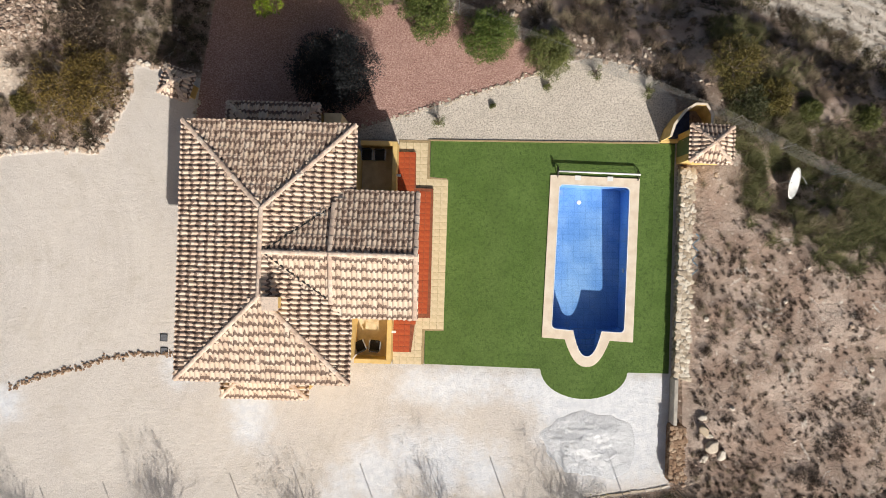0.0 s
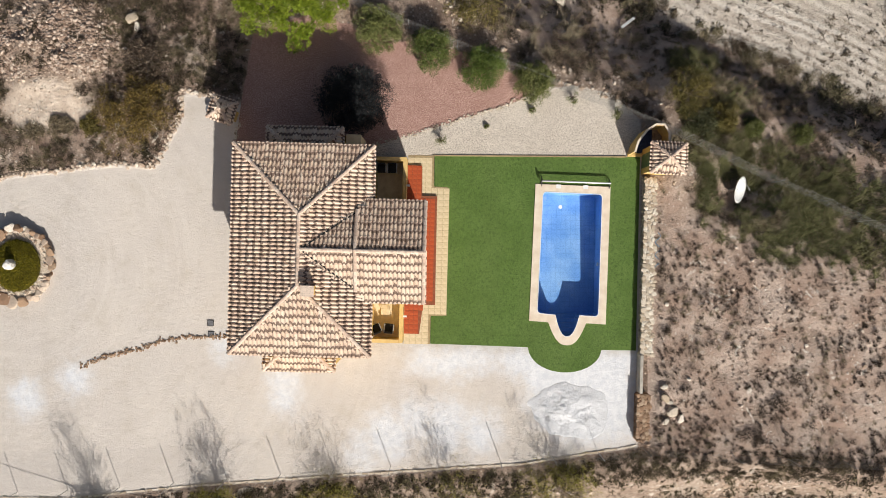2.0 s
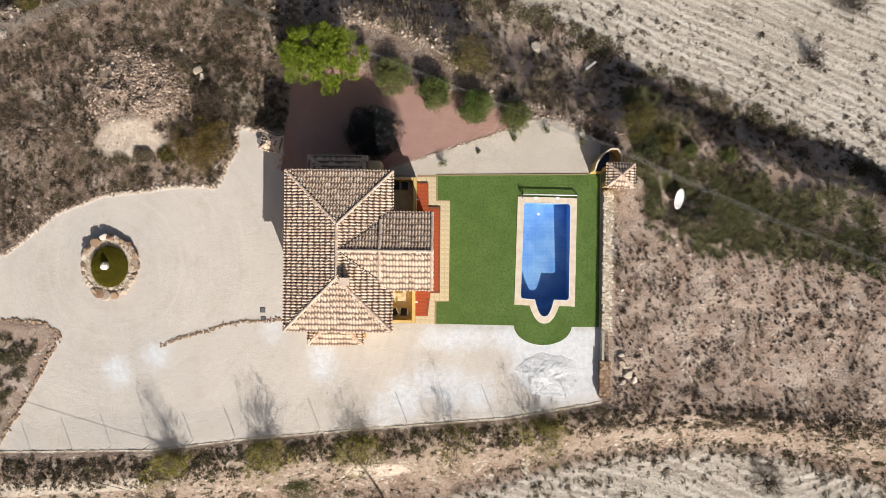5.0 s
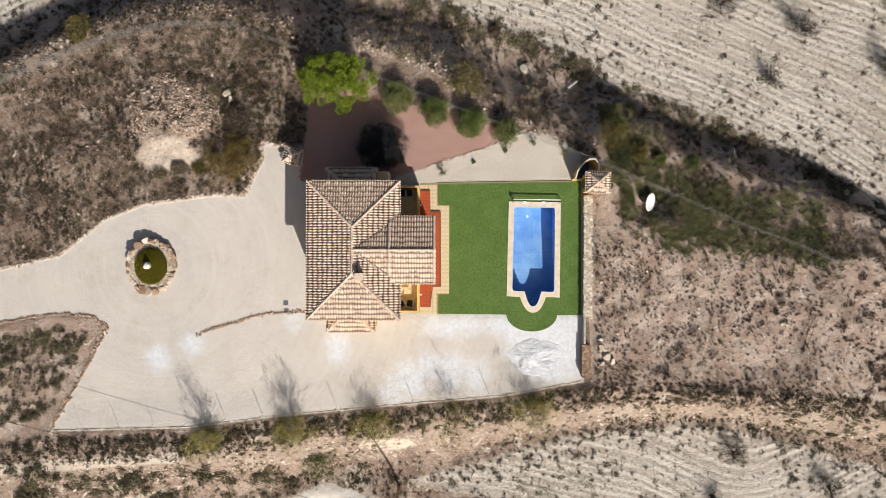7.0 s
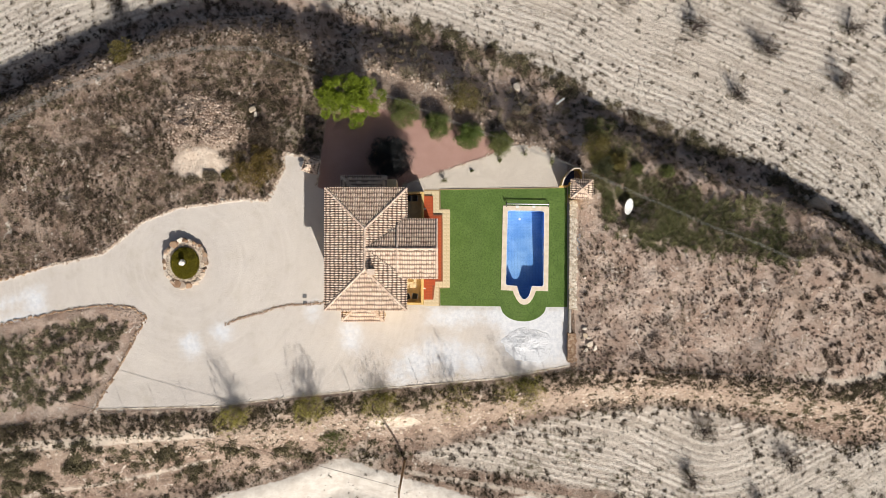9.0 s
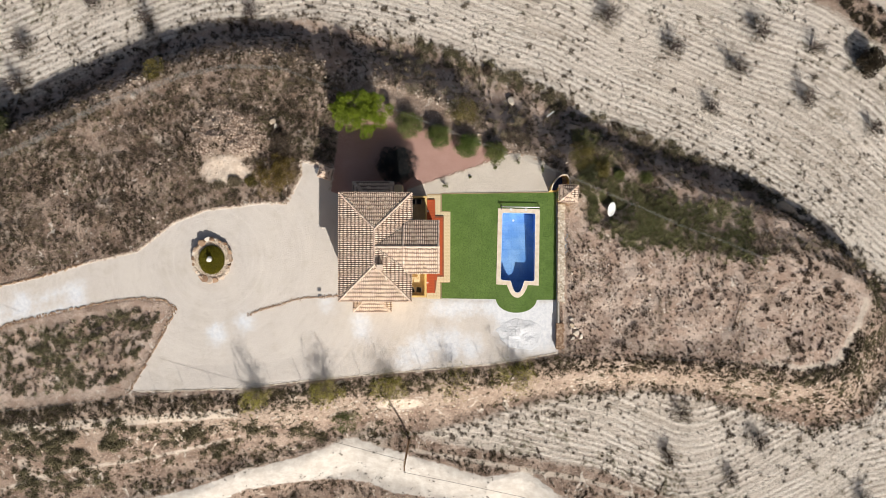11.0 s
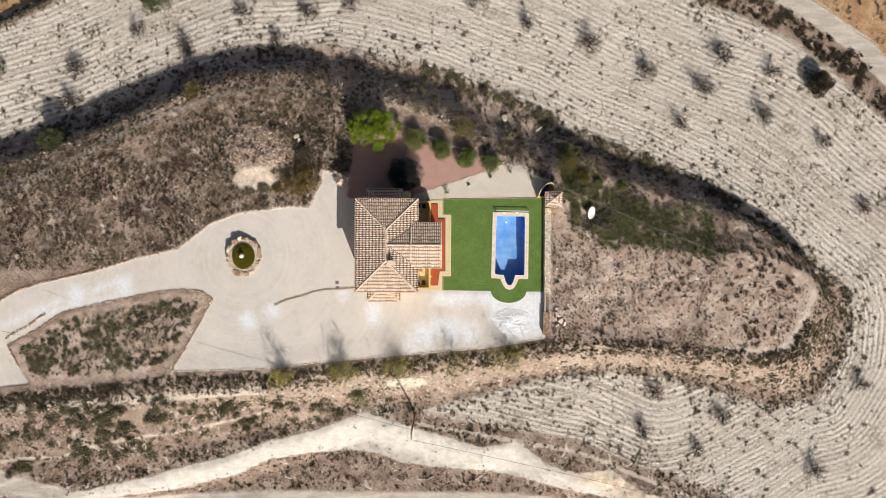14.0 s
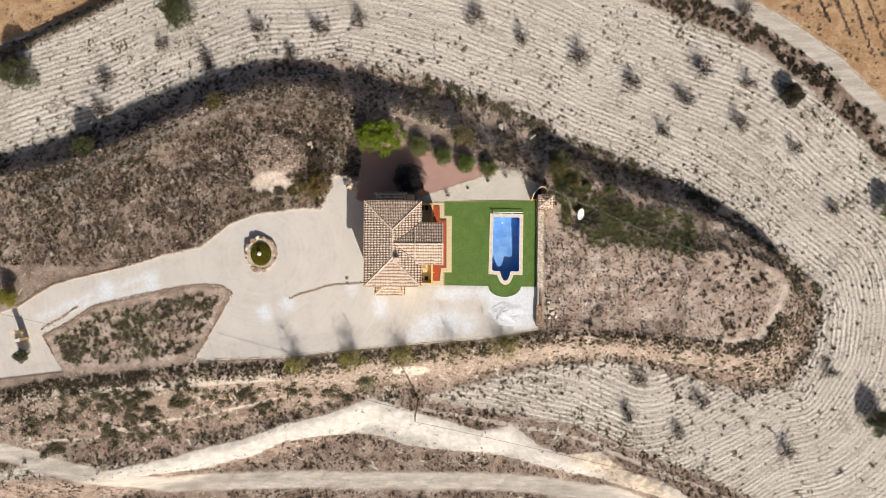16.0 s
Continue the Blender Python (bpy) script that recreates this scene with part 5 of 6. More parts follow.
for i, (x, y, rad, h, leaf) in enumerate(((66.5, -27.5, 2.4, 3.6, "dark_olive"), (-69.4, 26.2, 3.4, 3.8, "dark_olive"), (-43.2, 36.0, 3.4, 4.2, "dark_olive"), (53.2, 23.2, 2.1, 2.6, "dark_scrub"),
                                          (-57.2, 14.4, 2.3, 2.2, "dark_olive"), (-68.2, -8.6, 1.9, 2.8, "yellow_leaf"), (-66.1, -18.0, 1.3, 2.3, "dark_olive"), (68.5, 5.5, 2.2, 3.2, "olive_leaf"))):
    tree("field_tree", "dark green olive tree at the edge of a field" if leaf != "yellow_leaf" else "yellow-green tree beside the drive", "tree", (x, y, ground_z(x, y) - 0.1), rad, h, leaf, int(2500 * rad ** 1.8), 0.085, 400 + i, "trees round the fields", clumps=36)
for i, (x, y, rad, h, leaf) in enumerate(((1.5, 15.6, 2.2, 2.3, "olive_gold"), (15.8, 10.4, 2.3, 2.0, "olive_gold"), (18.3, 9.0, 1.3, 1.3, "olive_gold"), (-20.7, 8.2, 3.1, 1.9, "brown_leaf"), (-19.9, 11.6, 2.2, 1.7, "dry_scrub"),
                                          (-12.6, -22.0, 2.5, 1.9, "green_bush"), (-27.7, 6.9, 1.0, 0.4, "straw"), (-25.8, 7.3, 1.0, 0.4, "straw"), (-23.8, 7.4, 0.9, 0.6, "olive_gold"), (16.6, 8.6, 1.5, 1.2, "dark_olive"), (20.4, 8.4, 0.9, 0.9, "olive_leaf"), (23.8, 8.0, 1.0, 0.8, "olive_leaf"), (4.6, 21.8, 0.75, 0.8, "dry_scrub"), (-35.9, 21.0, 1.7, 1.2, "olive_gold"))):
    tree("wild_bush", "loose yellow-green wild bush on the slope" if leaf == "olive_gold" else "dry brownish wild bush", "bush", (x, y, ground_z(x, y) - 0.1), rad, h, leaf, 12000 if rad > 3 else 4800, 0.066, 500 + i, "wild bushes", clumps=40, low=-0.2)

# ---- scrub ----
def tuft_proto(seed, kind, n, fine):
    """Verts and triangles of one tuft about 1 m across."""
    r = random.Random(seed)
    vs, fs = [], []
    for _ in range(n):
        a = r.uniform(0, 6.283)
        if kind == "grass":
            root = Vector((r.gauss(0, 0.16), r.gauss(0, 0.16), 0))
            lean = r.uniform(0.15, 0.75)
            tip = root + Vector((math.cos(a) * lean, math.sin(a) * lean, r.uniform(0.45, 0.9)))
            side = Vector((-math.sin(a), math.cos(a), 0)) * r.uniform(0.02, 0.04) * fine
        else:
            b = math.asin(r.uniform(0.0, 1.0))
            d = Vector((math.cos(a) * math.cos(b), math.sin(a) * math.cos(b), math.sin(b) * 1.1))
            root = d * r.uniform(0.12, 0.42)
            tip = root + (d * 0.3 + Vector((r.gauss(0, 0.8), r.gauss(0, 0.8), r.gauss(0, 0.8)))).normalized() * 0.2 * fine
            side = d.cross(Vector((r.gauss(0, 1), r.gauss(0, 1), r.gauss(0, 1)))).normalized() * r.uniform(0.04, 0.075) * fine
        k = len(vs)
        vs += [root - side, root + side, tip]
        fs.append((k, k + 1, k + 2))
    return np.array([tuple(v) for v in vs]), np.array(fs)


COUNT = {"grass": (70, 22), "shrub": (140, 37), "bush": (240, 150)}
PROTO = {(k, near): [tuft_proto(i + (50 if k == "grass" else 0), k, COUNT[k][0 if near else 1], (0.56 if near else 1.06) * (0.62 if k == "bush" else 1)) for i in range(6)] for k in COUNT for near in (True, False)}
rs = np.random.RandomState(21)


def scatter(name, label, kind, material, px, py, size, height, tone_noise=2.5, category="scrub"):
    """One joined mesh of many tufts at the given places."""
    pz = land(px, py) - 0.03
    blocks, faces, tones, offset = [], [], [], 0
    tone = np.clip(0.27 + 0.75 * rough_noise(px, py, tone_noise) + 0.45 * (rs.rand(len(px)) - 0.5), 0, 1)
    pick = rs.randint(0, 6, len(px))
    near = (np.abs(px) < 27) & (np.abs(py) < 15.5)
    for k in range(12):
        sel = np.where((pick == k % 6) & (near == (k < 6)))[0]
        v, f = PROTO[kind, k < 6][k % 6]
        a = rs.rand(len(sel)) * 6.283
        ca, sa = np.cos(a)[:, None], np.sin(a)[:, None]
        s, h = size[sel][:, None], height[sel][:, None]
        x = (v[None, :, 0] * ca - v[None, :, 1] * sa) * s + px[sel][:, None]
        y = (v[None, :, 0] * sa + v[None, :, 1] * ca) * s + py[sel][:, None]
        z = v[None, :, 2] * h + pz[sel][:, None]
        blocks.append(np.stack([x, y, z], -1).reshape(-1, 3))
        faces.append((f[None] + (np.arange(len(sel)) * len(v))[:, None, None] + offset).reshape(-1, 3))
        tones.append(np.repeat(tone[sel], len(v)))
        offset += len(sel) * len(v)
    co, fa, to = np.concatenate(blocks), np.concatenate(faces), np.concatenate(tones)
    me = bpy.data.meshes.new(name)
    me.vertices.add(len(co))
    me.vertices.foreach_set("co", co.astype(np.float32).ravel())
    me.loops.add(fa.size)
    me.loops.foreach_set("vertex_index", fa.ravel().astype(np.int32))
    me.polygons.add(len(fa))
    me.polygons.foreach_set("loop_start", np.arange(0, fa.size, 3, dtype=np.int32))
    me.update()
    me.attributes.new("tone", "FLOAT", "POINT").data.foreach_set("value", to.astype(np.float32))
    me.materials.append(MAT[material])
    return tagged(new(name, me), label, category, kind="stuff")


def strew(x0, x1, y0, y1, density, keep):
    """Random places in a box, thinned by keep(x, y), which gives 0 to 1."""
    n = int((x1 - x0) * (y1 - y0) * density)
    px, py = x0 + rs.rand(n) * (x1 - x0), y0 + rs.rand(n) * (y1 - y0)
    ok = rs.rand(n) < keep(px, py)
    return px[ok], py[ok]


def sizes(n, lo, hi, power=1.6):
    return lo + (hi - lo) * rs.rand(n) ** power


rim_d = lambda x, y: poly_distance(x, y, RIM)
base_d = lambda x, y: poly_distance(x, y, BASE)
off_yard = lambda x, y: (poly_distance(x, y, YARD) > 0.35) * 1.0
patchy = lambda x, y, s, lo=-0.1, hi=0.35: smooth(rough_noise(x + 9, y - 31, s), lo, hi)
mound_d = lambda x, y: np.hypot((x + 26.9) / 4.4, (y - 12.7) / 3.4)
on_path = lambda x, y: (np.abs(rim_d(x, y) + 0.6) < 0.55) * (x > 40) * (y < -3)
tracks = lambda x, y: (poly_distance(x, y, ROAD_S, False) > 1.7) * (poly_distance(x, y, ROAD_N, False) > 1.8)
bare_chalk = lambda x, y: (poly_distance(x, y, CHALK_TOP + CHALK_FOOT) > 0.2) * 1.0

# dry grass and shrubs of the western hill
hill_w = lambda x, y: (1 - 0.6 * (x > -25) * (y < 9.5)) * (rim_d(x, y) < 0.3) * (x < -12.5) * (y > -6) * off_yard(x, y) * smooth(mound_d(x, y), 0.85, 1.05) * (np.hypot((x + 27.0) / 3.2, (y - 8.7) / 1.8) > 0.95 + 0.25 * rough_noise(x, y, 1.0))
px, py = strew(-75, -12, -4, 23, 6.8, lambda x, y: hill_w(x, y) * (0.12 + 0.88 * patchy(x, y, 3.0, -0.3, 0.15)))
scatter("dry_grass", "dense grey-brown dry grass over the hill", "grass", "dry_scrub", px, py, sizes(len(px), 0.3, 0.75), sizes(len(px), 0.25, 0.6))
px, py = strew(-75, -12, -4, 23, 4, lambda x, y: hill_w(x, y) * patchy(x + 40, y, 5.0, -0.1, 0.3))
scatter("dry_grass", "patches of olive-grey grass over the hill", "grass", "green_scrub", px, py, sizes(len(px), 0.3, 0.75), sizes(len(px), 0.25, 0.6))
px, py = strew(-75, -12, -4, 23, 4.5, lambda x, y: hill_w(x, y) * (0.2 + 0.8 * patchy(x, y + 60, 2.2, -0.1, 0.25)))
scatter("low_scrub", "low brown shrubs over the hill", "shrub", "dark_scrub", px, py, sizes(len(px), 0.4, 1.1), sizes(len(px), 0.3, 0.8))

px, py = strew(-75, -12, -4, 23, 1.6, lambda x, y: hill_w(x, y) * (0.2 + 0.8 * patchy(x - 15, y, 4.0, -0.1, 0.3)))
scatter("dry_grass", "pale straw tufts among the dry grass of the hill", "grass", "straw", px, py, sizes(len(px), 0.3, 0.7), sizes(len(px), 0.25, 0.55))

# eastern plot: small dark shrubs on pinkish soil
plot = lambda x, y: (rim_d(x, y) < 0.6) * (x > 14.0) * (1 - on_path(x, y))
PLOT_FENCE = [(13.4, -13.1), (19.1, -13.3), (26.4, -13.5), (34.1, -13.8), (34.3, -10.9), (34.8, -6.6), (35.6, -3.9), (36.9, -1.6)]
plot_gap = lambda x, y: 1 - (x < 16.2) * (y > 0.5) * 0.8
px, py = strew(13.5, 52, -16, 8, 11.5, lambda x, y: plot(x, y) * np.clip(0.38 + 0.62 * patchy(x, y, 3.4, 0.0, 0.4) + 0.6 * (poly_distance(x, y, PLOT_FENCE, False) < 0.9), 0, 1) * plot_gap(x, y))
scatter("low_scrub", "small dark brown shrubs over pinkish soil", "shrub", "plot_scrub", px, py, sizes(len(px), 0.16, 0.62, 1.8), sizes(len(px), 0.2, 0.65, 1.4), 1.5)
px, py = strew(13.5, 52, -16, 8, 0.8, lambda x, y: plot(x, y) * patchy(x, y, 4.5, -0.1, 0.3) * plot_gap(x, y))
scatter("low_scrub", "broad dark shrubs over pinkish soil", "bush", "plot_scrub", px, py, sizes(len(px), 0.7, 1.5, 1.6), sizes(len(px), 0.5, 1.0, 1.4), 1.5)
px, py = strew(13.5, 52, -16, 8, 2.0, lambda x, y: plot(x, y) * patchy(x - 30, y, 4.0))
scatter("dry_grass", "thin tufts of dry grass", "grass", "straw", px, py, sizes(len(px), 0.25, 0.5), sizes(len(px), 0.2, 0.4))
belt = lambda x, y: (np.hypot(x - 19.3, y - 4.2) > 1.0) * (x > 15.2 + 1.4 * (y < 6)) * (rim_d(x, y) > 0.0 - 0.9 * rough_noise(x, y, 3.0) + rs.randn(len(x)) * 0.7) * (rim_d(x, y) < 6.0 + rs.randn(len(x)) * 0.6 + 0.8 * rough_noise(x, y, 2.0)) * (y > -6.0) * ((x < 36.5) | (np.hypot(x - 38.2, y + 3.2) < 1.9))
px, py = strew(14, 52, -6, 14, 13, lambda x, y: belt(x, y) * (0.4 + 0.6 * patchy(x, y, 1.6, -0.3, 0.2)))
scatter("green_grass", "long green grass on the slope beside the satellite dish", "grass", "long_grass", px, py, sizes(len(px), 0.5, 1.1), sizes(len(px), 0.35, 0.7), 2.0, "grass")

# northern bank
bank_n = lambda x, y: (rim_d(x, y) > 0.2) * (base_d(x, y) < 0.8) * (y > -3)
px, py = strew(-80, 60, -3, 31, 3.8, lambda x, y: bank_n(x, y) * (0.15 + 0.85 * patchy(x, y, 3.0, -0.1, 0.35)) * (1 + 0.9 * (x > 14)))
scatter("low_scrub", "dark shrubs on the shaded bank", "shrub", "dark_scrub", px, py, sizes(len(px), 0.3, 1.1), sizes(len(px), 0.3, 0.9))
px, py = strew(-80, 60, -3, 31, 4.0, lambda x, y: bank_n(x, y) * patchy(x, y + 33, 3.0, -0.3, 0.3))
scatter("dry_grass", "grey dry grass on the bank", "grass", "dry_scrub", px, py, sizes(len(px), 0.4, 0.9), sizes(len(px), 0.3, 0.7))

px, py = strew(-10, 45, -3, 26, 1.6, lambda x, y: bank_n(x, y) * patchy(x + 11, y, 2.2, -0.2, 0.2))
scatter("dry_grass", "pale straw tussocks on the bank", "grass", "straw", px, py, sizes(len(px), 0.5, 1.1), sizes(len(px), 0.35, 0.75))
edge_n = lambda x, y: np.exp(-((base_d(x, y) + 0.2) / 1.0) ** 2) * (y > -8) * (x > -4) * smooth(rough_noise(x, y, 5.0, 2), -0.25, 0.2)
px, py = strew(-5, 62, -8, 28, 1.5, edge_n)
scatter("grey_bush", "brown bushes along the foot of the bank", "bush", "foot_bush", px, py, sizes(len(px), 0.8, 2.2, 1.3), sizes(len(px), 0.5, 1.3), 2.0)
nose = lambda x, y: (rim_d(x, y) > 0.2) * (rim_d(x, y) < 4.5) * (base_d(x, y) < 0.3) * (x > 34) * (y < 1) * (0.25 + 0.75 * patchy(x, y, 2.5, -0.2, 0.2))
px, py = strew(34, 60, -24, 1, 1.5, nose)
scatter("grey_bush", "olive-brown bushes round the end of the terrace", "bush", "foot_bush", px, py, sizes(len(px), 0.5, 1.5, 1.3), sizes(len(px), 0.4, 1.0), 2.0)
# southern bank: dark strip under the fence, rubble, then scrub again
def bank_s(x, y):
    r, b = rim_d(x, y), base_d(x, y)
    upper = smooth(r, -0.9, -0.4) * (1 - smooth(r, 1.2, 2.4)) * (poly_distance(x, y, YARD) > 0.3) * (x < 14)+ smooth(r, -0.2, 0.2) * (1 - smooth(r, 1.5, 2.4))
    lower = smooth(b, -2.2, -1.0) * (1 - smooth(b, 0.2, 0.9)) * 0.45
    nose = (x > 44) * smooth(r, 0.0, 0.4) * (1 - smooth(b, 0.0, 0.8)) * 0.8
    middle = nose + (0.08 + 0.22 * patchy(x, y + 5, 2.2)) * (r > 1.5) * (b < 0) + 0.35 * (x < -8) * (r > 3.5) * (b < 0) * patchy(x, y, 2.5)
    return np.clip(upper + lower + middle, 0, 1) * (y < -3) * bare_chalk(x, y) * tracks(x, y)


px, py = strew(-80, 60, -46, -3, 5.0, bank_s)
scatter("low_scrub", "dry brown shrubs on the bank below the fence", "shrub", "dark_scrub", px, py, sizes(len(px), 0.25, 0.9), sizes(len(px), 0.25, 0.7), 2.0)
px, py = strew(-80, 60, -40, -3, 4.5, lambda x, y: bank_s(x, y) * patchy(x, y - 70, 3.0, -0.3, 0.2))
scatter("low_scrub", "olive shrubs on the bank below the fence", "shrub", "green_scrub", px, py, sizes(len(px), 0.4, 1.2), sizes(len(px), 0.3, 0.8), 2.0)
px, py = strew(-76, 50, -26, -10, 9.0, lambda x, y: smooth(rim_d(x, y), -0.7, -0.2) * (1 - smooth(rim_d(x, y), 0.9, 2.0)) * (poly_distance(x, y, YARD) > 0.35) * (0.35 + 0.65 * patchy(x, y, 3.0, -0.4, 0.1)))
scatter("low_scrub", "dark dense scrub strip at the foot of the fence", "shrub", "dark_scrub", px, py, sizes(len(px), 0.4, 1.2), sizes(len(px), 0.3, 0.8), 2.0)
px, py = strew(-75, -6, -36, -21, 0.22, lambda x, y: (rim_d(x, y) > 3.0) * (base_d(x, y) < -0.8) * patchy(x, y, 4.0, -0.3, 0.2))
THICKETS = ((-49.5, -25.4, 2.0), (-48.6, -27.6, 1.6), (-52.1, -29.3, 1.8), (-46, -29.7, 1.6), (-41.2, -23.4, 2.2), (-48.7, -23.9, 1.7), (-53.9, -25.9, 2.4), (-62.2, -32.9, 1.2), (-57.5, -24.3, 1.8), (-36, -24, 2.0),
            (-53, -24, 1.8), (-41.7, -25.3, 1.2), (-46, -27.1, 1.5), (-63, -27.2, 2.6), (-66, -29, 2.2), (-31, -23.4, 1.4), (-24, -23, 1.3), (-29.5, -26, 1.3), (-18.5, -23.3, 1.2))
px = np.r_[px, np.concatenate([cx + rs.randn(14) * s * 0.8 for cx, cy, s in THICKETS])]
py = np.r_[py, np.concatenate([cy + rs.randn(14) * s * 0.42 for cx, cy, s in THICKETS])]
scatter("grey_bush", "rounded grey-olive bushes on the terraces", "bush", "foot_bush", px, py, sizes(len(px), 0.8, 2.4, 1.2), sizes(len(px), 0.8, 1.8), 2.0)
px, py = strew(-75, 62, -46, -24, 5.5, lambda x, y: (poly_distance(x, y, SOUTH_SCRUB) < 0.4) * bare_chalk(x, y) * tracks(x, y) * (0.25 + 0.75 * patchy(x, y, 2.5, -0.2, 0.2)))
scatter("low_scrub", "small brown scrub beside the dirt road", "shrub", "dark_scrub", px, py, sizes(len(px), 0.3, 1.0), sizes(len(px), 0.25, 0.7), 2.0)
px, py = strew(-58, 30, -40, -25, 2.0, lambda x, y: (1 - bare_chalk(x, y)) * np.clip(patchy(x, y, 2.5, 0.0, 0.5) + 0.9 * (poly_distance(x, y, CHALK_FOOT, False) < 1.0), 0, 1))
scatter("low_scrub", "scattered small plants on the chalk", "shrub", "dark_scrub", px, py, sizes(len(px), 0.2, 0.7, 2.0), sizes(len(px), 0.15, 0.5))

# the island between the drives
isl = lambda x, y: smooth(-poly_distance(x, y, ISLAND), 0.9, 1.8)
px, py = strew(-64, -33, -21, -6, 5.0, lambda x, y: isl(x, y) * (0.25 + 0.75 * patchy(x, y, 3.0, -0.4, 0.2)))
scatter("low_scrub", "brown scrub on the island between the drives", "shrub", "dry_scrub", px, py, sizes(len(px), 0.3, 0.9), sizes(len(px), 0.3, 0.8))
px, py = strew(-64, -33, -21, -6, 2.5, lambda x, y: isl(x, y) * patchy(x + 20, y, 3.5, 0.0, 0.25) * smooth(-x, 36, 50))
scatter("green_grass", "olive-green grass tussocks on the island between the drives", "grass", "field_green", px, py, sizes(len(px), 0.6, 1.3), sizes(len(px), 0.4, 0.8))

px, py = strew(-64, -33, -21, -6, 3.2, lambda x, y: isl(x, y) * patchy(x + 7, y, 2.5, -0.35, 0.1))
scatter("grey_bush", "dark olive-brown tussocks on the island between the drives", "bush", "foot_bush", px, py, sizes(len(px), 0.6, 1.6, 1.3), sizes(len(px), 0.5, 1.0), 1.5)

# weeds of the fields
field = lambda x, y: (base_d(x, y) > 0) * (poly_distance(x, y, SOUTH_SCRUB) > 0) * tracks(x, y)
GREENED = ((38.4, 34.9, 4.5), (42, 31.8, 3.0), (53.6, 23.8, 3.6), (47.3, 24.2, 2.2), (66, 12.8, 3.6), (61.6, 17.2, 3.0), (67.8, 9.2, 3.5), (58, 20.7, 2.6), (13.7, -24.1, 4.0), (19.1, -27.6, 3.6), (25.3, -29.3, 3.4), (28.9, -31.1, 3.2), (34.2, -32.8, 3.0), (9.3, -25.5, 3.0), (38.7, -34.6, 3.0), (62.5, 6.5, 3.0), (-64, 22.5, 3.0), (-54, 31, 3.2))
greened = lambda x, y: np.max([np.exp(-((x - cx) ** 2 + ((y - cy) * 1.5) ** 2) / (cr * cr)) for cx, cy, cr in GREENED], 0)
foot = lambda x, y: 1 - smooth(base_d(x, y), 0.5, 6.0)
px, py = strew(-76, 76, -46, 44, 1.6, lambda x, y: field(x, y) * np.clip(0.16 + 0.6 * patchy(x, y, 5.0, 0.0, 0.4) + 0.8 * foot(x, y) + 0.5 * greened(x, y), 0, 1))
scatter("weeds", "small grey-brown tussocks in the ploughed field", "shrub", "field_weed", px, py, sizes(len(px), 0.28, 1.1, 2.2), sizes(len(px), 0.2, 0.65, 1.6))
px, py = strew(-76, 76, -46, 44, 0.26, lambda x, y: field(x, y) * np.clip(0.2 + 0.9 * foot(x, y) + greened(x, y), 0, 1))
scatter("weeds", "round brown weed clumps in the ploughed field", "bush", "field_weed", px, py, sizes(len(px), 0.5, 1.5, 2.0), sizes(len(px), 0.3, 0.8, 1.8))
px, py = strew(-76, 76, -46, 44, 5.0, lambda x, y: field(x, y) * greened(x, y) * patchy(x, y, 1.6, -0.3, 0.2))
scatter("weeds", "olive weeds in patches over the ploughed field", "grass", "field_green", px, py, sizes(len(px), 0.25, 0.65), sizes(len(px), 0.12, 0.3))
px, py = strew(-76, 76, -46, 44, 1.1, lambda x, y: field(x, y) * patchy(x, y, 9.0, 0.05, 0.5))
scatter("weeds", "thin straw and stubble in the ploughed field", "grass", "straw", px, py, sizes(len(px), 0.3, 0.8), sizes(len(px), 0.1, 0.25))
px, py = strew(30, 76, 0, 46, 4.2, lambda x, y: patchy(x, y, 2.0, -0.35, 0.15) * (np.abs(poly_distance(x, y, ROAD_N, False) - 3.1 - 0.7 * rough_noise(x, y, 5.0)) < 1.7) * (y < np.interp(x, [c[0] for c in ROAD_N], [c[1] for c in ROAD_N])))
scatter("low_scrub", "dark straggling scrub beside the track", "bush", "dark_scrub", px, py, sizes(len(px), 0.5, 1.6), sizes(len(px), 0.5, 1.3))
px, py = strew(-80, -30, 24, 52, 4.0, lambda x, y: (poly_distance(x, y, NW_BAND) < 0.3) * 1.0)
scatter("low_scrub", "dark scrub on the bank between the fields", "shrub", "green_scrub", px, py, sizes(len(px), 0.4, 1.1), sizes(len(px), 0.3, 0.8))
for x0, y0, x1, y1 in ((56.9, 40.5, 59.6, 35.0), (59.8, 40.5, 63, 32.6), (62.4, 40.5, 66.6, 29.5), (65.1, 40.5, 70, 26.5)):
    t = np.arange(0, 1, 0.025)
    px, py = x0 + (x1 - x0) * t + rs.randn(len(t)) * 0.16, y0 + (y1 - y0) * t
    scatter("vine_row", "row of dark bare vines in red soil", "shrub", "dry_scrub", px, py, sizes(len(px), 0.5, 0.9), sizes(len(px), 0.5, 0.9), category="vines")

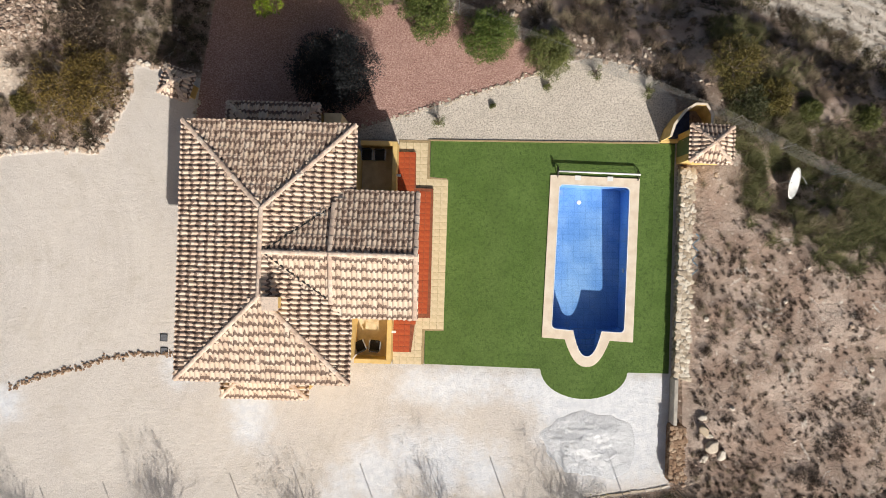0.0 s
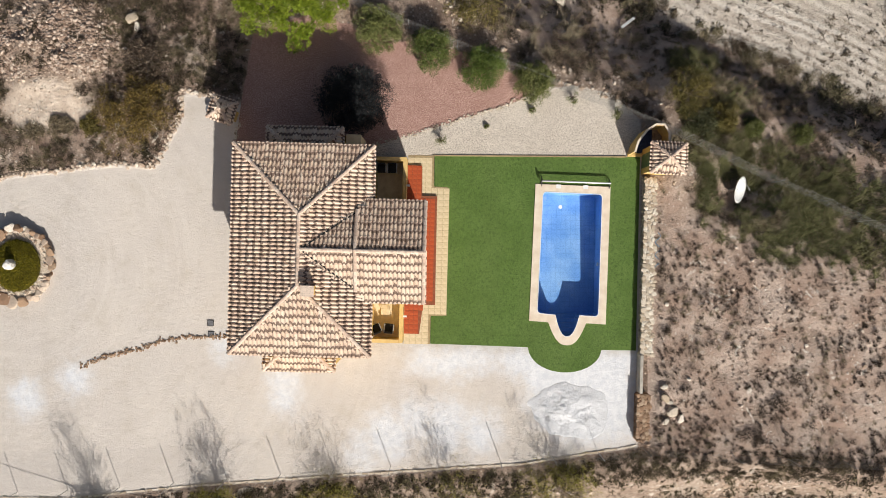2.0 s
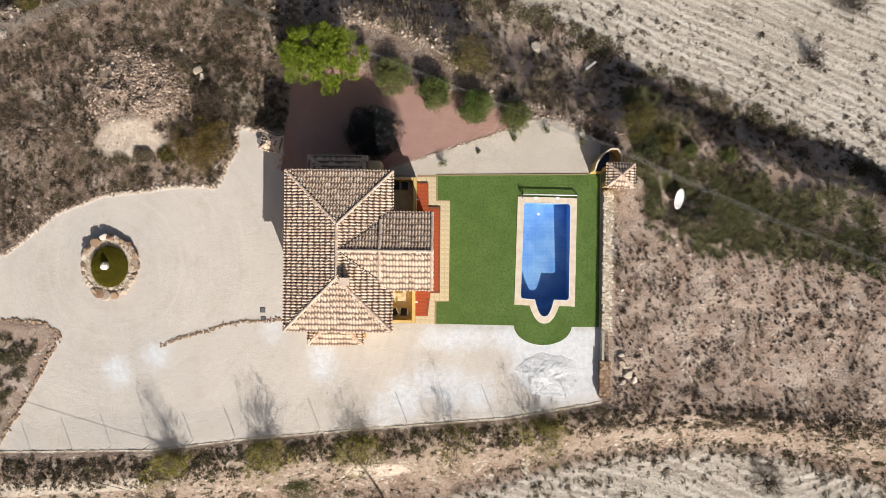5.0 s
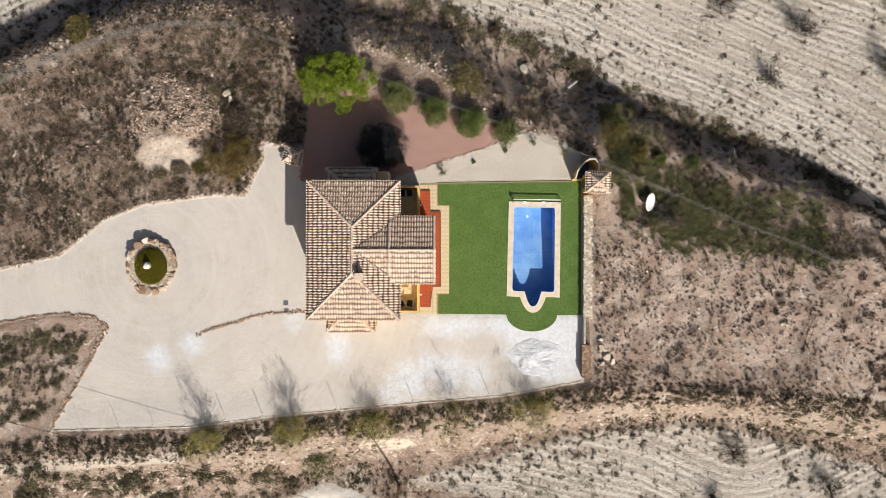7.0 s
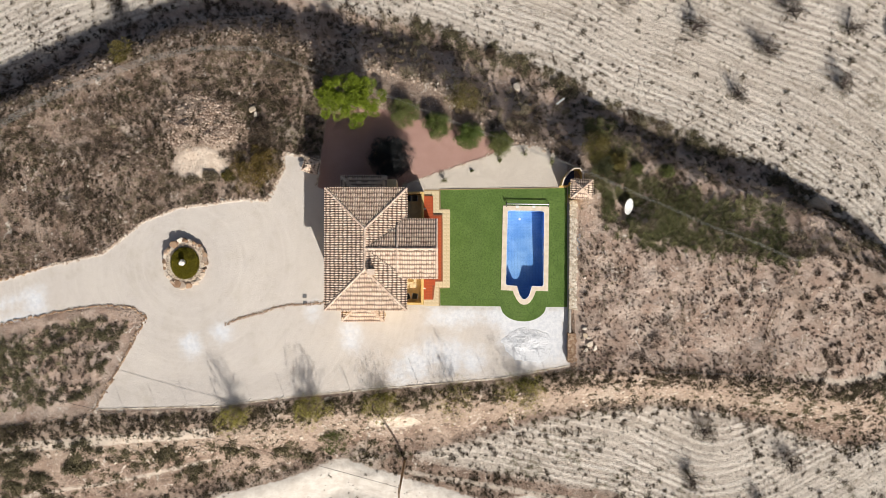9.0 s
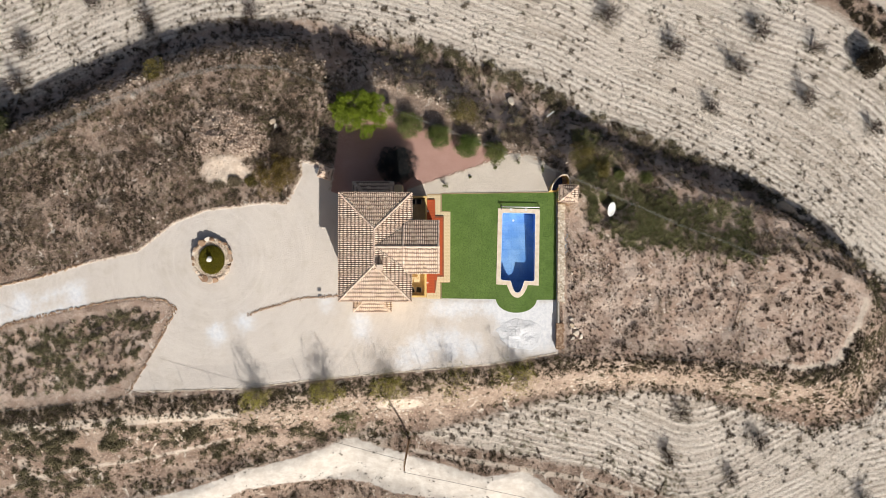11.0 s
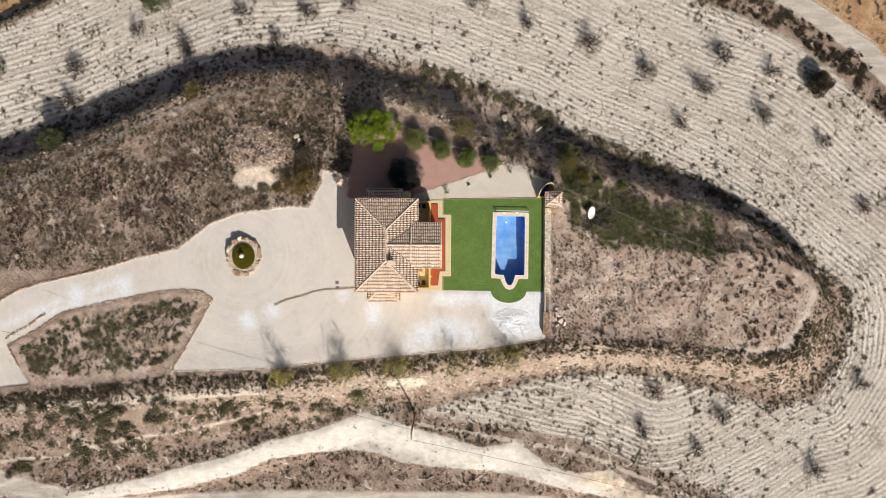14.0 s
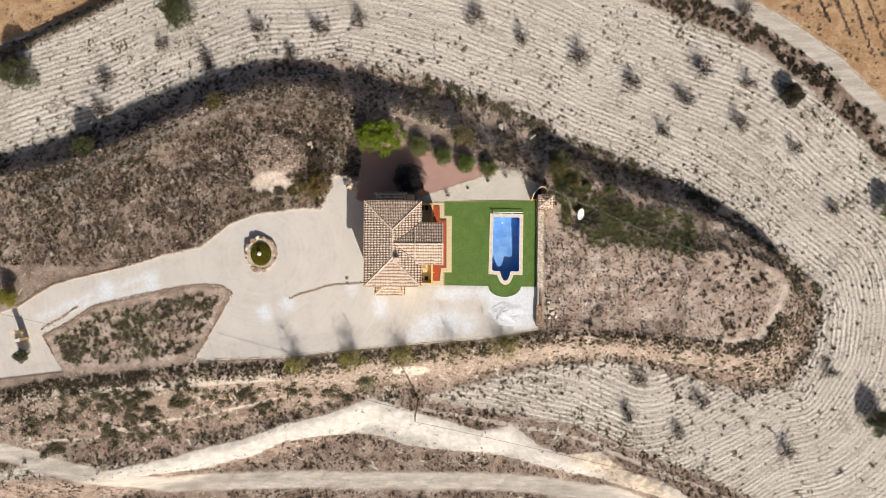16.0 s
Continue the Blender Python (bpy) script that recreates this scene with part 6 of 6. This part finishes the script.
# ---- stones ----
def loose_stones(name, label, mat, px, py, size, category="rubble"):
    pz = land(px, py)
    bm = bmesh.new()
    bmesh.ops.create_icosphere(bm, subdivisions=1, radius=0.5)
    v = np.array([tuple(q.co) for q in bm.verts])
    f = np.array([[q.index for q in face.verts] for face in bm.faces])
    bm.free()
    n = len(px)
    co = v[None] * (0.75 + 0.5 * rs.rand(n, len(v), 1)) * size[:, None, None] * np.stack([0.8 + 0.5 * rs.rand(n), 0.7 + 0.5 * rs.rand(n), 0.45 + 0.4 * rs.rand(n)], -1)[:, None, :]
    a = rs.rand(n) * 6.283
    x = co[:, :, 0] * np.cos(a)[:, None] - co[:, :, 1] * np.sin(a)[:, None] + px[:, None]
    y = co[:, :, 0] * np.sin(a)[:, None] + co[:, :, 1] * np.cos(a)[:, None] + py[:, None]
    z = co[:, :, 2] + pz[:, None] + size[:, None] * 0.12
    fa = (f[None] + (np.arange(n) * len(v))[:, None, None]).reshape(-1, 3)
    return tagged(joined(name, np.stack([x, y, z], -1).reshape(-1, 3).tolist(), fa.tolist(), MAT[mat]), label, category, kind="stuff")


px, py = strew(-31, -20, 9.5, 17.5, 150, lambda x, y: (mound_d(x, y) < 1.15) * smooth(y, 10.2, 11.4) * (0.12 + 0.88 * patchy(x, y, 1.6, -0.25, 0.2)))
loose_stones("rubble_heap", "heap of broken pinkish stones on the hill", "heap_stone", px, py, sizes(len(px), 0.06, 0.30, 3.4))
# brush is thickened with dark tufts that stand for shadowed gaps between stones
px, py = strew(-32, -21, 9.5, 17, 3.4, lambda x, y: (mound_d(x, y) < 1.1) * (y > 11) * patchy(x + 3, y, 1.8, -0.1, 0.2))
scatter("low_scrub", "dark dry brush on the stone heap, doubling as its shadowed gaps", "shrub", "dark_scrub", px, py, sizes(len(px), 0.4, 1.3), sizes(len(px), 0.3, 0.7))
px, py = strew(-30.5, -23.5, 6.5, 11.5, 26, lambda x, y: np.hypot((x + 27.0) / 3.6, (y - 8.8) / 2.3) < 1.0 + 0.2 * rough_noise(x, y, 1.0))
loose_stones("rubble_sand", "small pinkish stones on the sandy patch below the heap", "pink_stone", px, py, sizes(len(px), 0.04, 0.16, 2.5))
px, py = strew(-72, 58, -17, 24, 11.0, lambda x, y: (np.abs(rim_d(x, y) - 0.2) < 0.55 + 0.4 * rough_noise(x, y, 4.0)) * (y > -2.0) * (x < 13) * (0.35 + 0.65 * patchy(x, y, 4.0, -0.3, 0.2)))
px2, py2 = strew(-40, 46, -3, 24, 5.0, lambda x, y: np.where(x > 16, (np.abs(rim_d(x, y) - 3.6) < 0.9) & (base_d(x, y) < -1), np.abs(rim_d(x, y) - 0.8) < 1.0) * (rough_noise(x, y, 6.0) > -0.1))
loose_stones("rubble_bank", "pale loose stones along the top of the bank", "pink_stone", np.r_[px, px2], np.r_[py, py2], sizes(len(px) + len(px2), 0.08, 0.34, 2.2))
px, py = strew(-70, 58, -34, -12, 6.5, lambda x, y: (rim_d(x, y) > 1.6) * (base_d(x, y) < -0.6) * (rim_d(x, y) < 5.2 + 1.0 * rough_noise(x, y, 4.0)) * (y < -8) * (0.25 + 0.75 * patchy(x, y, 3.0, -0.2, 0.2)))
loose_stones("rubble_slope", "pale rubble on the slope below the fence", "pink_stone", px, py, sizes(len(px), 0.1, 0.42, 2.2))
px, py = strew(-74, 52, -22, 22, 0.6, lambda x, y: (rim_d(x, y) < 0) * off_yard(x, y) * (poly_distance(x, y, ISLAND + []) > -20))
loose_stones("scattered_stones", "scattered pale stones in the scrub", "pink_stone", px, py, sizes(len(px), 0.07, 0.30, 3.0), "stones")
for x, y, s in ((-21.2, 14.6, 0.8), (-20.9, 14.0, 0.5), (42.5, 4.9, 1.7), (43.6, 4.2, 1.2), (44.7, 3.6, 1.0), (41.4, 5.6, 0.8), (14.6, -9.6, 0.6), (15.1, -10.5, 0.75), (14.7, -11.2, 0.45), (15.7, -11.0, 0.5), (14.5, -8.9, 0.4), (14.9, -9.9, 0.35), (7.6, 17.9, 0.9)):
    b = part("boulder", stone_mesh(int(s * 100), 3), MAT["stone"], smooth=True)
    b.matrix_basis = Matrix.LocRotScale((x, y, ground_z(x, y) + s * 0.15), Euler((0.1, 0.2, s * 9)), (s * 1.2, s * 0.8, s * 0.7))
    tagged(b, "pale limestone boulder lying on the slope", "boulder", "boulders")


def stone_line(name, label, line, mat, lo, hi, gap=0.8):
    """Edging stones along a line of corners, in rows of 290 at most."""
    row, k = None, 0
    for (ax, ay), (bx, by) in zip(line, line[1:]):
        n = math.hypot(bx - ax, by - ay)
        d = 0.0
        while d < n:
            if k % 290 == 0:
                row = thing(name, label, "stone edging", kind="structure")
            s = random.uniform(lo, hi)
            t = d / n
            x, y = ax + (bx - ax) * t + random.gauss(0, 0.09), ay + (by - ay) * t + random.gauss(0, 0.09)
            stone(row, (x, y, ground_z(x, y) + s * 0.2), (s * 1.15, s * 0.9, s * 0.8), mat, random.uniform(0, 6.3), k)
            k += 1
            d += s * gap


stone_line("edging", "rough stone edging dividing the gravel yard", [(-24.2, -8.7), (-22.4, -7.95), (-20.7, -7.5), (-18.5, -6.75), (-16.8, -6.5), (-15.4, -6.5), (-14, -6.35), (-12.4, -6.2)], "brown_stone", 0.08, 0.2, 0.3)
stone_line("edging", "rough stone edging between red and pale gravel", [(-5.08, 6.5), (-3.26, 7.06), (-0.75, 7.9), (2.06, 8.87), (4.72, 9.81), (6.6, 10.5)], "stone", 0.10, 0.22, 0.62)
stone_line("edging", "rough stone edging along the hill side of the drive", [(-45, -2.6), (-38, -1.0), (-33.4, 2.5), (-29.4, 4.0), (-25, 4.5), (-22.2, 4.9), (-19.5, 4.8), (-18.8, 6.2), (-17.8, 8.3), (-17.9, 9.9), (-16, 9.55), (-15.2, 9.4)], "pink_stone", 0.10, 0.28, 0.42)
stone_line("edging", "rough stone edging along the hill side of the lower drive", [(-67.6, -10.5), (-64.2, -8.3), (-61.9, -7.0), (-57.9, -5.9), (-50.5, -4.2), (-45, -2.6)], "brown_stone", 0.16, 0.34, 0.55)
stone_line("edging", "rough stone edging round the scrub island", [(-61.6, -18), (-63.3, -15), (-59.3, -12.9), (-55, -10.2), (-47.8, -8.5), (-42.1, -7.3), (-38.7, -6.8), (-34.6, -6.9), (-33, -7.9), (-35.7, -12.8), (-39, -18.3)], "brown_stone", 0.12, 0.30, 0.5)
kerb_line = [(-38.9, -18.2), (-25.1, -17.5), (-16.6, -16.4), (-8.2, -15.6), (5.3, -14.4), (13, -13)]
for (ax, ay), (bx, by) in zip(kerb_line, kerb_line[1:]):
    n = int(math.hypot(bx - ax, by - ay) / 0.42)
    w = math.degrees(math.atan2(by - ay, bx - ax))
    row = thing("kerb", "low rough block kerb along the fence side of the yard", "kerb", kind="structure")
    proto = box(-0.2, -0.07, -0.1, 0.2, 0.07, 0.05, 0.015)
    km = bpy.data.meshes.new("block")
    proto.to_mesh(km)
    proto.free()
    km.materials.append(MAT["stone"])
    for k in range(n):
        x, y = ax + (bx - ax) * (k + 0.5) / n, ay + (by - ay) * (k + 0.5) / n
        ob = new("block", km)
        ob.parent = row
        ob.matrix_basis = pose(x + random.gauss(0, 0.012), y + random.gauss(0, 0.012), ground_z(x, y) + random.gauss(0, 0.015), random.gauss(0, 2), random.gauss(0, 2), w + random.gauss(0, 3))
stone_line("edging", "short stone edging beside the lower drive", [(-63.5, -14), (-60.5, -12.2), (-57.6, -10.4)], "brown_stone", 0.2, 0.35)
stone_line("edging", "small stones along the edge of the red gravel", [(-14.3, 6.4), (-14.0, 8.0)], "stone", 0.14, 0.26)

# rock ring with plants
ring = thing("planter_ring", "round planter of large boulders in the gravel yard", "planter", (-28.45, -2.05, 0))
part("soil", slab(arc(0, 0, 2.2, 2.45, 0, 350, 35), -0.1, 0.08), MAT["sandy"], ring, "gravel bed inside the boulders")
k = 0
a = 0.0
while a < 6.15:
    s = random.uniform(0.34, 0.6) * (1.6 if 1.7 < a < 2.4 or 4.2 < a < 5.1 else 1.0)
    rr = random.uniform(0.94, 1.04)
    stone(ring, (2.25 * rr * math.cos(a), 2.5 * rr * math.sin(a), min(s * 0.2, 0.1)), (s * 1.15, s * 0.95, min(s * 0.5, 0.3)), random.choice(("brown_stone", "pink_stone", "pink_stone")), a + 1.57, k, "boulder")
    k += 1
    a += s * 0.78 / 2.4
for i in range(150):
    a = random.uniform(0, 6.283)
    rr = random.uniform(0.7, 0.95)
    s = random.uniform(0.08, 0.24)
    stone(ring, (2.2 * rr * math.cos(a), 2.45 * rr * math.sin(a), 0.08 + s * 0.2), (s, s, s * 0.8), "pink_stone", a, i)
plant = thing("ground_cover", "dense olive-green ground cover inside the planter", "plant", (-28.4, -2.05, 0.15))
r = random.Random(3)
part("cushion", slab(arc(0, 0, 1.5, 1.7, 0, 350, 30), -0.12, 0.06), MAT["moss_bed"], plant, "dark olive cushion under the leaves")
vs, fs = leaf_cloud(15000, lambda q: ((lambda a, w: (1.55 * w * math.cos(a), 1.75 * w * math.sin(a), 0.42 * (1 - w * w) ** 0.5 + q.uniform(-0.1, 0.06)))(q.uniform(0, 6.283), math.sqrt(q.random())), (0, 0, 0.35)), 0.045, 4)
joined("leaves", vs, fs, MAT["moss_leaf"], plant)
bm = stone_mesh(77, 2)
m = part("standing_stone", bm, MAT["white_stone"])
m.matrix_basis = Matrix.LocRotScale((-28.45, -1.95, 0.75), Euler((0.1, 0.05, 0.4)), (0.62, 0.7, 1.5))
tagged(m, "upright white stone among ground cover in the planter", "standing stone")

# heap of white gravel
hx, hy = np.meshgrid(np.linspace(5.4, 11.8, 86), np.linspace(-12.9, -8.6, 58))
e = np.hypot((hx - 8.6) / 3.0, (hy + 10.75) / 2.0) * (1 + 0.4 * rough_noise(hx, hy, 1.6))
hz = 0.16 * (1 - smooth(e, 0.1, 1.05)) * (1 + 0.9 * rough_noise(hx, hy, 0.9, 3)) + 0.10 * (1 - smooth(e, 0.5, 1.05)) * np.abs(rough_noise(hx, hy * 1.6, 0.42, 3)) + 0.012 - 0.05 * smooth(e, 0.95, 1.06)
idx = np.arange(hx.size).reshape(hx.shape)
hf = np.stack([idx[:-1, :-1], idx[:-1, 1:], idx[1:, 1:], idx[1:, :-1]], -1).reshape(-1, 4)
tagged(joined("gravel_heap", np.stack([hx, hy, hz], -1).reshape(-1, 3).tolist(), hf.tolist(), MAT["white_gravel"], smooth=True), "low spread heap of white gravel on the yard", "gravel heap", kind="stuff")

# ---- small things ----
for x, y, label in ((-15.55, -5.55, "grey square manhole cover in gravel"), (-15.5, -6.3, "dark square manhole cover beside the stone edging")):
    mh = thing("manhole_cover", label, "manhole", (x, y, ground_z(x, y)), "manhole covers")
    part("frame", slab([(-0.21, -0.21), (0.21, -0.21), (0.21, 0.21), (-0.21, 0.21)], -0.05, 0.03, [(-0.18, -0.18), (0.18, -0.18), (0.18, 0.18), (-0.18, 0.18)]), MAT["dark_metal"], mh)
    part("lid", box(-0.178, -0.178, -0.04, 0.178, 0.178, 0.022, 0.006), MAT["lid"], mh)

# satellite dish
dz = ground_z(19.05, 4.28)
dish = thing("satellite_dish", "large white satellite dish on a steel post in long grass", "satellite dish", (19.3, 4.2, 0.15))
way = Vector((0.69, -0.21, 0.69)).normalized()
turn = way.to_track_quat("Z", "Y").to_matrix().to_4x4()
bm = bmesh.new()
rings = []
for back in (0.0, -0.03):
    for i in range(6):
        q = 0.88 * (i + 0.02) / 5
        rings.append([bm.verts.new((q * math.cos(t), q * math.sin(t), 0.2 * (q / 0.88) ** 2 - 0.1 + back)) for t in (6.283 * k / 36 for k in range(36))])
for g in (rings[:6], rings[6:]):
    for a, b in zip(g, g[1:]):
        for k in range(36):
            bm.faces.new((a[k], a[(k + 1) % 36], b[(k + 1) % 36], b[k]))
for k in range(36):
    bm.faces.new((rings[5][k], rings[5][(k + 1) % 36], rings[11][(k + 1) % 36], rings[11][k]))
bmesh.ops.recalc_face_normals(bm, faces=bm.faces)
d = part("reflector", bm, MAT["white_paint"], dish, "white painted reflector", True)
d.matrix_basis = turn
arm = part("feed_arm", tube([(0.6, 0.62, 0.05), (0.3, 0.2, 0.5), (0.05, 0, 0.68)], [0.016, 0.016, 0.03], 6), MAT["grey_metal"], dish)
arm.matrix_basis = turn
part("post", tube([(-0.25, 0.08, dz - 0.15 - 0.4), (-0.25, 0.08, 0.05), (-0.06, 0.02, -0.02)], [0.06, 0.06, 0.05], 8), MAT["grey_metal"], dish)


def fence(line, label, step=3.6, height=1.7, net="net"):
    """Posts with chain link between them, along a line of corners."""
    f = thing("fence", label, "fence")
    spots = []
    for (ax, ay), (bx, by) in zip(line, line[1:]):
        n = max(1, round(math.hypot(bx - ax, by - ay) / step))
        spots += [(ax + (bx - ax) * k / n, ay + (by - ay) * k / n) for k in range(n)]
    spots.append(line[-1])
    for i, (x, y) in enumerate(spots):
        z = ground_z(x, y)
        part("post", tube([(x, y, z - 0.3), (x, y, z + height + 0.05)], [0.022, 0.022], 6), MAT["grey_metal"], f)
        if i:
            x0, y0 = spots[i - 1]
            z0 = ground_z(x0, y0)
            w = math.hypot(x - x0, y - y0)
            joined("net", [(x0, y0, z0 + 0.03), (x, y, z + 0.03), (x, y, z + height), (x0, y0, z0 + height)], [(0, 1, 2, 3)], MAT[net], f, uvs=[(0, 0), (w, 0), (w, height), (0, height)])
    return f


fence([(-68.1, -22.6), (-60.3, -21.2), (-50.8, -20.3), (-39.2, -18.6), (-31.9, -17.6), (-21.3, -16.6), (-14.2, -15.9), (-7.1, -15.1), (0.4, -14.4), (7.4, -13.8), (13.4, -13.1)], "chain link fence on steel posts along the yard")
fence(PLOT_FENCE, "chain link fence round the scrub plot", 4.2, 1.5, "thick_net")
fence([(-67.4, 6.2), (-58.9, 9.2), (-50.4, 12.6), (-41.9, 16.9), (-31.9, 20.1), (-26.4, 21.0), (-20.3, 20.8), (-13.3, 18.2), (-7.1, 16), (-2.8, 14.3), (3.6, 11.9), (11.1, 9.2), (15.4, 7.4), (21.8, 4.8), (27.2, 2.3), (32.6, 0.3), (36.9, -1.6)], "chain link fence along the top of the bank", 3.8, 1.7, "thick_net")

# utility pole and its wires
pz = ground_z(-5.0, -25.0)
pole = thing("utility_pole", "weathered wooden utility pole with a crossarm", "utility pole", (-5.0, -25.0, pz))
ph = 4.6 - pz
part("shaft", tube([(0, 0, -0.5), (0, 0, ph)], [0.15, 0.10], 10), MAT["wood"], pole)
part("crossarm", box(-0.08, -0.75, ph - 0.35, 0.08, 0.75, ph - 0.22, 0.01), MAT["wood"], pole)
for y in (-0.65, 0.0, 0.65):
    part("insulator", tube([(0, y, ph - 0.22), (0, y, ph - 0.02)], [0.05, 0.035], 8), MAT["white_plastic"], pole)
for y, (ex, ey, ez) in ((-0.65, (70.0, -44.0, 4.0)), (0.65, (-80.0, -8.0, 3.0))):
    sag = [Vector((-5, -25 + y, 4.6)).lerp(Vector((ex, ey, ez)), t) - Vector((0, 0, 2.2 * 4 * t * (1 - t))) for t in (i / 14 for i in range(15))]
    tagged(part("overhead_wire", tube(sag, [0.018] * 15, 4), MAT["dark_metal"]), "thin overhead wire strung from the utility pole", "wire", "overhead wires")

# gate walls at the drive's end
for x, y in ((-66.84, -14.29), (-66.03, -15.43)):
    g = thing("gate_pillar", "ochre rendered gate pillar with a pale cap", "gate pillar", (x, y, ground_z(x, y)), "gate pillars at the drive", rz=12)
    part("shaft", box(-0.38, -0.2, -0.3, 0.38, 0.2, 2.1, 0.015), MAT["render"], g)
    part("cap", box(-0.43, -0.25, 2.102, 0.43, 0.25, 2.18, 0.012), MAT["coping"], g)


def garden_chair(at, rz):
    c = thing("garden_chair", "dark woven garden armchair on the terrace", "chair", at, "terrace chairs", rz=rz)
    part("seat", box(-0.27, -0.27, 0.38, 0.27, 0.27, 0.45, 0.02), MAT["dark_cloth"], c)
    part("backrest", box(-0.27, 0.24, 0.46, 0.27, 0.31, 0.92, 0.02), MAT["dark_cloth"], c)
    for x in (-0.3, 0.3):
        part("armrest", box(x - 0.03, -0.27, 0.62, x + 0.03, 0.28, 0.66, 0.01), MAT["grey_metal"], c)
        for y in (-0.24, 0.24):
            part("leg", tube([(x, y, 0), (x, y, 0.62)], [0.018, 0.018], 6), MAT["grey_metal"], c)
    return c


first = garden_chair((-4.42, -5.5, 0.42), 205)
for at, rz in (((-3.6, -5.45, 0.42), 175), ((-4.35, 4.9, 0.42), 0), ((-3.65, 4.9, 0.42), 0)):
    copy_thing(first, pose(*at, 0, 0, rz))
table = thing("side_table", "small pale side table on the sunlit terrace", "table", (-3.85, -4.4, 0.42))
part("tabletop", box(-0.3, -0.2, 0.42, 0.3, 0.2, 0.45, 0.008), MAT["paving"], table)
for x in (-0.25, 0.25):
    for y in (-0.15, 0.15):
        part("leg", tube([(x, y, 0), (x, y, 0.42)], [0.015, 0.015], 6), MAT["grey_metal"], table)

# roof aerial
aerial = thing("roof_aerial", "thin metal television aerial on the tiled roof", "aerial", (-5.6, 1.35, EAVE + 0.35))
part("mast", tube([(0, 0, -0.1), (0, 0, 1.6)], [0.02, 0.016], 6), MAT["grey_metal"], aerial)
part("boom", tube([(-0.5, 0.1, 1.5), (0.5, -0.1, 1.55)], [0.012, 0.012], 5), MAT["grey_metal"], aerial)
for k in range(6):
    x = -0.42 + 0.17 * k
    part("element", tube([(x, -0.25, 1.53), (x, 0.25, 1.53)], [0.006, 0.006], 4), MAT["grey_metal"], aerial)

# pot beside the well house
pot = thing("metal_pot", "round grey metal pot beside the well house", "pot", (-15.75, 8.6, ground_z(-15.75, 8.6)))
part("bowl", tube([(0, 0, 0.0), (0, 0, 0.1), (0, 0, 0.4)], [0.2, 0.27, 0.3], 18), MAT["grey_metal"], pot)
part("rim", tube([(0, 0, 0.4), (0, 0, 0.43)], [0.33, 0.33], 18), MAT["lid"], pot)

# hose, plank
pts = [(13.95 + 0.18 * math.sin(k * 0.9), 1.2 - 0.12 * k, ground_z(13.95, 1.2 - 0.12 * k) + 0.05) for k in range(20)]
tagged(part("garden_hose", tube(pts, [0.022] * 20, 6), MAT["blue_plastic"]), "blue garden hose lying beside the stone wall", "hose")
pl = part("plank", box(-0.55, -0.1, 0, 0.55, 0.1, 0.08, 0.01), MAT["white_paint"])
pl.matrix_basis = pose(12.6, 16.3, ground_z(12.6, 16.3) + 0.45, 4, -6, 38)
tagged(pl, "white weathered plank lying in the scrub", "plank")
stand = thing("broken_ladder", "grey wooden ladder lying in the scrub", "ladder", (34.4, -8.2, ground_z(34.4, -8.2) + 0.25), rz=70)
for y in (-0.2, 0.2):
    part("rail", tube([(-1.5, y, 0.03), (1.5, y, 0.06)], [0.03, 0.026], 6), MAT["wood"], stand)
for k in range(8):
    part("rung", tube([(-1.35 + 0.38 * k, -0.2, 0.05), (-1.35 + 0.38 * k, 0.2, 0.05)], [0.016, 0.016], 5), MAT["wood"], stand)
